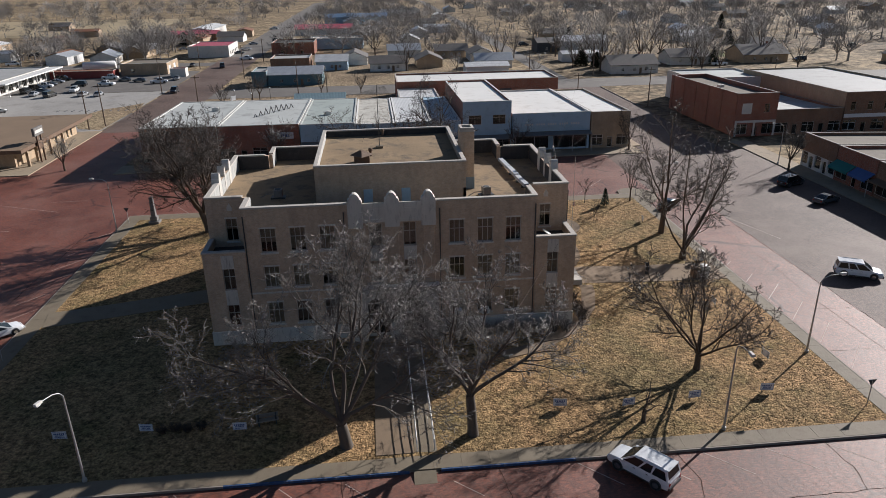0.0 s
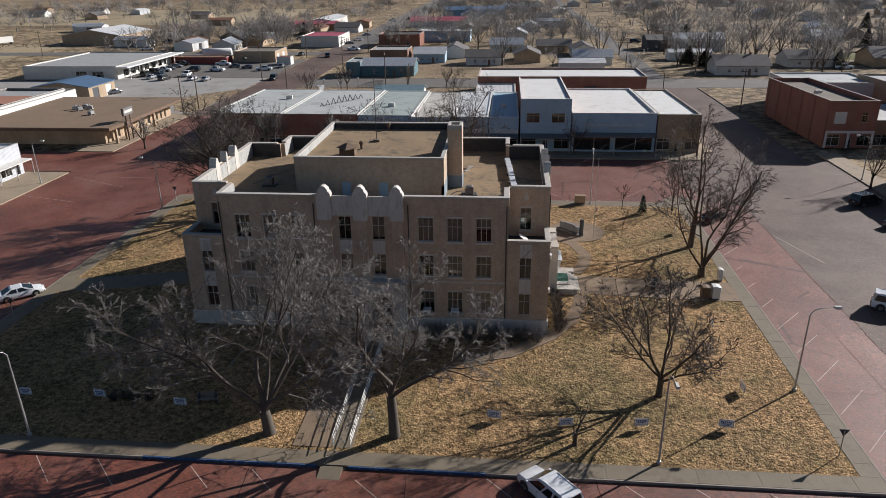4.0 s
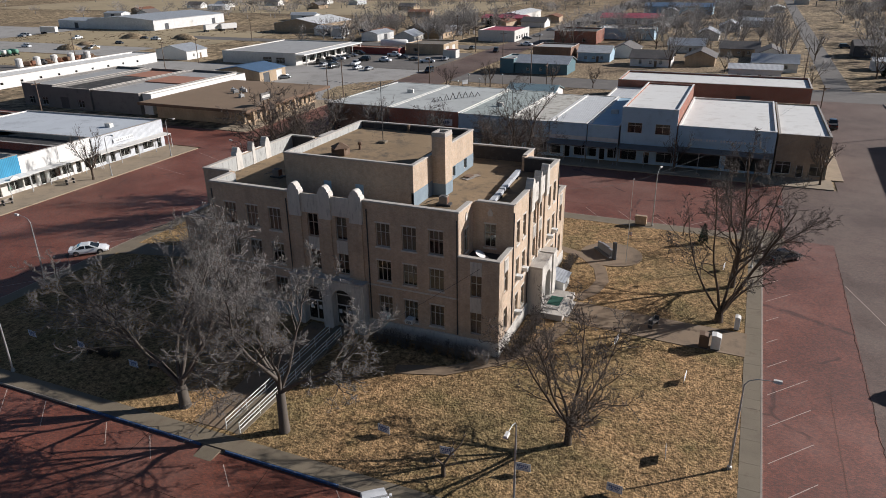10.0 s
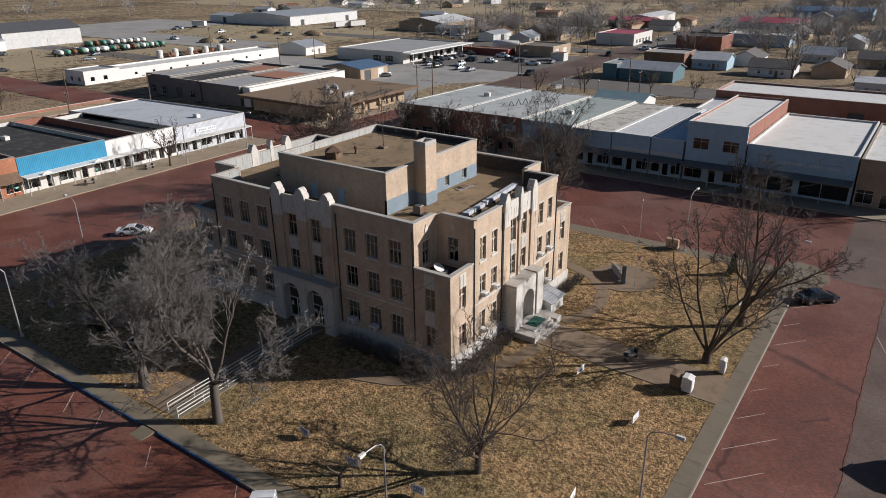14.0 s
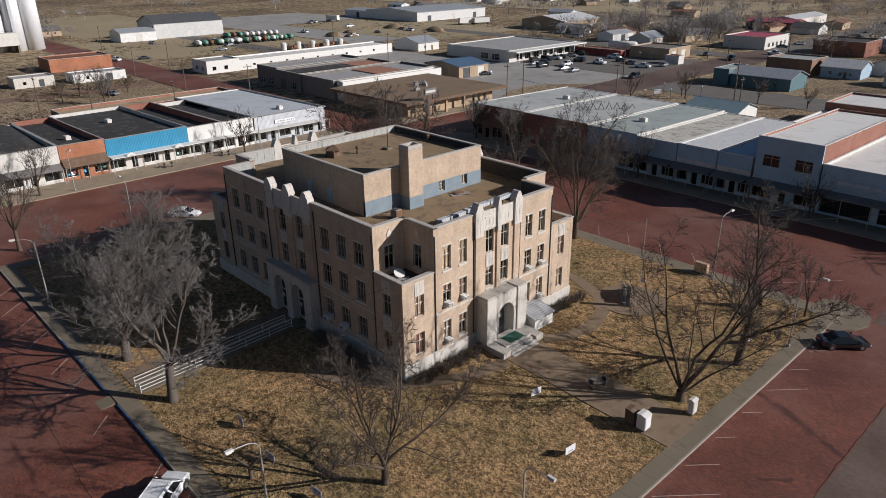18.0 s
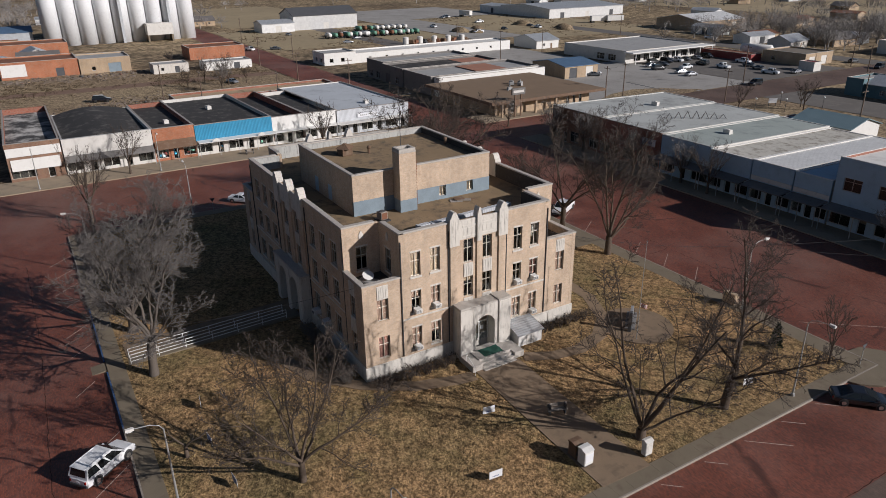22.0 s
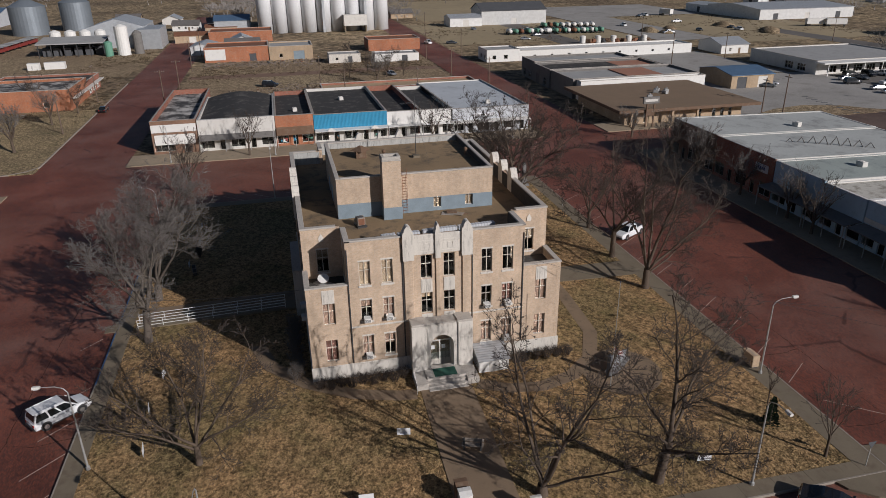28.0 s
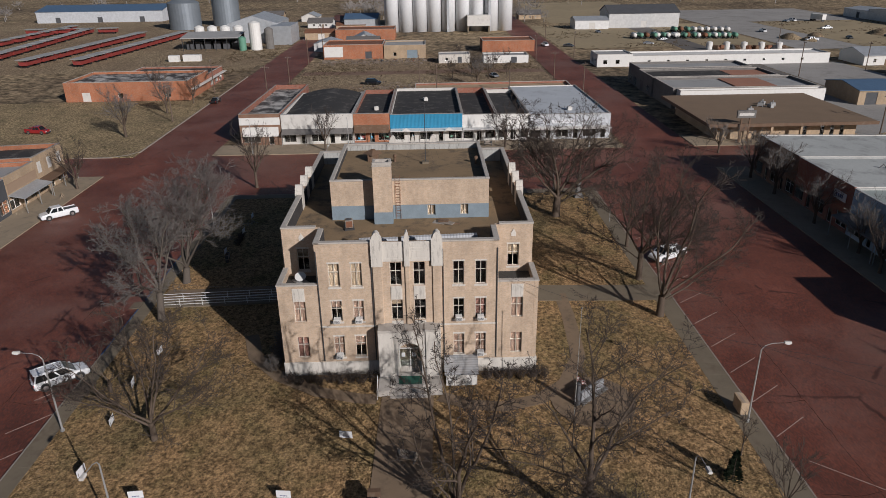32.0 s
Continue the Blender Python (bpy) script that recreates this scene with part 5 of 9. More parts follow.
def crooked_tree(name, label, x, y, h, seed, trunk_h=2.0, trunk_r=0.4, leaders=5, spread=0.75, counts=(7, 7, 6, 4), ratio=(0.55, 0.5, 0.48, 0.55), wob=0.14, lift=0.05, lean=(0, 0), twig_mat=None, fine=0.013, stagger=0.35, low=0.2, plan=None, bark=None):
    """A leafless tree of a few strong crooked leaders, each forking down to fine twigs."""
    rng = random.Random(seed)
    t = thing(name, label, "tree", x, y, lawn_z(x, y) - 0.05, 0)
    wood, crown = Shape(), Shape()
    a = [Vector((0, 0, -0.25)), Vector((0, 0, 0.05)), Vector((lean[0] * 0.25, lean[1] * 0.25, trunk_h * 0.35)), Vector((lean[0] * 0.6, lean[1] * 0.6, trunk_h * 0.7)), Vector((lean[0], lean[1], trunk_h))]
    wood.tube(a, [trunk_r * 1.5, trunk_r * 1.2, trunk_r * 1.02, trunk_r * 0.98, trunk_r * 0.9], 10, False)
    axis = (a[4] - a[3]).normalized()

    def grow(p, d, ln, r, level):
        steps, sides, w = (9, 6, 4, 2)[level], (7, 5, 4, 3)[level], wob * (0.8, 1.3, 1.7, 1.9)[level]
        pts, rad, dirs = [p.copy()], [r], [d.copy()]
        tip = max(fine * 0.7, r * (0.2, 0.22, 0.3, 0.5)[level])
        for i in range(steps):
            kick = 2.2 if rng.random() < 0.16 else 1.0
            d = (d + Vector((rng.gauss(0, w), rng.gauss(0, w), rng.gauss(0, w) * 0.7 + lift * (0.6, 1.1, 1.6, 1.2)[level])) * kick).normalized()
            p = p + d * (ln / steps)
            pts.append(p.copy())
            rad.append(r + (tip - r) * ((i + 1) / steps) ** 0.8)
            dirs.append(d.copy())
        (wood if level < 2 else crown).tube(pts, rad, sides, False)
        for j in range(counts[level]):
            k = (low + (1 - low) * (j + rng.random()) / counts[level]) if level < 3 else rng.random()
            f = min(k, 0.999) * steps
            i = int(f)
            q = pts[i].lerp(pts[i + 1], f - i)
            d2 = fork(dirs[i], rng.uniform(0.4, 0.95) if level == 0 else rng.uniform(0.5, 1.25), rng.uniform(0, 6.28))
            if d2.z < -0.35:
                d2 = (d2 + Vector((0, 0, 0.5))).normalized()
            l2 = ln * ratio[level] * (1.15 - 0.55 * k) * rng.uniform(0.65, 1.25)
            if level == 3:
                crown.spike(q, q + d2 * l2 + Vector((0, 0, l2 * 0.15)), fine * 0.85)
            else:
                grow(q, d2, l2, max(fine, rad[i] * rng.uniform(0.5, 0.7)), level + 1)

    roll0 = rng.uniform(0, 6.28)
    for az, tilt, kl, kr, up in plan or ():
        w = radians(tilt)
        d = Vector((math.sin(w) * math.cos(radians(az)), math.sin(w) * math.sin(radians(az)), math.cos(w)))
        grow(a[4] - axis * trunk_h * up, d, (h - trunk_h) * kl, trunk_r * kr, 0)
    for i in range(0 if plan else leaders):
        ang = spread * (rng.uniform(0.55, 1.0) if i else 0.2)
        d = fork(axis, ang, roll0 + i * 6.283 / max(1, leaders - 1) + rng.uniform(-0.4, 0.4))
        ln = (h - trunk_h) * rng.uniform(0.8, 0.98) * (1.0 if d.z > 0.75 else 0.9)
        grow(a[4] - axis * trunk_h * stagger * rng.random() * (i > 0), d, ln, trunk_r * rng.uniform(0.42, 0.62), 0)
    part("trunk", wood.mesh("trunk", bark or BARK, True, False), BARK, t)
    part("crown", crown.mesh("crown", twig_mat or TWIG, True, False), TWIG, t)
    return t


def shrub(name, label, x, y, z, r, h, n, mat, seed, group=""):
    """A twiggy leafless shrub of many upright stems."""
    rng = random.Random(seed)
    s = Shape()
    for i in range(n):
        a, q = rng.uniform(0, 6.28), r * math.sqrt(rng.random())
        p = Vector((0.5 * q * math.cos(a), 0.5 * q * math.sin(a), 0))
        e = Vector((q * math.cos(a), q * math.sin(a), h * rng.uniform(0.55, 1.0)))
        m = p.lerp(e, 0.5) + Vector((rng.uniform(-0.1, 0.1), rng.uniform(-0.1, 0.1), 0.1))
        s.tube([p, m, e], [0.016, 0.013, 0.006], 3, False)
        for _ in range(5):
            b = m.lerp(e, rng.random())
            s.tube([b, b + Vector((rng.uniform(-0.35, 0.35), rng.uniform(-0.35, 0.35), rng.uniform(0.05, 0.35)))], [0.011, 0.005], 3, False)
    return single(name, s.mesh(name, mat, False, False), mat, label, "shrub", pose(x, y, z), group)


def cedar(name, label, x, y, z, r, h, seed, group=""):
    """A dark conical evergreen of many small sprays."""
    rng = random.Random(seed)
    t = thing(name, label, "evergreen", x, y, z, 0, group)
    part("trunk", Shape().tube([(0, 0, -0.2), (0, 0, h * 0.8)], [0.09 * h / 3, 0.02], 6), BARK, t)
    s = Shape()
    for i in range(int(420 * (r * h) ** 0.5)):
        k = rng.random() ** 1.3
        rr = r * (1 - k) ** 0.8 * rng.uniform(0.55, 1.08)
        a = rng.uniform(0, 6.28)
        c = Vector((rr * math.cos(a), rr * math.sin(a), 0.1 + h * k))
        o = Vector((math.cos(a), math.sin(a), rng.uniform(0.1, 0.9))).normalized() * rng.uniform(0.18, 0.36) * (0.5 + r / 2)
        w = Vector((-math.sin(a), math.cos(a), rng.uniform(-0.3, 0.3))) * rng.uniform(0.06, 0.13) * (0.5 + r / 2)
        s.quad(c - w, c + o * 0.5 - w * 1.3, c + o, c + o * 0.5 + w * 1.3, c + w)
    part("crown", s.mesh("crown", CEDAR, False, False), CEDAR, t)
    return t


# ---- vehicles ----
def wheel(parent, x, y, r, w=0.24, rim=True):
    ty = part("wheel", stored(("tyre", round(r, 2)), lambda: Shape().tube([(0, -w / 2, 0), (0, -w / 2 + 0.03, 0), (0, w / 2 - 0.03, 0), (0, w / 2, 0)], [r * 0.92, r, r, r * 0.92], 18).mesh("wheel", RUBBER, False)), RUBBER, parent, at=pose(x, y, r))
    if rim:
        part("rim", stored(("rim", round(r, 2)), lambda: Shape().tube([(0, -w / 2 - 0.012, 0), (0, w / 2 + 0.012, 0)], [r * 0.6, r * 0.6], 12).mesh("rim", CHROME)), CHROME, ty)


def car(name, label, x, y, turn, paint, style="sedan", z=ROAD_Z + 0.008, group="", simple=False):
    """A car with its nose along +x: lofted body and cabin, glass, wheels, lamps, bumpers, mirrors."""
    t = thing(name, label, "car", x, y, z, turn, group)
    P = {
        "sedan": dict(L=4.85, W=1.84, belt=0.92, top=1.43, r=0.33, hood=0.88, cab=(-1.95, -0.95, 0.28, 1.35), deck=0.98),
        "suv": dict(L=5.15, W=2.0, belt=1.10, top=1.90, r=0.40, hood=1.06, cab=(-2.5, -2.25, 0.38, 1.42), deck=1.10),
        "pickup": dict(L=5.8, W=2.0, belt=1.12, top=1.88, r=0.39, hood=1.12, cab=(-0.75, -0.55, 1.0, 1.65), deck=1.1),
        "van": dict(L=5.0, W=1.95, belt=1.1, top=1.9, r=0.35, hood=1.05, cab=(-2.35, -2.2, 1.0, 1.8), deck=1.1),
    }[style]
    L, W, belt = P["L"], P["W"], P["belt"]
    h = L / 2
    st = [(-h, 0.42, 0.80, P["deck"] - 0.12), (-h + 0.12, 0.30, 0.93, P["deck"]), (-h * 0.62, 0.26, 1.0, belt), (0, 0.24, 1.0, belt), (h * 0.42, 0.26, 1.0, belt), (h * 0.55, 0.26, 0.99, P["hood"]), (h - 0.25, 0.28, 0.93, P["hood"] - 0.12), (h - 0.05, 0.34, 0.84, P["hood"] - 0.28), (h, 0.40, 0.74, P["hood"] - 0.36)]
    s = Shape()
    for sx, zlo, kw, zhi in st:
        w = W / 2 * kw
        ring = [(-w * 0.9, zlo), (-w, zlo + 0.12), (-w * 1.0, (zlo + zhi) / 2), (-w * 0.97, zhi - 0.12), (-w * 0.88, zhi), (0, zhi + 0.03), (w * 0.88, zhi), (w * 0.97, zhi - 0.12), (w, (zlo + zhi) / 2), (w, zlo + 0.12), (w * 0.9, zlo)]
        s.v += [(sx, yy, zz) for yy, zz in ring]
    n = 11
    for i in range(len(st) - 1):
        for k in range(n):
            a, b = i * n + k, i * n + (k + 1) % n
            s.f.append((a, b, b + n, a + n))
    s.f += [tuple(range(n)), tuple(reversed(range((len(st) - 1) * n, len(st) * n)))]
    body = part("body", s, paint, t, smooth=True)
    body.data.set_sharp_from_angle(angle=radians(32))
    c0, c1, c2, c3 = P["cab"]
    wb, wt, top = W / 2 * 0.95, W / 2 * (0.82 if style == "suv" else 0.76), P["top"]
    # cabin roof and the glass band under it
    roof = Shape()
    roof.v = [(c1, -wt, top - 0.05), (c2, -wt, top - 0.05), (c2, wt, top - 0.05), (c1, wt, top - 0.05), (c1 + 0.1, -wt * 0.9, top), (c2 - 0.12, -wt * 0.9, top), (c2 - 0.12, wt * 0.9, top), (c1 + 0.1, wt * 0.9, top)]
    roof.f = [(3, 2, 1, 0), (4, 5, 6, 7), (0, 1, 5, 4), (1, 2, 6, 5), (2, 3, 7, 6), (3, 0, 4, 7)]
    part("cabin_roof", roof, paint, t)
    cab = [Vector(p) for p in ((c0, -wb, belt - 0.02), (c3, -wb, belt - 0.02), (c3, wb, belt - 0.02), (c0, wb, belt - 0.02), (c1 + 0.01, -wt + 0.005, top - 0.051), (c2 - 0.01, -wt + 0.005, top - 0.051), (c2 - 0.01, wt - 0.005, top - 0.051), (c1 + 0.01, wt - 0.005, top - 0.051))]
    cb = Shape()
    cb.v, cb.f = [tuple(p) for p in cab], list(roof.f)
    part("cabin", cb, paint, t)

    def pane(nm, a, b, c, d, u0, u1, v0, v1):
        """A thin sheet of glass on the cabin's side a-b (foot) c-d (top), out by 12 mm."""
        n = (b - a).cross(d - a).normalized() * 0.012
        pts = [(a.lerp(b, u)).lerp(d.lerp(c, u), v) for u, v in ((u0, v0), (u1, v0), (u1 - 0.02, v1), (u0 + 0.02, v1))]
        sh = Shape()
        sh.v = [tuple(q - n) for q in pts] + [tuple(q + n) for q in pts]
        sh.f = list(roof.f)
        part(nm, sh, CARGLASS, t, "dark window glass")

    pane("windscreen", cab[1], cab[2], cab[6], cab[5], 0.04, 0.96, 0.04, 0.95)
    pane("rear_window", cab[3], cab[0], cab[4], cab[7], 0.08, 0.92, 0.12 if style != "suv" else 0.2, 0.9)
    wins = {"suv": ((0.035, 0.335), (0.365, 0.60), (0.63, 0.95)), "van": ((0.04, 0.32), (0.36, 0.62), (0.66, 0.93)), "sedan": ((0.13, 0.48), (0.53, 0.88)), "pickup": ((0.08, 0.40), (0.46, 0.9))}[style]
    for u0, u1 in wins:
        pane("side_window", cab[0], cab[1], cab[5], cab[4], u0, u1, 0.09, 0.9)
        pane("side_window", cab[2], cab[3], cab[7], cab[6], 1 - u1, 1 - u0, 0.09, 0.9)
    for sy in (-1, 1):
        for wx in (-h * 0.62, h * 0.6) if not simple else ():
            part("wheel_arch", Shape().tube([(wx, sy * (W / 2 - 0.2), P["r"] + 0.03), (wx, sy * (W / 2 + 0.006), P["r"] + 0.03)], [P["r"] + 0.07] * 2, 18), DARKMETAL, t)
        if simple:
            for wx in (-h * 0.62, h * 0.6):
                wheel(t, wx, sy * (W / 2 - 0.1), P["r"], rim=False)
            continue
        part("mirror", Shape().box(c3 - 0.35, c3 - 0.15, sy * (W / 2 + 0.08) - 0.09, sy * (W / 2 + 0.08) + 0.09, belt, belt + 0.17, 0.03), paint, t)
        part("headlight", Shape().box(h - 0.14, h - 0.012, sy * W * 0.33 - 0.18, sy * W * 0.33 + 0.18, P["hood"] - 0.48, P["hood"] - 0.3, 0.03), LAMPGLASS, t)
        part("tail_light", Shape().box(-h - 0.012, -h + 0.1, sy * W * 0.36 - 0.1, sy * W * 0.36 + 0.1, P["deck"] - 0.42, P["deck"] - 0.14, 0.02), REDLENS, t)
        for wx in (-h * 0.62, h * 0.6):
            wheel(t, wx, sy * (W / 2 - 0.1), P["r"])
    if simple:
        return t
    part("front_bumper", Shape().box(h - 0.12, h + 0.06, -W * 0.42, W * 0.42, 0.34, 0.58, 0.04), paint if style == "sedan" else DARKMETAL, t)
    part("rear_bumper", Shape().box(-h - 0.06, -h + 0.12, -W * 0.43, W * 0.43, 0.36, 0.6, 0.04), paint if style == "sedan" else DARKMETAL, t)
    if style == "pickup":
        part("bed_floor", Shape().box(-h + 0.2, c0 - 0.12, -W * 0.4, W * 0.4, belt + 0.01, belt + 0.03), DARKMETAL, t, "dark open cargo bed")
        for sy in (-1, 1):
            part("bed_side", Shape().box(-h + 0.1, c0 - 0.05, sy * W * 0.44 - 0.06, sy * W * 0.44 + 0.06, belt - 0.02, belt + 0.16, 0.02), paint, t)
    if style == "suv":
        part("grille", Shape().box(h - 0.1, h + 0.012, -W * 0.22, W * 0.22, P["hood"] - 0.5, P["hood"] - 0.3, 0.02), DARKMETAL, t)
        part("plate", Shape().box(-h - 0.02, -h + 0.05, -0.16, 0.16, 0.72, 0.86, 0.005), SIGNWHITE, t)
        part("spoiler", Shape().box(c1 - 0.12, c1 + 0.12, -wt * 0.9, wt * 0.9, top - 0.03, top + 0.02, 0.01), paint, t)
        for k in range(5):
            part("roof_rib", Shape().box(c1 + 0.35, c2 - 0.5, -0.42 + 0.21 * k - 0.015, -0.42 + 0.21 * k + 0.015, top - 0.008, top + 0.004), paint, t)
        for sy in (-1, 1):
            part("sill_trim", Shape().box(-h * 0.42, h * 0.4, sy * W / 2 - 0.03, sy * W / 2 + 0.012, 0.3, 0.42, 0.01), DARKMETAL, t)
            for hx in (-0.95, 0.1):
                part("door_handle", Shape().box(hx, hx + 0.2, sy * W / 2 * 0.985 - 0.02, sy * W / 2 * 0.985 + 0.03, 0.92, 0.96, 0.008), DARKMETAL, t)
        for sy in (-1, 1):
            part("roof_rack", Shape().box(c1 + 0.3, c2 - 0.4, sy * wt * 0.85 - 0.025, sy * wt * 0.85 + 0.025, top - 0.01, top + 0.045, 0.01), paint, t)
    return t


# ---- street furniture ----
def street_lamp(x, y, turn, h=8.0, z=-0.42, label="tall aluminium street lamp with curved arm", group="street lamps"):
    """Arm along +x."""
    t = thing("street_lamp", label, "street lamp", x, y, z, turn, group)
    part("pole", Shape().tube([(0, 0, 0), (0, 0, h - 0.7)], [0.10, 0.055], 8), POLE, t)
    part("base", Shape().tube([(0, 0, -0.05), (0, 0, 0.25), (0, 0, 0.3)], [0.19, 0.18, 0.1], 8), POLE, t)
    part("arm", Shape().tube([(0, 0, h - 0.75), (0.25, 0, h - 0.35), (0.8, 0, h - 0.1), (1.9, 0, h)], [0.045, 0.04, 0.035, 0.03], 6), POLE, t)
    hd = part("lamp_head", Shape().extrude([(-0.16, h - 0.03), (-0.1, h + 0.12), (0.1, h + 0.12), (0.16, h - 0.03), (0.08, h - 0.1), (-0.08, h - 0.1)], 0, 1.8, 2.35), OFFWHITE, t)
    part("lens", Shape().box(1.92, 2.28, -0.09, 0.09, h - 0.16, h - 0.1, 0.02), LAMPGLASS, hd)
    return t


def utility_pole(x, y, h=9.5, turn=0, z=-0.66):
    t = thing("utility_pole", "weathered wooden utility pole with crossarm", "utility pole", x, y, z, turn, "utility poles")
    part("pole", Shape().tube([(0, 0, -0.1), (0, 0, h)], [0.17, 0.11], 7), WOODPOLE, t)
    part("crossarm", Shape().box(-1.2, 1.2, -0.06, 0.06, h - 0.7, h - 0.56), WOODPOLE, t)
    for u in (-1.1, -0.5, 0.5, 1.1):
        part("insulator", stored("ins", lambda: Shape().tube([(0, 0, 0), (0, 0, 0.16)], [0.05, 0.035], 6).mesh("insulator", GREYROOF)), GREYROOF, t, at=pose(u, 0, h - 0.56))
    return t


def yard_sign(x, y, turn, w=1.15, h=0.7, rows=((0.66, 0.11, 0.76, 6), (0.42, 0.075, 0.62, 7), (0.22, 0.05, 0.7, 9)), label="white campaign yard sign with blue lettering on two legs"):
    """Faces -y."""
    t = thing("yard_sign", label, "yard sign", x, y, lawn_z(x, y) - 0.02, turn, "yard signs")
    part("board", Shape().box(-w / 2, w / 2, -0.012, 0.012, 0.28, 0.28 + h, 0.005), SIGNWHITE, t)
    for u in (-w * 0.36, w * 0.36):
        part("leg", Shape().box(u - 0.015, u + 0.015, 0.0125, 0.03, -0.1, 0.7), DARKMETAL, t)
    for zz, hh, k, n in rows:
        word = Shape()
        for i in range(n):
            a = -w / 2 * k + w * k * i / n
            word.box(a, a + w * k / n * 0.72, -0.018, -0.0125, 0.28 + h * (zz - hh), 0.28 + h * (zz + hh))
        part("lettering", word, INK, t)
    edge = Shape()
    for a, b, c, d in () if len(rows) < 3 else ((-0.47, 0.47, 0.05, 0.08), (-0.47, 0.47, 0.92, 0.95), (-0.47, -0.455, 0.08, 0.92), (0.455, 0.47, 0.08, 0.92)):
        edge.box(a * w, b * w, -0.018, -0.0125, 0.28 + h * c, 0.28 + h * d)
    if len(rows) > 2:
        part("border", edge, INK, t)
    return t


def ac_unit(x, y, z, turn, w=0.65, h=0.42, d=0.55):
    """A window unit; -y is outdoors."""
    t = thing("window_air_conditioner", "white window air conditioner set in a courthouse window", "air conditioner", x, y, z, turn, "window air conditioners")
    part("casing", Shape().box(-w / 2, w / 2, -d, 0.13, 0, h, 0.02), WHITEPAINT, t)
    for i in range(5):
        part("louvre", stored("louv", lambda: Shape().box(-w / 2 + 0.06, w / 2 - 0.06, -0.012, 0, 0, 0.03).mesh("louvre", DARKGREY)), DARKGREY, t, at=pose(0, -d - 0.001, 0.07 + 0.06 * i))
    return t


# ---- shop rows round the square ----
cs = shop("corner_shop", "brown brick corner shop with white panels and dark felt roof", -74, 40.4, 90, 9.0, 41, 6.9, BROWNBRICK, REDBRICK, PATCHROOF, 2, band=(WHITEPAINT, 4.5, 6.1), para=1.2)
part("boarding", Shape().box(-4.0, 4.0, -0.16, 0.01, 1.9, 4.0, 0.02), WHITEPAINT, cs, "white boarded panels over the shop window")
shop("barrel_roof_shop", "white painted shop with black barrel roof and grey awning", -74, 53.0, 90, 15.8, 30, 6.6, OFFWHITE, OFFWHITE, BLACKROOF, 5, edge=GREYROOF, canopy=(1.7, 3.3, DUSTGREY, 0.8), barrel=True)
shop("red_brick_shop", "red brick shop with brown shingled awning", -74, 65.0, 90, 8.0, 33, 6.5, ORANGEBRICK, REDBRICK, BLACKROOF, 3, canopy=(1.6, 3.9, CANOPY, 1.3), para=1.0, goods=14)
shop("blue_front_shop", "shop with bright blue sheet-metal front and black roof", -74, 77.1, 90, 16.0, 36, 6.2, BLUEWALL, OFFWHITE, BLACKROOF, 5, canopy=(2.2, 2.95, WHITEPAINT, 0.1), para=0.7, goods=10, lower=OFFWHITE)
shop("white_front_shop", "plain white shop front with dark felt roof", -74, 88.85, 90, 7.5, 37, 5.9, WHITEPAINT, REDBRICK, BLACKROOF, 3, canopy=(1.8, 2.9, WHITEPAINT, 0.1), para=1.3)
shop("white_front_shop", "white shop front with patched black roof", -74, 96.35, 90, 7.3, 34, 5.85, WHITEPAINT, OFFWHITE, BLACKROOF, 3, canopy=(1.8, 2.9, WHITEPAINT, 0.1), para=0.9)
shop("pale_grey_shop", "pale grey sheet-metal shop front with light roof", -74, 108.9, 90, 18.4, 40, 5.6, PALEGREY, OFFWHITE, PALEROOF, 6, para=0.25, canopy=(2.2, 2.8, OFFWHITE, 0.1), sign=(SIGNWHITE, -1.5, 5, 3.6, 0.8, GREYROOF))
block("rear_brick_building", "low red brick building behind the shop row", "building", -126, -116, 74, 118, 4.2, REDBRICK, TANBRICK)

NR = [
    ("pale_metal_shop", "low shop with pale grey metal roof", -45.8, -31.2, 7.2, BROWNBRICK, ROWROOF, {}),
    ("truss_roof_shop", "low shop with pale grey roof and dark front", -31.0, -15.2, 7.1, REDBRICK, ROWROOF, dict(sign=(SIGNWHITE, 5.2, 3.2, 4.3, 1.3, INK))),
    ("slate_blue_shop", "slate blue shop front with grey roof", -15.0, -4.2, 6.9, PALEBLUE, SLATEROOF, dict(canopy=(2.8, 3.3, DUSTGREY, 0.3))),
    ("rough_roof_shop", "shop with blotched pale roof and blue front", -4.0, 3.8, 6.6, PALEBLUE, BLOTROOF, dict(canopy=(2.8, 3.3, DUSTGREY, 0.3))),
    ("ribbed_roof_shop", "blue-grey shop with white ribbed metal roof", 4.0, 11.2, 6.7, PALEBLUE, WHITEMETAL, dict(band=(OFFWHITE, 3.6, 4.3), canopy=(2.8, 3.3, DUSTGREY, 0.3))),
    ("blue_roof_shop", "blue-grey shop with pale blue roof", 11.4, 17.2, 6.6, PALEBLUE, PALEBLUE, dict(band=(OFFWHITE, 3.6, 4.3), canopy=(2.8, 3.3, DUSTGREY, 0.3))),
]
for nm, lb, a, b, h, fm, rm, kw in NR:
    shop(nm, lb, (a + b) / 2, 138.5, 0, b - a, 34, h, fm, OFFWHITE, rm, max(3, int((b - a) / 3)) | 1, para=0.1, edge=WHITEPAINT if a > -5 else ROWROOF, **kw)
# the canopies of the next two shops are added to darken their lower fronts
shop("two_storey_shop", "two-storey painted brick shop with white roof", 22.5, 138.5, 0, 9.9, 34, 10.3, PALEBLUE, REDBRICK, WHITEROOF, 3, upper=2, para=0.35, upw=1.3, edge=WHITEPAINT, canopy=(2.8, 3.4, DUSTGREY, 0.3))
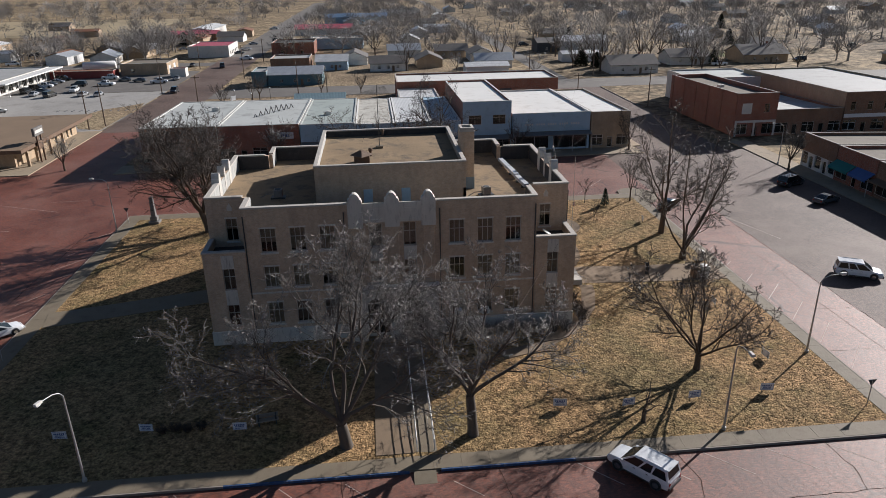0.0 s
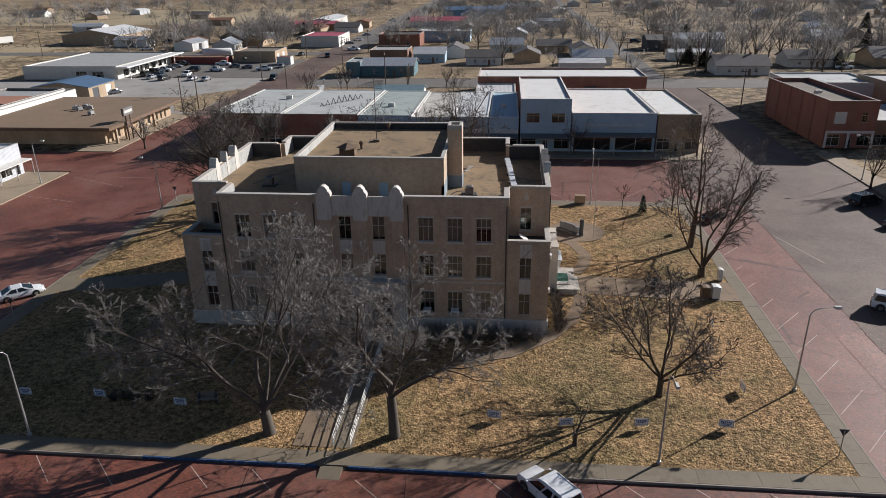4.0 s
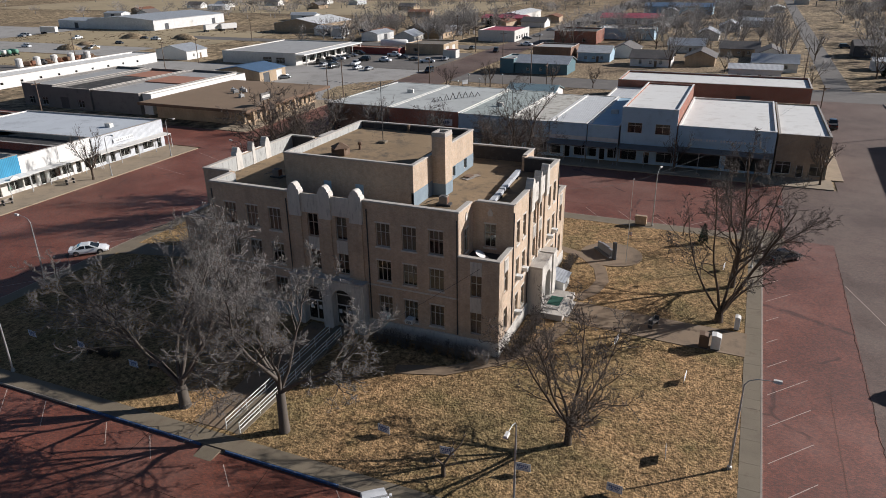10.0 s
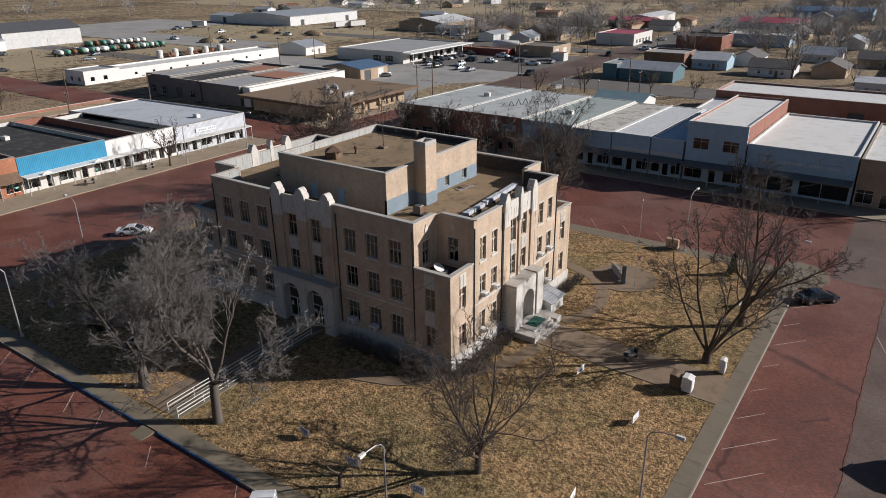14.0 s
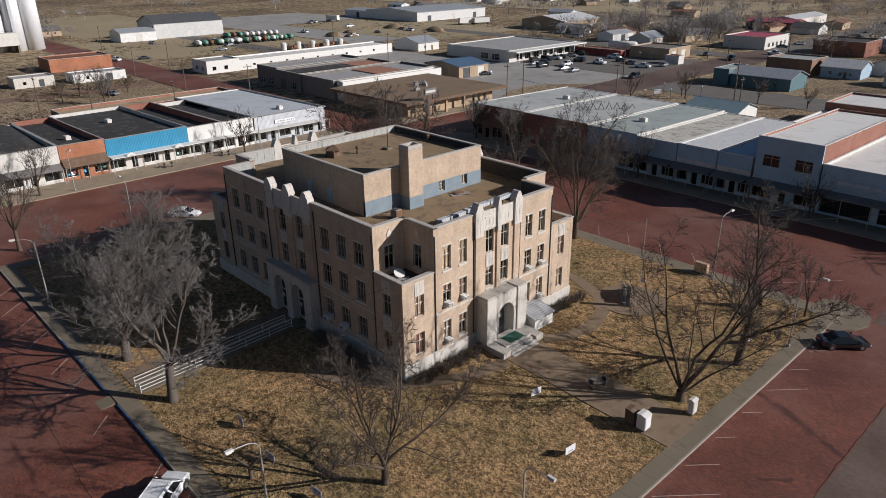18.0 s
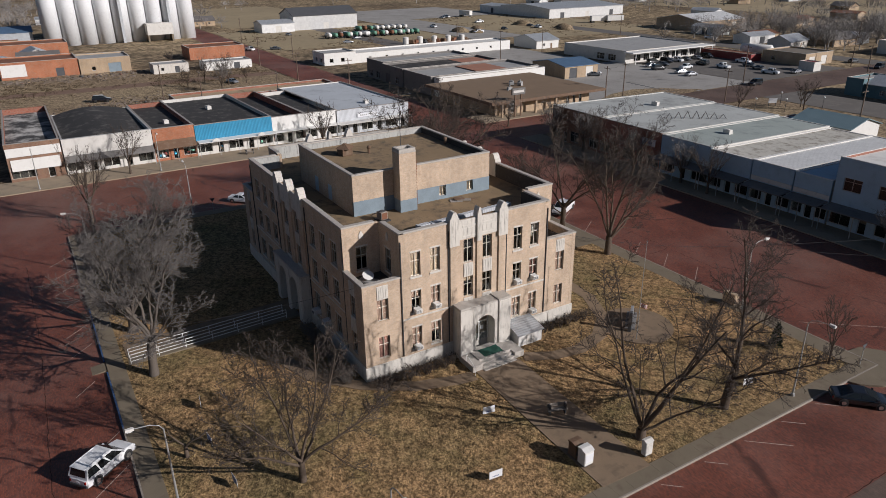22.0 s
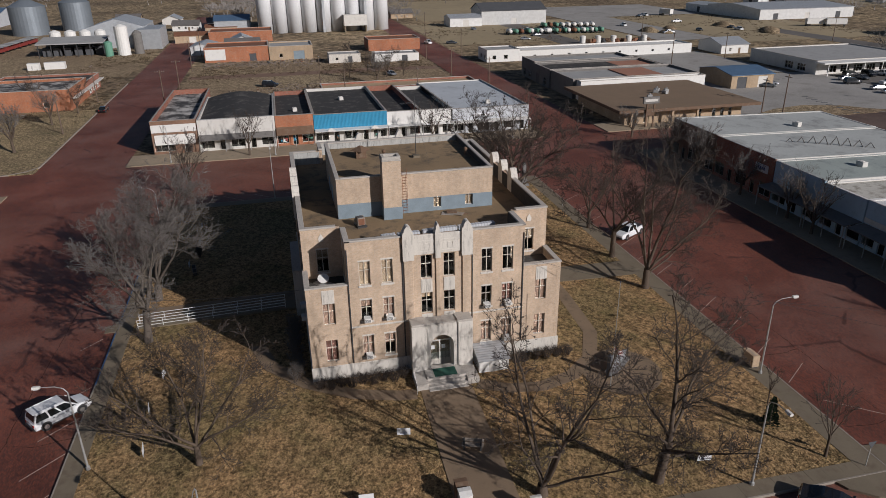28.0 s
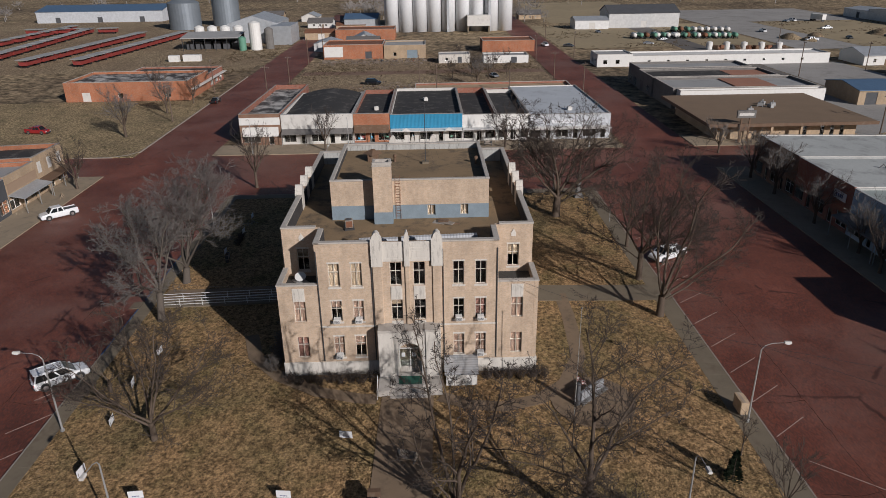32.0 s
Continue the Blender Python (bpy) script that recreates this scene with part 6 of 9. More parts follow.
shop("long_store", "long painted store with white roof and two dark shop windows", 35.8, 138.5, 0, 16.2, 34, 7.6, PALEBLUE, OFFWHITE, WHITEROOF, 2, para=0.35, edge=WHITEPAINT, sign=(PALEBLUE, 0, 12.5, 4.9, 0.9, OFFWHITE), wide=True, canopy=(2.6, 3.7, DUSTGREY, 0.3))
shop("brick_corner_shop", "brown brick corner shop with white roof", 48.3, 138.5, 0, 8.2, 34, 7.4, TANBRICK, TANBRICK, WHITEROOF, 3, para=0.3)
zz = thing("roof_trusses", "row of bare zigzag steel trusses over a grey roof", "truss", -22.5, 153.0, 5.9, 60)
for i in range(8):
    part("truss", stored("truss", lambda: Shape().tube([(-0.9, 0, 0), (0, 0, 1.5), (0.9, 0, 0)], [0.11, 0.11, 0.11], 4).mesh("truss", DUSTGREY)), DUSTGREY, zz, at=pose(1.8 * i - 5, 0, 0) @ Matrix.Diagonal((1, 1, 0.55 + 0.65 * math.sin(math.pi * (i + 0.8) / 8.6), 1)))
block("long_garage", "long brown brick garage with white roof", "garage", 6.5, 53, 199.5, 216.5, 5.9, REDBRICK, WHITEROOF, 0.4, [(0, [(-15, 0.8, 2, 1.4), (-5, 0.8, 2, 1.4), (8, 0.1, 3.4, 3.2, DARKGREY)])])
block("rear_store", "low store with ribbed pale roof behind the row", "store", 6.5, 17, 176, 198, 4.2, OFFWHITE, WHITEMETAL, 0.2)
house("blue_roof_hut", "white hut with blue-grey gable roof behind the row", "hut", -14.5, 187, 0, 13, 11, 3.0, WHITEPAINT, PALETEAL, 1.6, 0.4, 3)
block("orange_annex", "small orange annex behind the row", "annex", -24, -21.2, 183, 192, 2.8, ORANGEBRICK, BLUEMETAL, 0.1)

bcb = shop("brick_corner_block", "two-storey dark red brick corner block", 82.35, 143.2, 0, 9.3, 35, 9.3, REDBRICK, REDBRICK, TANROOF, 3, upper=2, para=0.9, band=(OFFWHITE, 3.0, 3.5))
shop("low_infill_shop", "low brown shop with white framed windows", 94.8, 143.4, 0, 15.4, 25, 5.5, BROWNBRICK, BROWNBRICK, ROWROOF, 5, para=0.5)
shop("brown_brick_block", "two-storey brown brick block with arched cornice", 114.5, 143.4, 0, 23.5, 45, 8.8, BROWNBRICK, TANBRICK, GREYROOF, 7, upper=6, para=0.4, band=(SIGNWHITE, 3.3, 4.1))
for i in range(6):
    part("side_pilaster", Shape().box(-4.78, -4.647, 0.3 + 6.6 * i, 1.1 + 6.6 * i, 0, 9.15 - 0.12 * i), REDBRICK, bcb, "brick pilaster", pose(0, 0, 0))
for u in (-4.4, -0.2, 4.4):
    part("pilaster", Shape().box(u - 0.22, u + 0.22, -0.1, 0.0, 0, 3.0), OFFWHITE, bcb, "white painted pilaster")
part("boarding", Shape().box(-3.4, -1.2, -0.04, 0.0, 4.9, 7.2, 0.01), OFFWHITE, bcb, "pale boards over an upper window")
block("rear_white_block", "low building with white roof behind the brick block", "building", 84, 104, 179, 196, 7.5, OFFWHITE, ROWROOF, 0.3)
shop("pale_window_shop", "dark brick shop with pale glazed shopfront", 79, 114.8, -90, 9.8, 22, 6.0, BROWNBRICK, BROWNBRICK, TANROOF, 5, para=0.5, lower=OFFWHITE)
rts = shop("red_teal_shop", "red brick shop with teal and blue cloth awnings", 79, 104.7, -90, 10.0, 22, 5.9, REDBRICK, REDBRICK, TANROOF, 3, para=0.5)
for a, b, m, lb in ((-4.9, 0.1, TEALCLOTH, "teal cloth awning"), (0.4, 4.8, STRIPEBLUE, "blue cloth awning")):
    part("awning", Shape().extrude([(-1.5, 2.5), (0, 3.5), (0, 3.62), (-1.5, 2.62), (-1.56, 2.25), (-1.5, 2.25)], 0, a, b), m, rts, lb)
shop("dark_front_shop", "dark brick shop on the shaded street side", 79, 94.0, -90, 11.0, 22, 5.8, BROWNBRICK, REDBRICK, GREYROOF, 3, para=0.5, canopy=(1.6, 3.0, CANOPY, 0.4))
shop("brown_front_shop", "brown brick shop on the shaded street side", 79, 81.0, -90, 14.5, 22, 6.4, BROWNBRICK, REDBRICK, GREYROOF, 3, para=0.5)
shop("buff_front_shop", "buff brick shop on the shaded street side", 79, 65.5, -90, 16.0, 22, 6.0, TANBRICK, REDBRICK, GREYROOF, 5, para=0.5)

# the bank with its deep brown roof
bank = block("bank", "single-storey tan brick bank with broad brown gravel roof", "bank", -98, -71, 141, 172, 3.7, TANBRICK, BROWNROOF, 0, [(90, [(-10, 0.4, 1.2, 2.6), (4, 0.4, 1.2, 2.6), (8, 0.4, 0.9, 2.6), (10.2, 0.4, 0.9, 2.6), (12.4, 0.4, 0.9, 2.6)])], overhang=3.0)
part("fascia", pierced(Shape(), -18.5, 18.5, 3.55, 4.25, [], 0.1), CANOPY, bank, "dark shingled fascia", face(90, 16.55))
part("fascia", pierced(Shape(), -16.5, 16.5, 3.55, 4.25, [], 0.1), CANOPY, bank, "dark shingled fascia", face(0, 18.55))
for u in (-15, -11, -4.5, 2):
    part("column", Shape().box(15.6, 16.1, u - 0.25, u + 0.25, 0, 3.6), TANBRICK, bank)
sg = thing("bank_sign", "tall roadside sign on two posts before the bank", "sign", -67.6, 145.5, -0.44, 90)
for u in (-0.9, 0.9):
    part("post", Shape().box(u - 0.15, u + 0.15, -0.15, 0.15, 0, 6.2), CANOPY, sg)
part("board", Shape().box(-2.0, 2.0, -0.25, 0.25, 5.4, 7.0, 0.04), DUSTGREY, sg)
part("lettering", Shape().box(-1.6, 1.6, -0.265, -0.251, 5.9, 6.5), OFFWHITE, sg)
part("board", Shape().box(-0.75, 0.75, -0.12, 0.12, 2.6, 4.2, 0.03), CANOPY, sg)
for i, (x, y) in enumerate(((-86, 160), (-84.2, 158.6), (-87.6, 158.2), (-85.6, 156.8), (-80, 152))):
    single("roof_unit", Shape().box(-0.6, 0.6, -0.45, 0.45, 0.15, 0.85, 0.04).box(-0.7, -0.5, -0.5, 0.5, 0, 0.15).box(0.5, 0.7, -0.5, 0.5, 0, 0.15).tube([(0, 0, 0.8), (0, 0, 1.25)], [0.16, 0.16], 8), GREYROOF, "grey roof air-handling unit", "air conditioner", pose(x, y, 3.54, 0, 0, 20 * i), "roof units")
block("charcoal_shop", "dusty grey shop with grey roof", "shop", -147, -135, 142, 176, 6.0, DUSTGREY, GREYROOF, 0.6, [(0, [(-3, 0.6, 2.2, 2), (2, 0.6, 2.2, 2)])])
block("black_front_shop", "dark grey fronted workshop with striped roof", "shop", -134.8, -121, 141.6, 178, 5.6, DUSTGREY, BLACKROOF, 0.6, [(0, [(-3, 0.1, 3, 3, DARKMETAL), (3, 0.6, 2.2, 2)])])
block("orange_wall_shop", "workshop with pale roof and orange brick rear", "shop", -120.8, -104.4, 142, 181, 5.4, DUSTGREY, GREYROOF, 0.6)
for x0, x1, y in ((-134.4, -121.4, 166), (-120.4, -104.8, 160)):
    single("roof_patch", Shape().box(x0 + 0.35, x1 - 0.35, y, y + 11, 4.0, 4.42, 0.02), ORANGEROOF, "faded orange sheeting on the workshop roof", "roofing", group="orange roof sheets")
block("white_parapet_shop", "low building with a long white parapet", "shop", -104.2, -101.3, 143, 181, 5.2, WHITEPAINT, GREYROOF, 0.4)
house("blue_roof_garage", "tan garage with blue metal roof and white doors", "garage", -104.5, 199, 90, 14, 17, 3.8, TANBRICK, BLUEMETAL, 1.3, 0.3, big=2)
block("long_white_block", "long low white building with a flat roof", "building", -190, -178, 152, 224, 3.6, WHITEPAINT, WHITEROOF, 0.4, [(90, [(-30 + 7 * i, 1.2, 1.0, 0.8) for i in range(9)])])
block("white_office", "small white office with flat roof", "office", -189, -177.5, 139, 151.8, 4.4, WHITEPAINT, GREYROOF, 0.3, [(90, [(-3.5, 1, 1.4, 1.4), (1, 1, 1.4, 1.4)]), (0, [(-2, 1, 1.6, 1.4), (2.5, 1, 1.6, 1.4)])])
block("roadside_store", "roadside store with white canopy front", "store", -152, -118, 232, 274, 4.4, OFFWHITE, GREYROOF, 0.3, [(90, [(-15 + 5 * i, 0.5, 3.4, 2.2) for i in range(7)]), (0, [(10, 0.5, 4, 2.2), (4, 0.5, 4, 2.2)])])
single("store_canopy", Shape().box(-118, -113.5, 231, 275, 3.2, 3.6, 0.05), WHITEPAINT, "white flat canopy along the store front", "canopy")
for i in range(7):
    single("canopy_post", Shape().box(-0.1, 0.1, -0.1, 0.1, 0, 3.82), WHITEPAINT, "white steel canopy post", "post", pose(-113.9, 233 + 6.8 * i, -0.62), "canopy posts")
block("red_wash_bay", "long low dull red open bay beside the car park", "shed", -117.5, -95, 272, 278, 2.6, REDPAINT, RUST, 0.1)
house("white_cottage", "white cottage with grey gable roof", "house", -170, 238, 90, 12, 16, 3.4, WHITEPAINT, GREYMETAL, 2.0, 0.4)
house("white_warehouse", "large white metal warehouse with low gable roof", "warehouse", -283, 362, 90, 62, 52, 5.6, WHITEMETAL, GREYMETAL, 1.8, 0.3, big=3)
house("tan_metal_barn", "tan metal building with pale roof", "barn", -178, 361, 90, 34, 30, 4.6, TANBRICK, WHITEMETAL, 2.6, 0.3, big=2)
house("side_warehouse", "white annex beside the warehouse", "warehouse", -345, 331, 0, 30, 20, 4.5, WHITEMETAL, GREYMETAL, 1.0, 0.3, big=1)
block("pink_store", "brick store with pinkish flat roof", "store", -82, -64, 331, 355, 5.0, OFFWHITE, PINKROOF, 0.3, [(90, [(-8 + 4 * i, 0.8, 2, 1.6) for i in range(5)])])
block("brick_workshop", "tan workshop by the crossroads", "workshop", -94, -77, 277, 293, 4.2, TANBRICK, TANROOF, 0.4, [(90, [(-4, 0.1, 3.4, 3.0, OFFWHITE), (3, 0.1, 3.4, 3.0, OFFWHITE)]), (0, [(-4, 1.0, 1.6, 1.4)])])
block("red_kiosk", "small red roofed kiosk by the workshop", "kiosk", -74, -68.5, 269, 273, 3.0, OFFWHITE, REDPAINT, 0.1)
tk = thing("storage_tank", "white horizontal storage tank on cradles", "tank", -106, 290, -0.66, 15)
part("shell", Shape().tube([(-6, 0, 2.4), (-5.6, 0, 2.4), (5.6, 0, 2.4), (6, 0, 2.4)], [1.2, 1.7, 1.7, 1.2], 16), WHITEPAINT, tk, smooth=True)
for u in (-3.5, 3.5):
    part("cradle", Shape().box(u - 0.3, u + 0.3, -1.2, 1.2, 0, 1.2), CONCRETE, tk)
house("teal_house", "teal painted building with grey roof", "house", -26, 240, 0, 18, 12, 3.6, TEALWALL, GREYMETAL, 1.8, 0.5, 3)
block("teal_store", "teal stucco front of a roadside building", "store", -40, -35.2, 239, 252, 4.8, TEALWALL, GREYROOF, 0.4)
block("red_brick_depot", "red brick depot with flat roof", "depot", -45, -26, 331, 350, 5.6, REDBRICK, BLACKROOF, 0.5, [(0, [(-5, 1, 1.2, 1.6), (4, 1, 1.2, 1.6)])])
house("white_gable_house", "white house with pale metal roof", "house", -15.5, 275, 0, 12, 10, 3.4, PALEBLUE, WHITEMETAL, 2.0, 0.4, 3)
block("brown_store", "brown brick store with flat roof", "store", -38, -23.5, 272, 286, 5.2, BROWNBRICK, GREYROOF, 0.4)
block("blue_white_store", "long pale blue store with white roof", "store", -30, -4, 355, 370, 5.0, PALEBLUE, WHITEROOF, 0.3)
house("pink_roof_store", "long low store with pink metal roof", "store", -28, 438, 0, 34, 16, 3.6, OFFWHITE, PINKROOF, 2.0, 0.5, 4)
house("blue_roof_store", "blue roofed store far up the street", "store", -10, 520, 0, 44, 20, 5, PALEBLUE, BLUEMETAL, 2, 0.4, 4)
house("red_roof_row", "low building with dull red roof up the street", "store", -100, 420, 0, 26, 14, 3.6, BROWNBRICK, PINKROOF, 1.4, 0.4, 3)
house("pale_sheds", "pale shed row up the street", "shed", -92, 455, 90, 44, 14, 4.6, OFFWHITE, WHITEMETAL, 1.2, 0.3, 4)
house("grey_barn", "pale grey barn with curved ends", "barn", 95, 315, 0, 22, 12, 4.6, GREYMETAL, GREYMETAL, 2.0, 0.3, big=1)
house("dark_shed", "dark weathered timber shed", "shed", 78, 316, 0, 8.5, 12, 4.2, DARKGREY, SHINGLE, 1.6, 0.3, 1)
house("white_mobile_home", "white single-wide mobile home", "house", 84, 281, 0, 16, 7, 3.0, WHITEPAINT, WHITEMETAL, 0.9, 0.3, 3)
house("shingled_house", "house with grey shingled gable roof", "house", 92, 243, 0, 17, 13, 3.2, OFFWHITE, SHINGLE, 2.6, 0.6, 3, chimney=True)
house("low_dark_house", "low house with dark shingled roof", "house", 121, 262, 0, 16, 12, 3.0, OFFWHITE, SHINGLE, 2.4, 0.6, 3)
house("dark_roof_house", "broad house with dark shingled roof", "house", 151, 262, 0, 18, 15, 3.2, TANBRICK, SHINGLE, 3.0, 0.6, 3, chimney=True)
house("long_white_store", "white store with pale roof beyond the garage", "store", 40, 246, 0, 15, 9, 3.6, WHITEPAINT, WHITEMETAL, 1.0, 0.4, 4)

# west: works, elevator and yards
block("orange_depot", "orange brick depot with white painted end", "depot", -227, -210, 36, 60, 5.6, ORANGEBRICK, RUST, 0.4, [(90, [(-7, 1, 1.6, 1.6), (6, 0.1, 2.6, 2.8, DARKGREY)])])
block("tan_depot", "tan brick depot with a wide blue door", "depot", -225, -209.5, 60.3, 77, 5.2, TANBRICK, GREYROOF, 0.4, [(90, [(-4, 1, 1.2, 1.4), (3, 0.1, 4.2, 3.2, BLUEBAND)])])
single("white_wall_sign", Shape().box(0, 0.1, 0, 7.5, 0, 4.0), WHITEPAINT, "white painted panel on the brick depot", "sign", pose(-209.98, 36.3, 0.2))
block("white_ruin", "low white-walled shed beyond the yard", "shed", -200, -191.5, 99, 116, 2.9, WHITEPAINT, GREYROOF, 0.3, [(90, [(-4, 1, 1, 1), (3, 0.1, 2.2, 2.2, DARKGREY)])])
block("rear_orange_depot", "orange brick shed behind the depot", "shed", -293, -276, 33, 62, 5.0, ORANGEBRICK, RUST, 0.3)
block("pink_brick_store", "low pinkish brick store with rusty roof", "store", -238, -224, 101, 123, 4.6, ORANGEBRICK, RUST, 0.3)
block("pale_hut", "pale stucco hut with flat roof in the yard", "hut", -202, -194, 82, 94, 3.2, LIME, GREYROOF, 0.2, [(90, [(-3, 1, 1, 1), (2, 0.1, 1.6, 2.2, DARKGREY)])])
block("red_brick_garage", "long low red brick garage with dark felt roof", "garage", -150, -129.5, -29, 7.3, 5.6, ORANGEBRICK, PATCHROOF, 0.7, [(90, [(-12, 0.1, 2.4, 2.6, OFFWHITE), (-2, 1, 1.4, 1.4), (12, 1, 1.4, 1.4)])])
block("garage_storefront", "stepped brick storefront with pale shop windows", "shop", -167, -150.2, -20, 7.2, 4.4, REDBRICK, BLACKROOF, 0.6, [(180, [(-5, 0.4, 3.4, 2.2), (0, 0.4, 3.4, 2.2), (5, 0.4, 3.4, 2.2)])])
single("garage_awning", Shape().box(-166, -131, 7.45, 8.8, 2.2, 2.4, 0.03), OFFWHITE, "pale flat awning along the brick garage", "awning")
tan = shop("tan_corner_shop", "two-storey tan brick corner shop with boarded upper windows", -46.4, 8.0, 180, 10.4, 22, 6.9, TANBRICK, ORANGEBRICK, BLACKROOF, 3, upper=3, para=0.8, canopy=(2.2, 2.7, CANOPY, 0.2))
for u in (-3.47, 0, 3.47):
    part("boarding", Shape().box(u - 0.62, u + 0.62, -0.03, 0.0, 3.75, 5.75, 0.01), OFFWHITE, tan, "pale boards over the upper window")
shop("pale_awning_shop", "tan brick shop with a broad pale awning", -36.4, 8.2, 180, 9.4, 22, 6.3, TANBRICK, ORANGEBRICK, GREYROOF, 3, para=0.7, canopy=(2.6, 3.0, GREYMETAL, 0.5), band=(BLIND, 3.4, 4.9))
shop("dark_tile_shop", "shop with dark tiled front on the south side", -27.2, 8.2, 180, 8.8, 22, 6.0, DARKGREY, ORANGEBRICK, BLACKROOF, 3, para=0.7)
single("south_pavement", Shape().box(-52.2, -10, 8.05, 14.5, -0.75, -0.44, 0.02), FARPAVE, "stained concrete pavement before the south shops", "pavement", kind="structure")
ba = thing("barricade", "small yellow wooden barricade on the pavement", "barricade", -39.3, 12.8, -0.44, 20)
part("rail", Shape().box(-0.6, 0.6, -0.03, 0.03, 0.75, 0.95, 0.01), TANBRICK, ba)
for u in (-0.5, 0.5):
    part("leg", Shape().tube([(u, -0.3, 0), (u, 0, 0.78)], [0.03, 0.03], 4), TANBRICK, ba)
    part("leg", Shape().tube([(u, 0.3, 0), (u, 0, 0.78)], [0.03, 0.03], 4), TANBRICK, ba)
ZINC = surf("dull_zinc", (0.22, 0.25, 0.28), 0.5, 0.16, 0.3, 6, 0.1, metal=0.4)
el = thing("grain_elevator", "row of tall pale steel grain silos", "grain elevator", -312, 89, -0.66)
silo = Shape().tube([(0, 0, 0), (0, 0, 34.4), (0, 0, 36)], [3.75, 3.75, 0.5], 28).mesh("silo", STEEL, True)
for i in range(9):
    part("silo", silo, STEEL, el, at=pose(0, -30 + 7.6 * i, 0))
    part("silo", silo, STEEL, el, at=pose(-9, -30 + 7.6 * i, 0))
part("loading_house", Shape().box(3.5, 10, 10, 22, 3.2, 8.5, 0.05), OFFWHITE, el, "pale truck loading house")
for u in (10.5, 21.5):
    part("loading_pier", Shape().box(4, 9.5, u - 0.4, u + 0.4, 0, 3.2), CONCRETE, el)
for u in (0, 22):
    part("leg_tower", Shape().box(4.2, 5.4, u - 0.6, u + 0.6, 0, 38), GREYMETAL, el)
house("blue_seed_shed", "blue-roofed seed shed beside the silos", "shed", -318, 42, 90, 18, 22, 6.5, GREYMETAL, BLUEMETAL, 2.0, 0.4, big=1)
ml = thing("feed_mill", "grey feed mill with white tanks", "mill", -250, -16, -0.66)
part("canopy_roof", Shape().extrude([(-9.5, 6.6), (4.5, 5.2), (4.5, 5.6), (-9.5, 7.0)], 1, -16.5, 9.5), GREYROOF, ml, "pale sloping canopy roof")
part("back_wall", Shape().box(-9, -8.6, -16, 9, 0, 6.6), DUSTGREY, ml)
for i in range(6):
    part("post", Shape().box(3.6, 3.9, -16 + 4.95 * i, -15.7 + 4.95 * i, 0, 5.25), DARKMETAL, ml)
    part("bin", Shape().box(-4.5, -0.5, -15.6 + 4.1 * i, -12.6 + 4.1 * i, 0, 3.4, 0.1), DARKGREY, ml, "dark storage bin under the canopy")
part("dark_silo", Shape().tube([(0, 0, 0), (0, 0, 8.5), (0, 0, 9.6)], [1.9, 1.9, 0.4], 14), DUSTGREY, ml, at=pose(1, 22.5, 0))
for i in range(4):
    part("tank", stored("mtank", lambda: Shape().tube([(0, 0, 0), (0, 0, 8.5), (0, 0, 9.3)], [2.3, 2.3, 0.6], 16).mesh("tank", WHITEPAINT)), WHITEPAINT, ml, at=pose(-14, -13 + 6 * i, 0))
part("tall_tank", Shape().tube([(0, 0, 0), (0, 0, 11.6), (0, 0, 12.4)], [2.6, 2.6, 0.6], 18), WHITEPAINT, ml, at=pose(4, 17, 0))
part("green_tank", Shape().tube([(0, 0, 0), (0, 0, 5.6), (0, 0, 6.1)], [1.6, 1.6, 0.4], 14), GREENPAINT, ml, at=pose(6, 11.5, 0))
part("annex", Shape().box(-34, -12, 20, 30, 0, 8.5, 0.1), GREYMETAL, ml)
part("annex", Shape().extrude([(-2, 0), (22, 0), (22, 9), (10, 12.5), (-2, 9)], 0, -52, -22), GREYMETAL, ml)
bn = thing("steel_bin", "huge dull steel grain bin with domed cap", "grain bin", -350, -63, -0.66)
part("shell", Shape().tube([(0, 0, 0), (0, 0, 14.5), (0, 0, 18.2), (0, 0, 19)], [9, 9, 1.5, 0.6], 32), ZINC, bn)
b2 = thing("steel_bin", "dull steel grain bin with domed cap behind the larger one", "grain bin", -369, -44, -0.66)
part("shell", Shape().tube([(0, 0, 0), (0, 0, 15), (0, 0, 18.2), (0, 0, 19)], [8, 8, 1.5, 0.6], 32), ZINC, b2)
house("grey_storehouse", "long grey storehouse with pale roof", "storehouse", -404, -136, 90, 82, 34, 7, PALEGREY, BLUEMETAL, 3, 0.4, big=3)
house("dark_roof_barn", "white barn with dark roof", "barn", -312, 195, 90, 38, 22, 7.5, WHITEMETAL, DARKGREY, 3.6, 0.4, big=1)
house("white_lean_to", "white lean-to by the barn", "shed", -308, 166, 90, 18, 14, 4.5, WHITEMETAL, GREYMETAL, 1.6, 0.3, big=1)
for x, y, w in ((-212, -24.5, 4), (-213, -17.5, 7), (-120, 60, 2.5)):
    single("container", Shape().box(-1.2, 1.2, -w / 2, w / 2, 0, 2.5, 0.04), WHITEPAINT, "white storage container in the yard", "container", pose(x, y, -0.66), "containers")


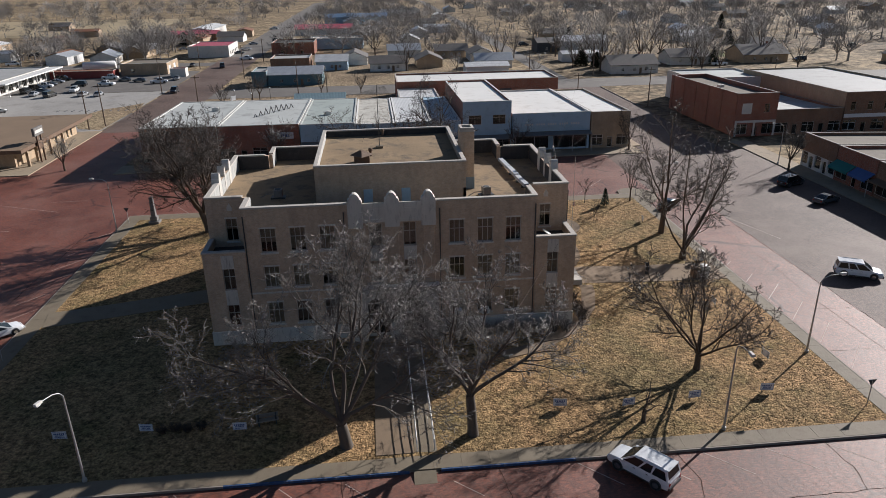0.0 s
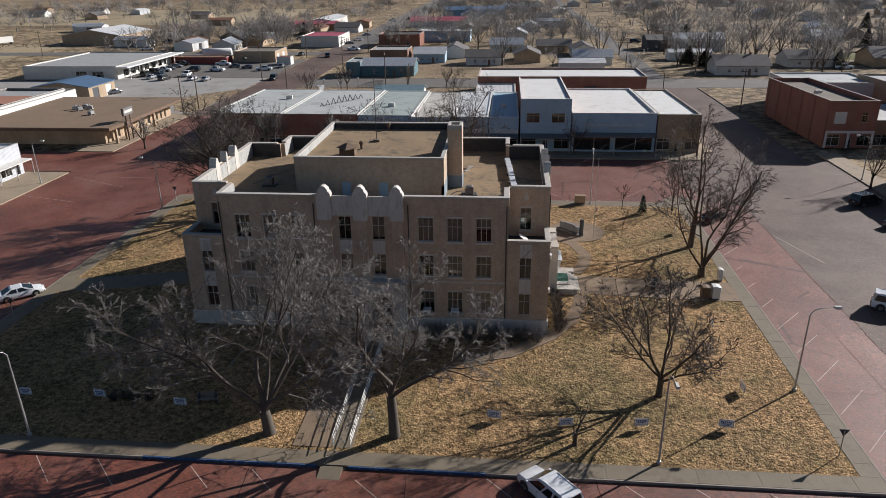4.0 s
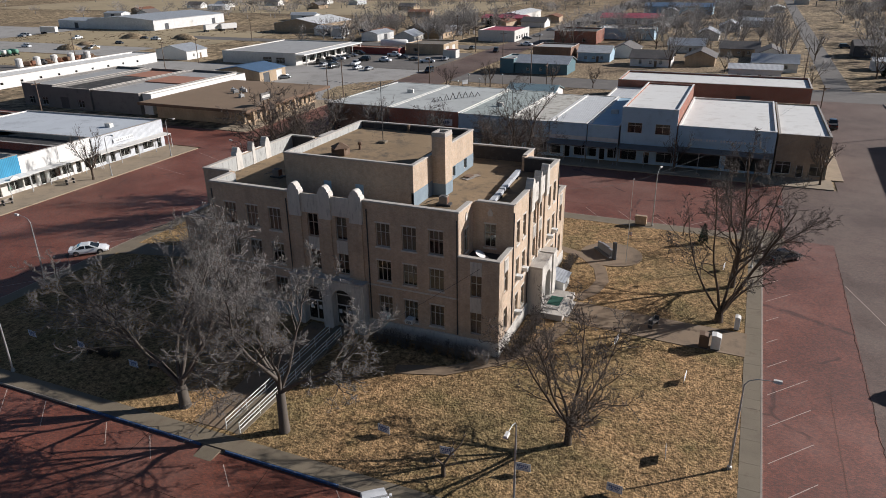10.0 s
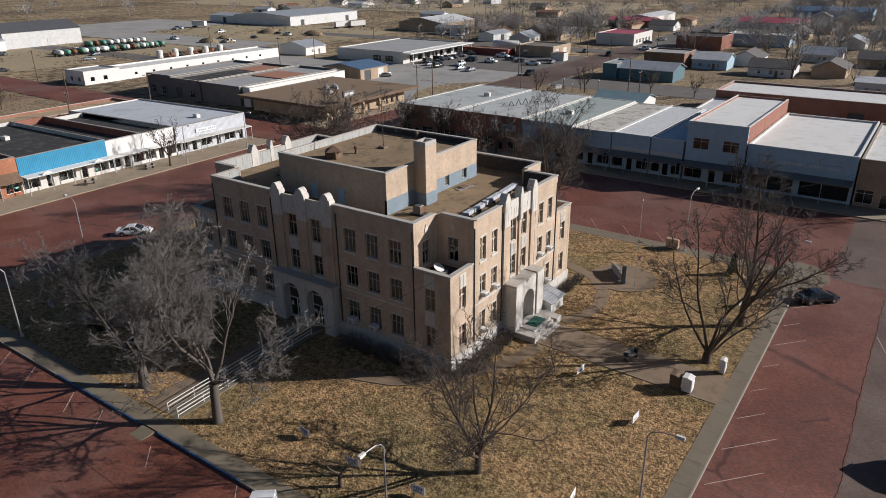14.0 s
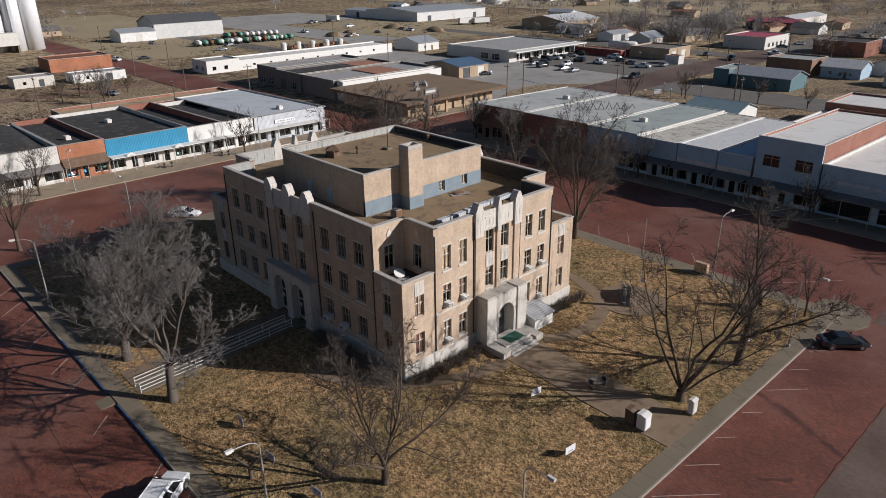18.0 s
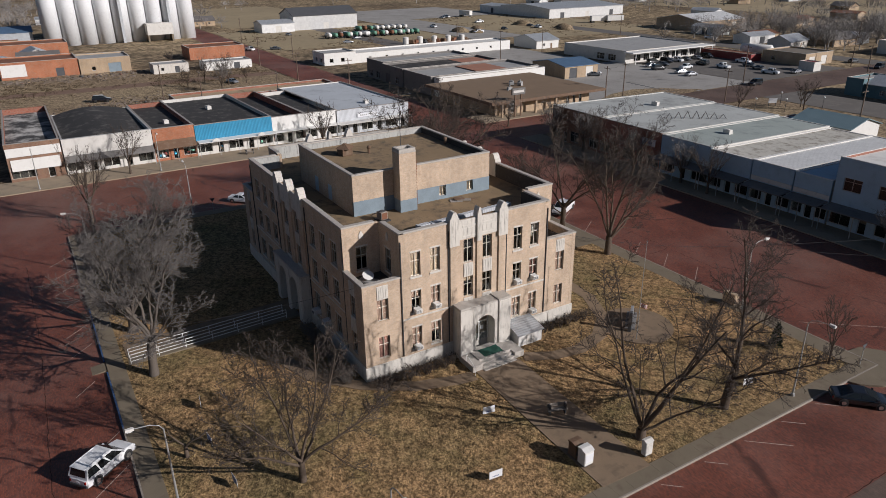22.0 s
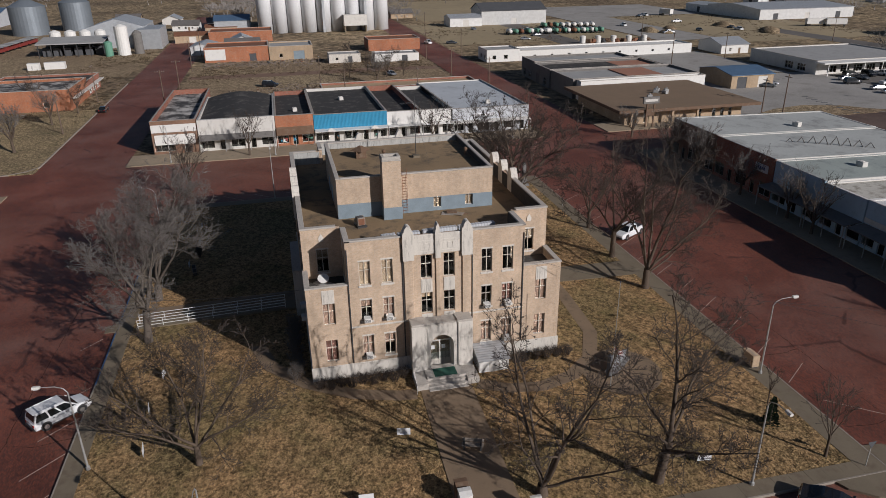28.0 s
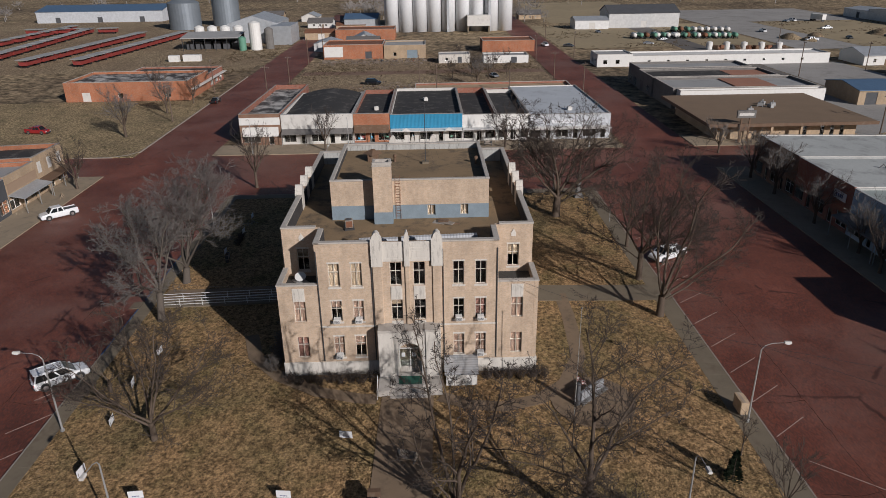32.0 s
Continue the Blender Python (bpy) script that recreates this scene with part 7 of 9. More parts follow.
def cart(x, y, turn):
    t = thing("harvest_trailer", "faded red harvest trailer with grey top", "trailer", x, y, -0.66, turn, "parked harvest trailers")
    part("box", Shape().extrude([(-1.5, 0.9), (1.5, 0.9), (1.7, 2.2), (-1.7, 2.2)], 0, -4.9, 4.9), REDPAINT, t)
    for u in range(-4, 5, 2):
        for sy in (-1.72, 1.72):
            part("post", stored("cartpost", lambda: Shape().box(-0.08, 0.08, -0.06, 0.06, 2.0, 3.0).mesh("post", REDPAINT)), REDPAINT, t, at=pose(u * 1.15, sy, 0))
    part("top", Shape().box(-5.2, 5.2, -2.6, 2.6, 3.0, 3.15), GREYROOF, t, "grey flat top")
    for u in (-3.2, 3.2):
        part("axle", Shape().box(u - 0.5, u + 0.5, -1.2, 1.2, 0, 0.9), RUBBER, t)
    return t


first = None
for ax, ay, bx, by, n in ((-206, -58, -300, -50, 9), (-206, -79, -300, -72, 9), (-228, -102, -325, -110, 9), (-330, -140, -330, -100, 4), (-250, -128, -345, -128, 8)):
    ang = math.degrees(math.atan2(by - ay, bx - ax))
    for i in range(n):
        k = i / (n - 1)
        m = pose(ax + (bx - ax) * k, ay + (by - ay) * k, -0.66, 0, 0, ang)
        if first is None:
            first = cart(ax, ay, ang)
        else:
            copy_thing(first, m)


def nurse_tank(x, y, turn, mat, label):
    t = thing("nurse_tank", label, "tank trailer", x, y, -0.66, turn, "parked tank trailers")
    part("tank", Shape().tube([(-2.6, 0, 1.75), (-2.3, 0, 1.75), (2.3, 0, 1.75), (2.6, 0, 1.75)], [0.45, 0.95, 0.95, 0.45], 14), mat, t, smooth=True)
    part("chassis", Shape().box(-2.8, 3.6, -0.5, 0.5, 0.6, 0.82, 0.03), DARKMETAL, t)
    for u in (-1.7, 1.7):
        for sy in (-0.95, 0.95):
            wheel(t, u, sy, 0.45, 0.3, False)
    return t


m1 = nurse_tank(-262.9, 176, 0, WHITEPAINT, "white tank trailer parked in a row")
m2 = nurse_tank(-262.7, 179, 5, GREENPAINT, "faded green tank trailer parked in a row")
m3 = nurse_tank(-262.5, 182, -4, RUST, "rusty tank trailer parked in a row")
rng = random.Random(11)
for i in range(26):
    k = i / 25
    x, y = ((-288 + 6 * k, 203.5 + 26 * k) if i % 3 == 0 else (-262.5 + 5 * k, 184 + 38 * k))
    copy_thing(rng.choice((m1, m1, m2, m2, m3)), pose(x + rng.uniform(-0.6, 0.6), y, -0.66, 0, 0, rng.uniform(-6, 6)))
for i in range(14):
    k = i / 13
    if i % 3 == 0:
        single("drum_tank", Shape().tube([(0, 0, 0), (0, 0, 3.0), (0, 0, 3.3)], [1.3, 1.3, 0.4], 14), WHITEPAINT, "white upright storage tank in the yard", "tank", pose(-219.6 + 6 * k, 195.8 + 29 * k, -0.66), "yard tanks")
    else:
        single("scrap_heap", Shape().box(-1.4, 1.4, -0.9, 0.9, 0, 1.1, 0.3).box(-0.6, 1.8, -1.2, 0.3, 0.4, 1.9, 0.2).tube([(-1.8, 0.4, 0.3), (1.2, 0.9, 1.7)], [0.25, 0.2], 6), rng.choice((RUST, DARKMETAL, CANOPY)), "rusty machine scrap piled in the yard", "scrap", pose(-219.6 + 6 * k, 195.8 + 29 * k, -0.66, 0, 0, 47 * i), "scrap heaps")

# ---- vehicles ----
tahoe = car("parked_suv", "white police-style SUV parked at the blue kerb", 18.46, 40.2, 129, CARWHITE, "suv")
car("street_suv", "white SUV standing in the wide side street", 57.0, 71.3, -28, CARWHITE, "suv")
car("white_sedan", "white sedan parked by the west pavement", -40.6, 68.6, 42, CARWHITE, "sedan")
car("black_sedan", "black sedan parked at the corner kerb", 45.1, 99.4, 44, CARBLACK, "sedan")
pick = car("white_pickup", "white pickup truck parked at the north kerb", -8.2, 110.0, -60, CARWHITE, "pickup")
car("white_pickup", "white pickup truck parked across the street", -30.2, 16.6, -48, CARWHITE, "pickup")
car("dark_car", "dark car parked in the shade", 70.2, 108.0, 24, CARBLACK, "suv")
car("grey_car", "grey car parked in the shade", 70.3, 98.2, 24, CARGREY, "sedan")
car("dark_pickup", "dark pickup truck parked by the side street", 57.0, 184, 88, CARBLACK, "pickup")
car("dark_car", "dark car parked by the brick garage", -124.8, 16.2, 178, CARBLACK, "sedan")
lot = [car("lot_sedan", "silver sedan in the store's car park", -86, 230, 90, CARSILVER, "sedan", group="cars in the car park", simple=True),
       car("lot_suv", "black SUV in the store's car park", -101, 231, 80, CARBLACK, "suv", group="cars in the car park", simple=True),
       car("lot_pickup", "white pickup in the store's car park", -91, 252, 170, CARWHITE, "pickup", group="cars in the car park", simple=True),
       car("lot_car", "grey car in the store's car park", -107, 240, 0, CARGREY, "sedan", group="cars in the car park", simple=True)]
for i, (x, y, a) in enumerate(((-91, 231, 84), (-100, 252, 178), (-74, 254, 10), (-82, 259, 170), (-107, 234, 90), (-111, 246, 0), (-111, 251, 3), (-111, 256, -2), (-111, 262, 1), (-111, 268, 4), (-97, 240, 95), (-88, 262, 175), (-70, 262, 95), (-112, 240, 88), (-95, 268, 0), (-104, 204, 60), (-107, 207, 62), (-128, 207, 5), (-152, 320, 20), (-73, 300, 90), (-160, 100, 20), (-150, 60, 80), (-240, 130, 10), (-236, 140, 60))):
    copy_thing(lot[i % 4], pose(x, y, ROAD_Z + 0.01, 0, 0, a))

car("red_pickup", "red pickup parked on the verge", -89.5, -17, 80, CARRED, "pickup", z=-0.49)
for v in (72.6, 82.0):
    single("arch_trim", Shape().extrude([(v - 0.9, 2.62), (v + 0.9, 2.62), (v + 0.6, 2.95), (v, 3.25), (v - 0.6, 2.95)], 0, -71.78, -71.62), WHITEPAINT, "white gabled trim on the blue shop's canopy", "trim", group="canopy trims")

# ---- lawn: ramp, rails, lamps, signs, memorial ----
ramp_y = [42.0, 45.0, 50.0, 56.0, 62.2]
rz = [-0.58, -0.36, -0.22, -0.02, 0.18]
s = Shape()
for y, z in zip(ramp_y, rz):
    s.v += [(1.72, y, z - 0.35), (1.72, y, z), (3.48, y, z), (3.48, y, z - 0.35)]
for i in range(4):
    for c in range(4):
        a, b = i * 4 + c, i * 4 + (c + 1) % 4
        s.f.append((a, b, b + 4, a + 4))
s.f += [(0, 1, 2, 3), (19, 18, 17, 16)]
single("entrance_ramp", s, CONCRETE, "concrete ramp from the kerb to the south entrance", "ramp", kind="structure")
single("kerb_ramp", Shape().extrude([(40.9, -0.592), (42.2, -0.45), (42.2, -0.7), (40.9, -0.7)], 0, 1.5, 3.2), CONCRETE, "pale concrete kerb ramp", "ramp", kind="structure")


def zramp(y):
    return float(np.interp(y, ramp_y, rz))


strip_walk("ramp_walk", [(0.2, 44.3), (0.2, 62.4)], 3.0, "concrete walk beside the entrance ramp", WALK)
for x in (1.93, 3.3):
    rl = thing("handrail", "white painted steel handrail along the ramp", "handrail", x, 44.5, zramp(44.5), 0, "ramp handrails")
    ys = [0.0, 2.7, 5.4, 8.1, 10.8, 13.5, 16.2]
    for y in ys:
        z = zramp(44.5 + y) - zramp(44.5)
        part("post", Shape().tube([(0, y, z - 0.1), (0, y, z + 1.0)], [0.035, 0.035], 6), WHITEPAINT, rl)
    for hgt in (0.98, 0.62, 0.26):
        part("rail", Shape().tube([(0, y, zramp(44.5 + y) - zramp(44.5) + hgt) for y in ys], [0.036] * len(ys), 6), WHITEPAINT, rl)

for x, y, a in ((40.4, 54.9, 0), (26.8, 44.3, -90), (-22.9, 44.0, -110), (28.1, 105.5, 85), (41.4, 95.1, 0), (-38.4, 99.4, 180), (-38.4, 60, 180)):
    street_lamp(x, y, a, 8.2)
for x, y, a in ((-66.8, 60.5, 0), (-66.8, 97.0, 0), (-66.8, 112.0, 0), (75.4, 121, 180), (-66.8, 40, 0)):
    street_lamp(x, y, a, 7.6)

for x, y in ((-26.6, 49.1), (-19.9, 49.3), (-12.3, 48.6), (14.4, 48.7), (20.2, 48.1), (26.2, 48.5), (32.9, 48.8)):
    yard_sign(x, y, random.uniform(-8, 8))
for x, y, a in ((36.2, 65.8, 85), (29.3, 69.9, 80), (38.3, 92.9, 82), (35.8, 54.3, 95)):
    yard_sign(x, y, a, rows=((0.28, 0.06, 0.5, 5),), label="plain white yard sign with one small dark line")

# memorial
gz = lawn_z(24.6, 92.2) + 0.06
mm = thing("memorial", "grey granite memorial wall of upright slabs on a base", "memorial", 23.9, 92.4, gz, 131)
part("plinth", Shape().box(-1.9, 1.95, -0.55, 0.55, 0, 0.22, 0.03), GRANITE, mm)
for i in range(4):
    part("slab", Shape().box(-1.7 + 0.86 * i, -0.845 + 0.86 * i, -0.16, 0.16, 0.22, 1.1 + (0.12 if i in (1, 2) else 0), 0.03), STELE, mm, "upright blue-grey granite slab")
part("stele", Shape().box(-2.4, -1.95, -0.2, 0.2, 0, 2.35, 0.05), DARKGREY, mm, "dark upright granite stele")
fp = thing("flagpole", "slender white flagpole with a small striped flag", "flagpole", 26.9, 90.2, lawn_z(26.9, 90.2), 0)
part("pole", Shape().tube([(0, 0, -0.1), (0, 0, 11.0)], [0.045, 0.025], 8), POLE, fp)
part("finial", Shape().tube([(0, 0, 11.0), (0, 0, 11.05), (0, 0, 11.15)], [0.03, 0.08, 0.02], 8), CHROME, fp)
for i in range(7):
    fs = Shape()
    for j in range(7):
        x = 0.05 + 0.75 * j / 6
        fs.v += [(x, 0.12 * math.sin(j * 1.3), 4.3 - 0.07 * i - 0.25 * (j / 6) ** 1.4), (x, 0.12 * math.sin(j * 1.3), 4.23 - 0.07 * i - 0.25 * (j / 6) ** 1.4)]
    fs.f = [(2 * j, 2 * j + 2, 2 * j + 3, 2 * j + 1) for j in range(6)]
    part("flag_stripe", fs, REDPAINT if i % 2 == 0 else WHITEPAINT, fp, at=pose(0, 0, 0, 0, 0, 60))
mo = thing("pillar_monument", "grey stone pillar monument on a square base", "monument", -34.0, 103.0, -0.42, 0)
part("base", Shape().box(-0.75, 0.75, -0.75, 0.75, 0, 0.4, 0.03), GRANITE, mo)
part("plinth", Shape().box(-0.5, 0.5, -0.5, 0.5, 0.4, 1.1, 0.03), GRANITE, mo)
part("shaft", Shape().tube([(0, 0, 1.1), (0, 0, 3.8)], [0.48, 0.36], 4), GRANITE, mo)
part("cap", Shape().tube([(0, 0, 3.8), (0, 0, 4.0), (0, 0, 4.25)], [0.42, 0.42, 0.05], 4), GRANITE, mo)


def street_box(name, label, x, y, turn, w, d, h, mat, trim, z=None):
    t = thing(name, label, "box", x, y, lawn_z(x, y) + 0.04 if z is None else z, turn)
    part("casing", Shape().box(-w / 2, w / 2, -d / 2, d / 2, 0.12, h, 0.04), mat, t)
    part("foot", Shape().box(-w / 2 + 0.08, w / 2 - 0.08, -d / 2 + 0.08, d / 2 - 0.08, 0, 0.12), DARKMETAL, t)
    part("door", Shape().box(-w / 2 + 0.08, w / 2 - 0.08, -d / 2 - 0.02, -d / 2, 0.4, h - 0.25, 0.005), trim, t)
    part("hood", Shape().extrude([(-d / 2 - 0.05, h), (d / 2 + 0.02, h), (d / 2 + 0.02, h + 0.12), (0, h + 0.16)], 0, -w / 2 - 0.02, w / 2 + 0.02), mat, t)
    return t


street_box("drop_box", "white metal drop box beside the walk", 38.4, 72.9, 90, 0.95, 0.85, 1.45, WHITEPAINT, SIGNWHITE)
street_box("litter_bin", "dark brown bin beside the drop box", 37.3, 72.9, 90, 0.95, 0.9, 1.35, CANOPY, DARKMETAL)
street_box("meter_cabinet", "pale metal cabinet by the walk's edge", 40.2, 77.8, 90, 0.8, 0.5, 1.4, OFFWHITE, OFFWHITE, -0.40)
street_box("utility_cabinet", "tan brick-faced utility cabinet on the north pavement", 26.5, 105.5, 180, 1.6, 0.8, 1.3, TANBRICK, TANBRICK, -0.40)
bb = thing("bench", "weathered stone bench with dark legs", "bench", 32.2, 75.2, lawn_z(32.2, 75.2) + 0.045, 70)
part("seat", Shape().box(-0.9, 0.9, -0.25, 0.25, 0.42, 0.52, 0.02), KERB, bb)
part("backrest", Shape().box(-0.9, 0.9, 0.2, 0.26, 0.6, 0.95, 0.02), KERB, bb)
for u in (-0.7, 0.7):
    part("leg", Shape().box(u - 0.06, u + 0.06, -0.22, 0.24, 0, 0.95), DARKMETAL, bb)
for x, y, a in ((-10.2, 49.4, 10), (-69.6, 78.5, 90), (-69.6, 90.5, 90)):
    copy_thing(bb, pose(x, y, lawn_z(x, y) if x > -60 else -0.44, 0, 0, a))
for x, y, tn in ((40.5, 46.2, 180), (-38.0, 103.5, 0), (41.75, 105.2, 90), (-22, 105.4, 0), (-37.5, 63.0, 90)):
    sp = thing("road_sign", "small triangular road sign on a post", "road sign", x, y, -0.42, tn)
    part("post", Shape().box(-0.03, 0.03, -0.03, 0.03, 0, 2.3), POLE, sp)
    part("plate", Shape().extrude([(-0.4, 2.4), (0.4, 2.4), (0, 1.75)], 1, -0.05, -0.031), DARKGREY, sp)

# lean-to by the entrance
lt = thing("cellar_lean_to", "white lean-to with ribbed sloping roof by the steps", "lean-to", 19.42, 80.3, -0.3, 90)
part("wall", Shape().extrude([(-2.3, 0), (0, 0), (0, 2.1), (-2.3, 1.5)], 0, -1.5, 1.5), WHITEPAINT, lt)
part("roof", Shape().extrude([(-2.5, 1.48), (0, 2.12), (0, 2.2), (-2.5, 1.56)], 0, -1.65, 1.65), GREYMETAL, lt)
part("door", Shape().box(-0.5, 0.5, -2.33, -2.3, 0.05, 1.4, 0.005), OFFWHITE, lt)

for u, z in ((-6.9, 5.9), (-4.8, 5.9), (4.8, 5.9), (6.9, 5.9), (-6.9, 1.95), (6.9, 1.95)):
    ac_unit(CX + DX, CY + u, z, 90)
for u, z in ((6.25, 1.95), (9.05, 1.95)):
    ac_unit(CX + u, CY - DY + 0.1, z, 0, 0.8, 0.5, 0.65)

# on the courthouse roofs
hut = thing("roof_hatch", "brown roof hatch with little hipped cap", "roof hatch", -1.6, 71.0, 16.0)
part("curb", Shape().box(-0.8, 0.8, -0.6, 0.6, 0, 0.8, 0.03), CANOPY, hut)
part("cap", Shape().tube([(0, 0, 0.8), (0, 0, 1.3)], [1.25, 0.2], 4), CANOPY, hut, at=pose(0, 0, 0, 0, 0, 45))
for x, y in ((-0.7, 73.6), (0.75, 83.0)):
    v = thing("roof_vent", "brown rusty roof vent with round cowl", "vent", x, y, 16.0, 0, "roof vents")
    part("pipe", Shape().tube([(0, 0, 0), (0, 0, 0.6)], [0.16, 0.14], 8), CANOPY, v)
    part("cowl", Shape().tube([(0, 0, 0.5), (0, 0, 0.62), (0, 0, 0.82), (0, 0, 0.9)], [0.15, 0.24, 0.22, 0.08], 10), CANOPY, v)
an = thing("antenna_mast", "rooftop television antenna with swept rods and guy wires", "antenna", 0.3, 77.2, 16.0)
part("foot", Shape().box(-0.4, 0.4, -0.4, 0.4, 0, 0.25, 0.02), CONCRETE, an)
part("mast", Shape().tube([(0, 0, 0.2), (0, 0, 7.0)], [0.05, 0.03], 6), DARKMETAL, an)
part("boom", Shape().tube([(-0.4, -1.6, 6.2), (0.3, 1.6, 6.5)], [0.03, 0.03], 5), DARKMETAL, an)
for i in range(8):
    k = i / 7
    ln, y0 = 1.7 - 1.1 * k, -1.5 + 3.0 * k
    for sx in (-1, 1):
        part("rod", Shape().tube([(-0.4 + 0.7 * k, y0, 6.2 + 0.3 * k), (-0.4 + 0.7 * k + sx * ln, y0 - 0.5 * ln, 6.3 + 0.3 * k)], [0.022, 0.016], 5), DARKMETAL, an)
for a in range(3):
    part("guy_wire", Shape().tube([(0, 0, 5.2), (2.6 * math.cos(a * 2.094 + 0.4), 2.6 * math.sin(a * 2.094 + 0.4), 0.02)], [0.006, 0.006], 4), DARKMETAL, an)
ds = thing("satellite_dish", "white satellite dish on the low corner roof", "satellite dish", 16.7, 64.8, 8.95, 40)
part("foot", Shape().box(-0.9, 0.9, -0.5, 0.5, 0, 0.12), GREYROOF, ds)
part("mast", Shape().tube([(0, 0, 0.1), (0, 0, 0.56)], [0.04, 0.04], 6), POLE, ds)
part("reflector", Shape().tube([(0, 0, 0), (0, 0, 0.05), (0, 0, 0.13)], [0.05, 0.32, 0.55], 16), WHITEPAINT, ds, at=pose(0, 0, 0.55, 32, 0, 50))
for x, y, a in ((11.2, 69.2, 10), (-10.6, 71.5, 0)):
    ru = thing("rooftop_air_conditioner", "weathered rooftop air conditioner on the gravel roof", "air conditioner", x, y, 12.4, a, "rooftop air conditioners")
    part("casing", Shape().box(-0.42, 0.42, -0.4, 0.4, 0.15, 0.95, 0.04), KERB, ru)
    part("rusty_panel", Shape().box(0.421, 0.44, -0.32, 0.32, 0.22, 0.88), RUST, ru, "rusty louvred side panel")
    part("pipe", Shape().tube([(-0.4, 0.2, 0.4), (-1.2, 0.3, 0.35), (-1.9, 0.1, 0.1)], [0.05, 0.05, 0.05], 6), KERB, ru)
    part("skid", Shape().box(-0.75, 0.75, -0.5, 0.5, 0, 0.15), DARKMETAL, ru)
    part("fan_guard", Shape().tube([(0, 0, 0.95), (0, 0, 1.0)], [0.32, 0.3], 14), DARKGREY, ru)
dt = thing("roof_duct", "long pale boxed metal duct along the roof edge", "duct", 15.4, 76.6, 12.4, 4)
for i, (a, b, sag) in enumerate(((-6.0, -4.6, 0.0), (-4.4, -2.2, 0.05), (-1.9, 1.6, 0.0), (1.75, 5.6, 0.03))):
    part("duct_run", Shape().box(-0.3, 0.3, a, b, 0.24 - sag, 0.62 - sag, 0.03), PALEGREY, dt)
    part("bracket", Shape().box(-0.4, 0.4, (a + b) / 2 - 0.06, (a + b) / 2 + 0.06, 0, 0.25), DARKMETAL, dt)
jk = thing("roof_scrap", "flat heap of weathered boards and sheets on the gravel roof", "scrap", 10.3, 79.0, 12.4, 65)
for a, b, c, d, z, tn, m in ((-1.1, 0.2, -0.5, 0.3, 0.0, 4, WORN), (-0.3, 1.2, -0.4, 0.4, 0.06, -8, KERB), (-0.6, 0.5, -0.2, 0.6, 0.15, 15, CANOPY), (0.7, 1.7, -0.5, -0.3, 0.0, 25, CANOPY)):
    part("board", Shape().box(a, b, c, d, z, z + 0.08, 0.01), m, jk, at=pose(0, 0, 0, 0, 0, tn))

for x, y, z, a in ((-84, 65.5, 4.7, 5), (-80, 110, 4.7, 0), (-95, 77, 4.5, 10), (-10, 150, 6.0, 0), (14, 152, 5.7, 0), (-35, 158, 6.2, 10), (82, 160, 7.3, 20)):
    single("rooftop_unit", Shape().box(-0.7, 0.7, -0.5, 0.5, 0, 0.9, 0.04).tube([(0, 0, 0.88), (0, 0, 0.97)], [0.34, 0.3], 12), OFFWHITE, "small pale air-handling unit on a shop roof", "air conditioner", pose(x, y, z, 0, 0, a), "shop roof units")

# ---- trees on and round the square ----
crooked_tree("lawn_tree", "bare vase-shaped tree on the dry lawn", 28.5, 53.1, 11.8, 3, 1.9, 0.27, counts=(9, 8, 6, 4), ratio=(0.46, 0.46, 0.45, 0.5), wob=0.12, lift=0.04, low=0.22, fine=0.0155,
             plan=[(20 + 51 * i, (14, 46, 34, 54, 28, 48, 42)[i], (1.0, 0.92, 0.95, 0.85, 0.98, 0.88, 0.9)[i], 0.5, 0.25 * (i % 3) / 2) for i in range(7)])
crooked_tree("ramp_tree", "bare tree with dense pale grey twigs beside the ramp", 6.55, 46.1, 14.0, 5, 3.6, 0.40, counts=(12, 9, 8, 4), ratio=(0.5, 0.45, 0.42, 0.48), lean=(-0.2, 0.3), twig_mat=GREYTWIG, bark=GREYBARK, wob=0.13, lift=0.035, low=0.34, fine=0.0165,
             plan=[(95, 8, 1.0, 0.55, 0), (185, 26, 0.92, 0.5, 0), (12, 54, 0.92, 0.5, 0), (310, 30, 0.85, 0.42, 0), (55, 28, 0.95, 0.45, 0), (140, 36, 0.85, 0.42, 0)])
crooked_tree("kerb_tree", "large bare tree with dense pale grey twigs by the kerb", -3.6, 45.8, 15.6, 8, 2.0, 0.46, counts=(12, 9, 8, 4), ratio=(0.5, 0.45, 0.42, 0.48), lean=(-0.3, 0.2), twig_mat=GREYTWIG, bark=GREYBARK, wob=0.13, lift=0.035, low=0.3, fine=0.0165,
             plan=[(80, 8, 1.0, 0.5, 0), (20, 30, 0.92, 0.46, 0), (170, 38, 0.95, 0.5, 0), (215, 48, 0.8, 0.42, 0), (130, 24, 0.95, 0.46, 0), (300, 28, 0.85, 0.4, 0), (60, 36, 0.88, 0.44, 0)])
crooked_tree("street_tree", "big bare tree forking low near the walk", 38.4, 79.0, 17.0, 12, 1.0, 0.42, counts=(8, 7, 6, 4), ratio=(0.34, 0.48, 0.48, 0.5), wob=0.09, lift=0.015, low=0.3, fine=0.0155,
             plan=[(232, 15, 0.92, 0.4, 0), (52, 40, 0.8, 0.62, 0), (45, 16, 0.95, 0.42, 0), (54, 64, 0.6, 0.32, 0.3), (150, 24, 0.8, 0.34, 0), (300, 26, 0.62, 0.28, 0)])
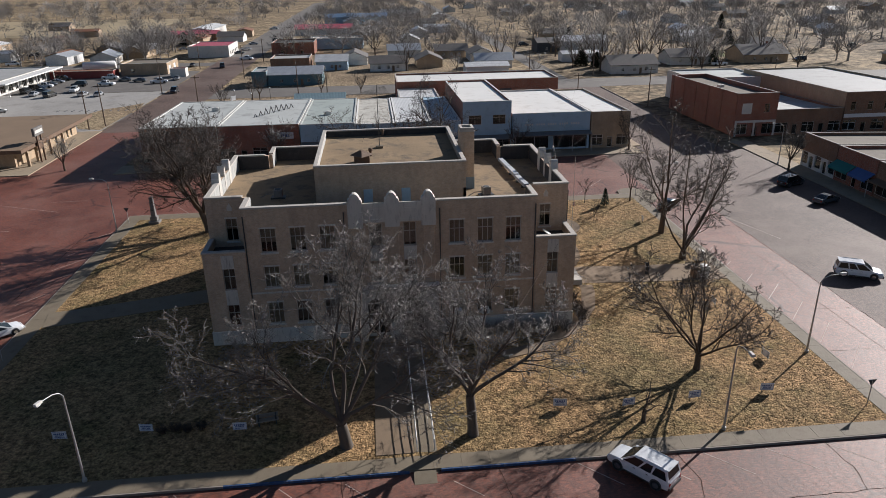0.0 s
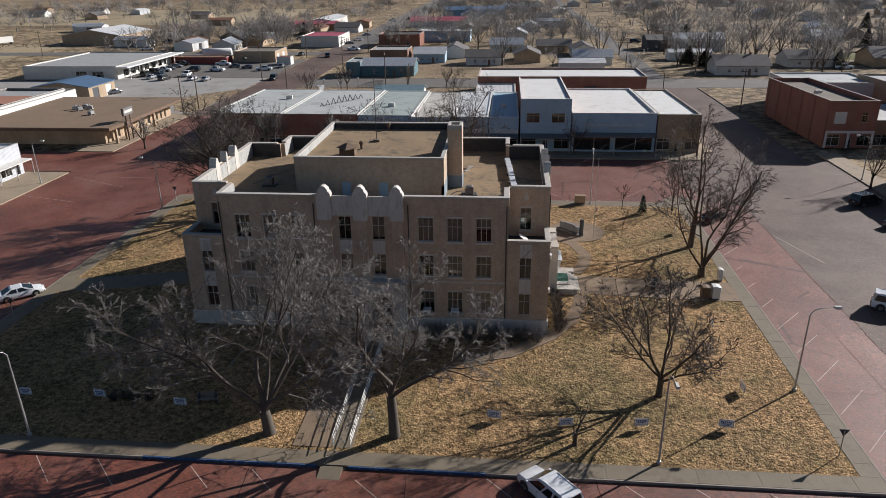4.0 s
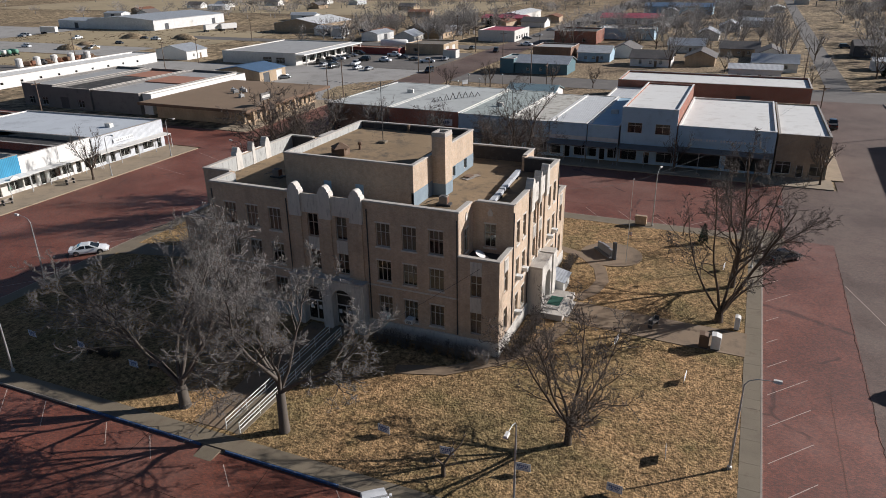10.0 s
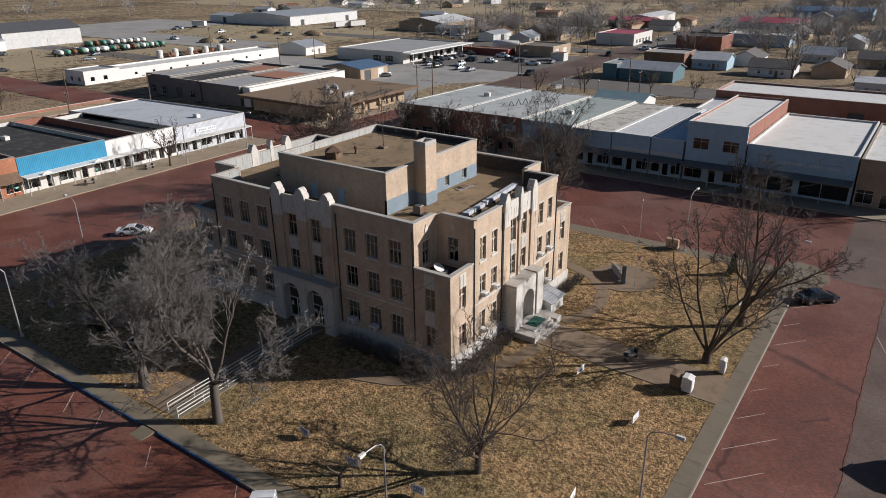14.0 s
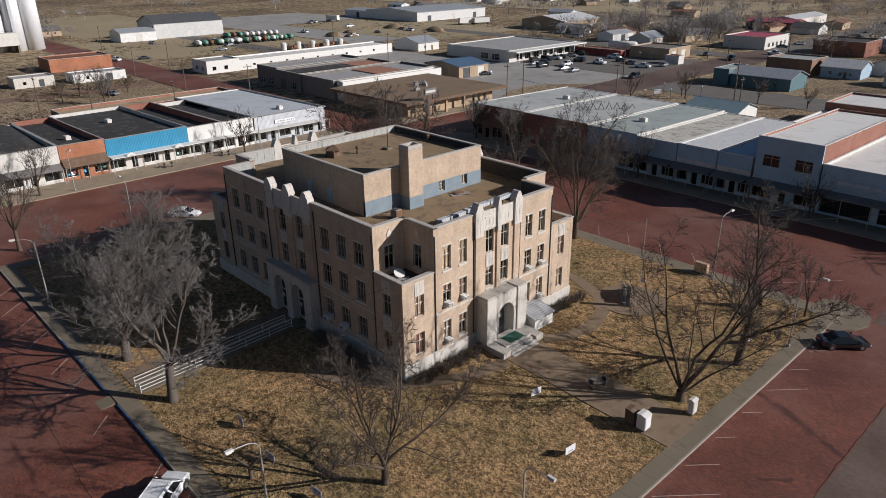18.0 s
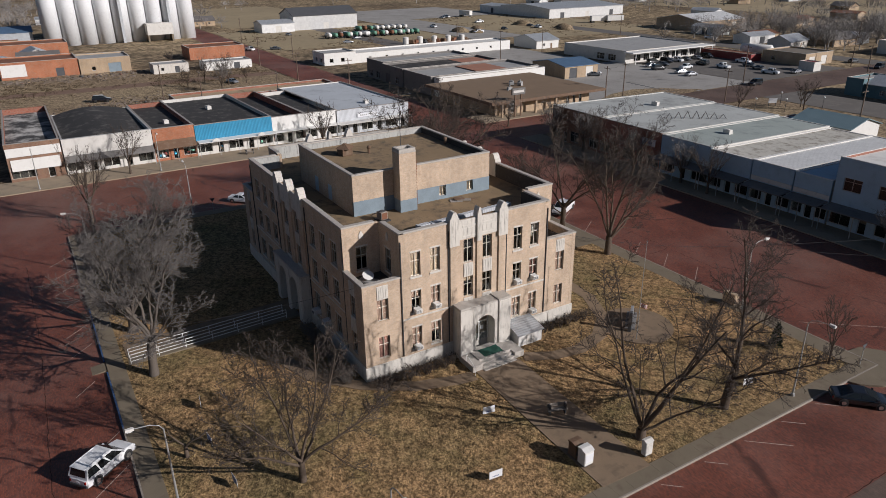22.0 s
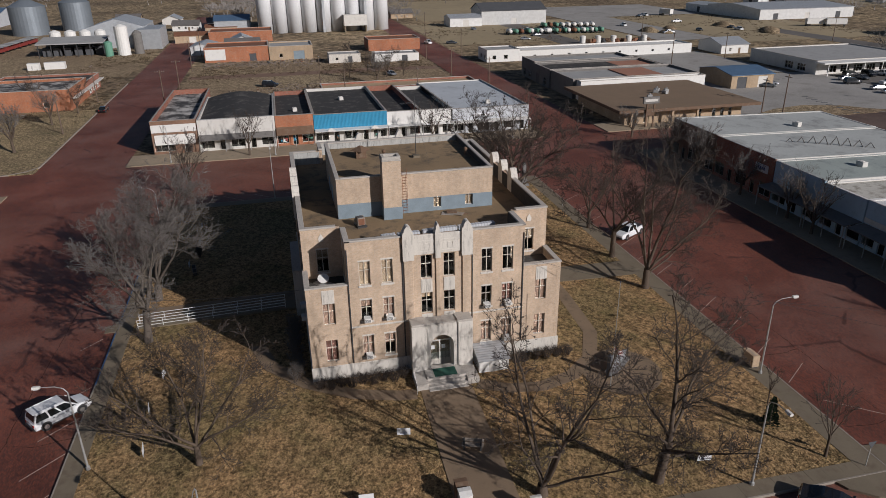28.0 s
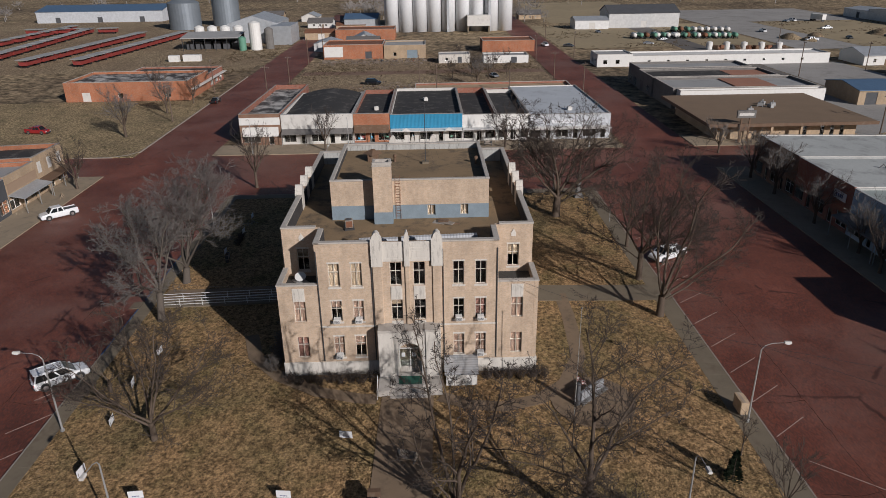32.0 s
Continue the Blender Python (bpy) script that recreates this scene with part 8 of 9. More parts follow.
crooked_tree("street_tree", "bare gnarled tree with spreading crown by the east pavement", 39.3, 88.3, 16.4, 14, 4.2, 0.36, counts=(9, 8, 6, 4), ratio=(0.45, 0.48, 0.48, 0.5), wob=0.14, lift=0.02, low=0.2, fine=0.0155, lean=(0.3, 0.3),
             plan=[(55, 14, 1.0, 0.6, 0), (50, 56, 0.82, 0.46, 0.25), (80, 42, 0.9, 0.42, 0.05), (200, 30, 0.7, 0.36, 0), (290, 46, 0.65, 0.32, 0.1), (10, 66, 0.55, 0.3, 0.3), (130, 40, 0.75, 0.34, 0.1)])
crooked_tree("north_tree", "tall bare tree by the north pavement", 8.3, 103.8, 18.2, 21, 2.6, 0.42, counts=(10, 8, 7, 4), ratio=(0.42, 0.46, 0.46, 0.5), wob=0.11, lift=0.03, low=0.22,
             plan=[(90, 22, 1.0, 0.52, 0), (80, 44, 0.88, 0.42, 0.1), (270, 20, 0.92, 0.42, 0), (0, 16, 0.95, 0.42, 0), (180, 26, 0.9, 0.4, 0.1), (100, 64, 0.66, 0.32, 0.3), (30, 40, 0.8, 0.36, 0.2)])
crooked_tree("north_tree", "tall bare tree behind the parked pickup", -1.4, 104.1, 17.6, 22, 3.8, 0.36, counts=(10, 8, 7, 4), ratio=(0.42, 0.46, 0.46, 0.5), wob=0.11, lift=0.03, low=0.2,
             plan=[(95, 14, 1.0, 0.52, 0), (60, 36, 0.85, 0.42, 0.1), (265, 32, 0.82, 0.42, 0.1), (180, 26, 0.88, 0.42, 0), (260, 60, 0.6, 0.3, 0.3), (10, 30, 0.8, 0.38, 0)])
crooked_tree("corner_tree", "broad bare tree on the far corner of the lawn", -24.7, 97.5, 17.4, 24, 3.0, 0.58, counts=(11, 9, 7, 4), ratio=(0.5, 0.48, 0.46, 0.5), lean=(-0.8, 0.3), wob=0.15, lift=0.03, low=0.15, fine=0.02,
             plan=[(180, 60, 1.0, 0.46, 0.1), (172, 40, 1.0, 0.5, 0), (100, 54, 0.95, 0.46, 0.1), (260, 52, 0.95, 0.46, 0), (88, 74, 0.62, 0.32, 0.3), (0, 28, 0.9, 0.46, 0), (210, 18, 1.0, 0.52, 0), (320, 48, 0.85, 0.4, 0.1)])
bare_tree("sapling", "small bare sapling at the lawn's corner", 40.0, 102.9, 7.4, 31, 2.0, 0.11, 6, 0.6, n2=6, n3=4, n4=3)
bare_tree("sapling", "thin bare sapling on the lawn", 32.6, 103.0, 4.4, 32, 1.4, 0.06, 5, 0.5, n2=4, n3=3, n4=2)
bare_tree("sapling", "thin bare sapling on the lawn", 31.5, 94.5, 3.4, 33, 0.6, 0.04, 5, 0.5, n2=3, n3=3, n4=2)
crooked_tree("pruned_tree", "small hard-pruned tree with stubby crooked arms", 20.75, 46.1, 4.0, 35, 1.1, 0.17, counts=(2, 2, 0, 0), ratio=(0.4, 0.5, 0.5, 0.5), wob=0.22, lift=0.05, fine=0.03,
             plan=[(200, 34, 0.8, 0.6, 0), (30, 40, 1.0, 0.65, 0), (10, 66, 0.8, 0.45, 0.2)])
cedar("cedar", "small dark conical cedar on the lawn", 35.3, 101.2, lawn_z(35.3, 101.2), 0.6, 2.6, 5)
w1 = bare_tree("pavement_tree", "bare tree on the pavement before the shops", -68.2, 55.3, 9.5, 41, 2.4, 0.2, 7, 0.8, n2=7, n3=6, n4=4, z=-0.5, group="pavement trees")
w2 = bare_tree("pavement_tree", "bare tree on the pavement before the shops", -68.0, 94.0, 8.8, 42, 2.0, 0.2, 7, 0.85, n2=7, n3=6, n4=4, z=-0.5, group="pavement trees")
for i, (x, y, k) in enumerate(((-43.6, 46.0, 1.25), (-44.6, 13.0, 1.05), (51.5, 135.6, 0.85), (-1.5, 135.4, 1.0), (74.6, 116.2, 0.85), (28, 135.5, 0.8), (-12, 105.4, 1.1))):
    copy_thing((w1, w2)[i % 2], pose(x, y, -0.5, 0, 0, 70 * i) @ Matrix.Diagonal((k, k, k, 1)))
w3 = bare_tree("verge_tree", "pale bare tree with fine grey twigs", -84.3, 6.2, 12.0, 43, 2.6, 0.3, 8, 0.85, twig_mat=GREYTWIG, n2=9, n3=7, n4=5, z=-0.55, group="pale bare trees", fine=0.022, lift=0.06)
for i, (x, y, k) in enumerate(((-110.6, 7.0, 0.85), (-43, 136.6, 0.85), (-33.5, 136.6, 0.8), (-19.5, 136.2, 0.7), (-8.0, 136.4, 0.7), (-147, 93.4, 0.75), (-60.5, 137.5, 0.6))):
    copy_thing(w3, pose(x, y, -0.55, 0, 0, 61 * i) @ Matrix.Diagonal((k, k, k, 1)))
# shrubs along the foundation
for i in range(4):
    shrub("low_shrub", "low dark leafless shrub by the yard signs", -18.6 + 1.0 * i, 49.3 + 0.15 * (i % 2), -0.42, 0.55, 0.6, 45, TWIG, 300 + i, "low shrubs")
for i in range(9):
    shrub("foundation_shrub", "brown leafless shrub along the stone plinth", 20.6 + 0.3 * (i % 2), 63.5 + 1.0 * i, -0.12, 0.7, 0.95, 55, TWIG, 200 + i, "foundation shrubs")
for i in range(6):
    shrub("foundation_shrub", "brown leafless shrub along the stone plinth", 20.6, 82.8 + 1.1 * i, -0.12, 0.7, 0.95, 55, TWIG, 230 + i, "foundation shrubs")
for i in range(9):
    shrub("south_shrub", "pale twiggy shrub in the building's shade", 7.5 + 1.35 * i, 61.4 + 0.2 * (i % 2), -0.14, 0.85, 1.4, 70, GREYTWIG, 260 + i, "shaded shrubs")

WEED = surf("dry_weed_stalks", (0.13, 0.095, 0.06), 0.95, 0.3, 0.3, 5, 0, rnd=0.35, spec=0.1)
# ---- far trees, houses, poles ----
kinds = [bare_tree("town_tree", "leafless tree among the town houses, haze put into its twig colour", 120, 250, 13, 50 + i, 2.2, 0.24, 7, 0.9, twig_mat=FARTWIG, n2=6, n3=4, n4=3, z=-0.7, group="town trees", fine=0.04) for i in range(4)]
bare_tree("yard_tree", "pale bare tree in the yard behind the shops", -157, 98, 8, 77, 2.0, 0.2, 7, 0.95, twig_mat=GREYTWIG, n2=7, n3=5, n4=4, z=-0.66, fine=0.025)
kinds[1].matrix_basis = pose(150, 280, -0.7)
kinds[2].matrix_basis = pose(60, 300, -0.7)
kinds[3].matrix_basis = pose(110, 300, -0.7)
hs = [house("town_house", "small pale house with shingled roof", "house", 170, 300, 0, 14, 10, 3.0, m, r, 2.2, 0.5, 3, group="town houses") for m, r in ((WHITEPAINT, SHINGLE), (TANBRICK, SHINGLE), (OFFWHITE, GREYMETAL))]
hs[1].matrix_basis = pose(205, 250, -0.66, 0, 0, 90)
hs[2].matrix_basis = pose(160, 345, -0.66)
for i, (x, y, a) in enumerate(((6, 268, 0), (27, 282, 90), (46, 268, 0), (-2, 296, 90), (34, 306, 0), (14, 312, 0), (50, 298, 90))):
    copy_thing(hs[i % 3], pose(x, y, -0.66, 0, 0, a))
rng = random.Random(5)
taken = [(6, 268), (27, 282), (46, 268), (-2, 296), (34, 306), (14, 312), (50, 298), (-106, 290), (-85, 282), (-110, 300), (-92, 300), (-120, 292), (-30, 300), (-12, 300), (-20, 320), (5, 300), (92, 243), (141, 247), (84, 281), (95, 315), (170, 300), (205, 250), (160, 345), (26, 250)]


def clear(x, y, r):
    if 52 < x < 73 or -70 < x < -47 or 212 < y < 240 or 69 < x < 100 and 180 < y < 218 or (-240 < x < -66 and 297 < y < 315):
        return False
    if x < 58 and -48 < x and 220 < y < 300 and -45 < x < 0:
        return False
    return all((x - a) ** 2 + (y - b) ** 2 > r * r for a, b in taken)


n = 0
while n < 34:
    x, y = rng.uniform(75, 420), rng.uniform(205, 720)
    if n > 24:
        x, y = rng.uniform(-45, 50), rng.uniform(300, 700)
    if clear(x, y, 22) and x < 60 + y * 0.62:
        taken.append((x, y))
        copy_thing(hs[n % 3], pose(x, y, -0.66, 0, 0, rng.choice((0, 90, 180, 270))))
        n += 1
# sheds, sheds and more houses to the north-west, with vehicles between them
sh = [house("yard_shed", "low metal shed on a yard", "shed", -240, 420, 20, 16, 9, 3.4, m, r, 1.2, 0.3, big=1, group="yard sheds") for m, r in ((WHITEMETAL, GREYMETAL), (TANBRICK, RUST), (GREYMETAL, WHITEMETAL))]
sh[1].matrix_basis, sh[2].matrix_basis = pose(-130, 330, -0.66, 0, 0, 90), pose(-110, 352, -0.66)
n = 0
while n < 46:
    x, y = rng.choice(((rng.uniform(-175, -75), rng.uniform(316, 520)), (rng.uniform(-46, 50), rng.uniform(300, 720)), (rng.uniform(-420, -190), rng.uniform(400, 620)), (rng.uniform(-330, -235), rng.uniform(20, 60)), (rng.uniform(-560, -340), rng.uniform(-60, 330))))
    if clear(x, y, 19) and not (-345 < x < -260 and 300 < y < 420) and not (-330 < x < -296 and 40 < y < 140):
        taken.append((x, y))
        copy_thing(rng.choice(sh + hs), pose(x, y, -0.66, 0, 0, rng.choice((0, 90, 180, 270)) + rng.uniform(-6, 6)))
        n += 1
for i in range(42):
    x, y = rng.choice(((rng.uniform(-340, -225), rng.uniform(235, 330)), (rng.uniform(-170, -72), rng.uniform(300, 480)), (rng.uniform(72, 260), rng.uniform(205, 420)), (rng.uniform(-300, -232), rng.uniform(140, 228)), (rng.uniform(-68, -48), rng.uniform(215, 520))))
    if clear(x, y, 8) or -68 < x < -48:
        copy_thing(rng.choice(lot), pose(x, y, -0.655, 0, 0, rng.choice((0, 90, 180, 270)) + rng.uniform(-12, 12)))
for x, y, r, hh in ((-252, 246, 7, 2.4), (-243, 250, 5, 1.8), (-263, 295, 8, 2.6), (-235, 302, 7, 2.2), (-228, 297, 6, 2.0), (-260, 262, 5, 1.6)):
    md, r3 = Shape(), random.Random(int(x))
    rings = [(1.0, 0), (0.8, 0.35), (0.5, 0.75), (0.2, 0.97)]
    for k, zz in rings:
        md.v += [(r * k * math.cos(a * 0.449) * r3.uniform(0.85, 1.15), 0.7 * r * k * math.sin(a * 0.449) * r3.uniform(0.85, 1.15), hh * zz * r3.uniform(0.85, 1.1) - (0.1 if zz == 0 else 0)) for a in range(14)]
    md.f = [(q * 14 + a, q * 14 + (a + 1) % 14, q * 14 + 14 + (a + 1) % 14, q * 14 + 14 + a) for q in range(3) for a in range(14)] + [tuple(42 + a for a in range(14))]
    single("earth_mound", md, DIRT, "heap of bare earth in the field", "mound", pose(x, y, -0.66), "earth mounds", smooth=True)
for i, (x, y, a) in enumerate(((-246, 338, 75), (-241, 346, 70), (-330, 300, 10))):
    tr = thing("semi_trailer", "white box semi-trailer parked in the yard", "trailer", x, y, -0.66, a, "semi-trailers")
    part("box", Shape().box(-5.5, 4.5, -1.25, 1.25, 1.1, 3.9, 0.05), WHITEPAINT, tr)
    for q in (-5.0, -3.9):
        for sy in (-1, 1):
            wheel(tr, q, sy * 1.0, 0.5, 0.3, False)
    part("landing_leg", Shape().box(3.6, 3.9, -0.9, 0.9, 0, 1.1), DARKMETAL, tr)


def tree_spot(k):
    zone = k % 12
    if zone < 5:
        x, y = rng.uniform(75, 560), rng.uniform(205, 950)
        return None if x > 70 + y * 0.64 else (x, y)
    if zone < 7:
        return rng.uniform(-46, 52), rng.uniform(310, 900)
    if zone < 9:
        return rng.uniform(-420, -80), rng.uniform(390, 900)
    return rng.choice(((rng.uniform(-560, -345), rng.uniform(20, 160)), (rng.uniform(-160, -90), rng.uniform(290, 400)), (rng.uniform(-1100, -420), rng.uniform(-350, 800)), (rng.uniform(-1000, -100), rng.uniform(640, 1000))))


spots = []
while len(spots) < 1480:
    p = tree_spot(len(spots))
    if p and clear(*p, 9):
        spots.append((*p, rng.uniform(0.85, 1.6) if p[0] > 60 else rng.uniform(0.7, 1.3), rng.uniform(0, 6.28)))
spots.sort(key=lambda p: math.hypot(p[0], p[1] - 60))
for x, y, k, a in spots[:20]:
    copy_thing(rng.choice(kinds), pose(x, y, -0.72, 0, 0, math.degrees(a)) @ Matrix.Diagonal((k, k, k, 1)))
for i, (x, y, k) in enumerate(((12.6, 268, 1.1), (31, 262, 0.6), (49, 275, 1.3), (56, 243, 0.7), (24, 292, 0.8), (78, 300, 1.2), (118, 285, 1.3), (104, 268, 0.9), (134, 296, 1.1), (75, 262, 1.0))):
    copy_thing(kinds[i % 4], pose(x, y, -0.7, 0, 0, 67 * i) @ Matrix.Diagonal((k, k, k, 1)))
far_kinds = []
for i in range(4):
    s, r2 = Shape(), random.Random(80 + i)
    s.tube([(0, 0, -0.2), (0, 0, 2.6)], [0.32, 0.24], 5, False)
    for j in range(9):
        d = fork(Vector((0, 0, 1)), r2.uniform(0.2, 1.3), j * 0.75)
        pts, rad, dirs = limb(s, Vector((0, 0, 2.2)), d, r2.uniform(5.5, 8.5), 0.13, 0.04, 4, 3, 0.28, 0.08, r2)
        for m in range(9):
            q = r2.randrange(1, 5)
            d2 = fork(dirs[q], r2.uniform(0.4, 1.0), r2.uniform(0, 6.28))
            e = pts[q] + d2 * r2.uniform(1.6, 3.4)
            s.spike(pts[q], e, 0.06)
            for o in range(4):
                b0 = pts[q].lerp(e, r2.uniform(0.2, 0.9))
                s.spike(b0, b0 + fork(d2, r2.uniform(0.4, 1.0), r2.uniform(0, 6.28)) * r2.uniform(0.8, 1.7), 0.042)
    far_kinds.append((np.array(s.v), s.f))
for i in range(4):
    s, r2 = Shape(), random.Random(180 + i)
    s.tube([(0, 0, -0.2), (0, 0, 2.6)], [0.32, 0.24], 4, False)
    for j in range(58):
        d = fork(Vector((0, 0, 1)), 1.25 * r2.random() ** 0.7, r2.uniform(0, 6.28))
        q = Vector((0, 0, 2.4)) + d * r2.uniform(1.5, 5.0)
        s.spike(q, q + fork(d, r2.uniform(0.0, 0.5), r2.uniform(0, 6.28)) * r2.uniform(2.0, 4.2), 0.09)
        for o in range(2):
            b0 = q + d * r2.uniform(0.3, 2.0)
            s.spike(b0, b0 + fork(d, r2.uniform(0.4, 1.0), r2.uniform(0, 6.28)) * r2.uniform(1.0, 2.2), 0.06)
    far_kinds.append((np.array(s.v), s.f))
woods = Shape()
for i, (x, y, k, a) in enumerate(spots[20:]):
    vs, fs = far_kinds[i % 4 + (4 if i > 150 else 0)]
    c, sn = math.cos(a) * k, math.sin(a) * k
    n0 = len(woods.v)
    woods.v += np.column_stack((vs[:, 0] * c - vs[:, 1] * sn + x, vs[:, 0] * sn + vs[:, 1] * c + y, vs[:, 2] * k - 0.7)).tolist()
    woods.f += [tuple(n0 + q for q in f) for f in fs]
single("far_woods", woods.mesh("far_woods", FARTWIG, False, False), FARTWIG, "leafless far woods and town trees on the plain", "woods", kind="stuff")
for i, (x, y, r, h) in enumerate(((80, 268, 3.0, 6.5), (84, 262, 2.5, 5.5), (-100, 400, 3, 6), (130, 262, 2.5, 6), (170, 330, 3, 7), (100, 360, 3, 7), (210, 420, 3, 8))):
    cedar("cedar_tree", "dark evergreen among bare town trees", x, y, -0.7, r, h, 70 + i, "evergreens")
for i, (x, y, a) in enumerate(((-70, 177, 0), (-67.5, 181, 0), (-67, 231, 0), (-13, 199, 90), (-99, 347, 0), (-172, 414, 0), (53.8, 182, 0), (73, 181, 0), (53.5, 240, 0), (-48.5, 199, 0), (-23, 218, 90), (-46, 260, 0), (-46, 310, 0), (-68, 290, 0), (-112, 120, 90), (-150, 118.6, 90), (-190, 118.6, 90), (-117, 33, 90), (-150, 33, 90), (-190, 33, 90), (-230, 33, 90), (-160, 227, 0), (-200, 135, 0), (-114, 80, 0), (-114, 100, 0), (-140, 75, 0), (-270, 135, 0), (-100, 12, 0), (-140, 11.6, 0), (-150, 199, 0), (-230, 230, 0), (-190, 300, 0), (76, 240, 0), (120, 202, 90), (160, 202, 90))):
    utility_pole(x, y, 9.5 + (i % 3), a)
tuft = Shape()
rng = random.Random(9)
for i in range(36000):
    x, y = rng.uniform(LX0 + 0.2, LX1 - 0.2), rng.uniform(LY0 + 0.2, LY1 - 0.2)
    if (-17.5 < x < 19.8 and 62.4 < y < 88.4) or (1.0 < x < 4.0 and y < 63) or (x > 22.5 and 72 < y < 78.5) or (x - 24.6) ** 2 + (y - 92.2) ** 2 < 20:
        continue
    z = lawn_z(x, y) - 0.01
    a, w, hh = rng.uniform(0, 6.28), rng.uniform(0.05, 0.12), rng.uniform(0.03, 0.075)
    c, sn = math.cos(a) * w, math.sin(a) * w
    tuft.v += [(x - c, y - sn, z), (x + c, y + sn, z), (x - sn * 0.7, y + c * 0.7, z), (x + rng.uniform(-0.05, 0.05), y + rng.uniform(-0.05, 0.05), z + hh)]
    n0 = len(tuft.v) - 4
    tuft.f += [(n0, n0 + 1, n0 + 3), (n0 + 1, n0 + 2, n0 + 3), (n0 + 2, n0, n0 + 3)]
single("grass_tufts", tuft.mesh("grass_tufts", TURF, False, False), TURF, "dry tan grass tufts over the lawn", "grass", kind="stuff")

# young trees on the verge behind the north row, and scrub in the western yards
for i, (x, y, k) in enumerate(((-16, 217, 0.75), (-4, 219, 0.7), (-36, 213, 0.65), (-167, 93, 0.9), (-160, 86, 0.7), (-173, 101, 0.8), (-158, 104, 0.65), (-137, -4, 1.1), (-124, 10, 0.9), (-146, 6, 0.8), (-205, 90, 0.7), (-196, 108, 0.6))):
    copy_thing((w1, w2)[i % 2], pose(x, y, -0.68, 0, 0, 53 * i) @ Matrix.Diagonal((k, k, k, 1)))
weeds, r6 = Shape(), random.Random(61)
for i in range(5200):
    x0, x1, y0, y1 = r6.choice(((-205, -114, 34, 118), (-205, -114, 34, 118), (-330, -232, 137, 229), (-330, -110, -8, 13), (-333, -200, 263, 345)))
    x, y = r6.uniform(x0, x1), r6.uniform(y0, y1)
    if math.sin(x * 0.13) + math.sin(y * 0.11 + x * 0.05) + r6.gauss(0, 0.7) < 0.3 or not clear(x, y, 5):
        continue
    for j in range(7):
        a, ln = r6.uniform(0, 6.28), r6.uniform(0.3, 1.0)
        px, py = x + r6.gauss(0, 0.4), y + r6.gauss(0, 0.4)
        weeds.spike(Vector((px, py, -0.7)), Vector((px + math.cos(a) * ln * 0.7, py + math.sin(a) * ln * 0.7, -0.66 + ln * 0.7)), 0.09)
single("dry_weeds", weeds.mesh("dry_weeds", WEED, False, False), WEED, "dry brown weeds over the vacant yards", "weeds", kind="stuff")

# rubble strewn before the depots
rb, r5 = Shape(), random.Random(44)
for i in range(1100):
    x, y = r5.choice(((r5.gauss(-200, 5), r5.uniform(37, 80)), (r5.gauss(-204, 3), r5.uniform(35, 95)), (r5.gauss(-142, 6), r5.gauss(70, 7))))
    a, w, d, z = r5.uniform(0, 6.28), r5.uniform(0.1, 0.7), r5.uniform(0.06, 0.22), r5.uniform(0.04, 0.25)
    c, sn, n0 = math.cos(a), math.sin(a), len(rb.v)
    for zz, k in ((-0.05, 1.0), (z, 0.75)):
        rb.v += [(x + (u * w * c - v * d * sn) * k, y + (u * w * sn + v * d * c) * k, -0.64 + zz * (1 + 0.4 * u)) for u, v in ((-1, -1), (1, -1), (1, 1), (-1, 1))]
    rb.f += [tuple(n0 + q for q in f) for f in ((4, 5, 6, 7), (0, 1, 5, 4), (1, 2, 6, 5), (2, 3, 7, 6), (3, 0, 4, 7))]
single("rubble", rb.mesh("rubble", RUBBLE, False, False), RUBBLE, "broken boards and rubble strewn over the yard", "rubble", kind="stuff")

# little park behind the north row
for x, y in ((-39.5, 199.3), (-41, 211.8), (-31, 214.5), (-35, 205)):
    gl = thing("globe_lamp", "short park lamp with white globe", "lamp", x, y, -0.62, 0, "park globe lamps")
    part("post", Shape().tube([(0, 0, 0), (0, 0, 2.9)], [0.07, 0.05], 8), DARKMETAL, gl)
    part("globe", Shape().tube([(0, 0, 2.88), (0, 0, 2.98), (0, 0, 3.15), (0, 0, 3.32), (0, 0, 3.42)], [0.1, 0.22, 0.28, 0.22, 0.08], 12), LAMPGLASS, gl, smooth=True)
pb = thing("park_board", "white notice board on two posts in the park", "sign", -40.7, 208, -0.62, 60)
part("board", Shape().box(-1.1, 1.1, -0.05, 0.05, 0.9, 2.1, 0.02), SIGNWHITE, pb)
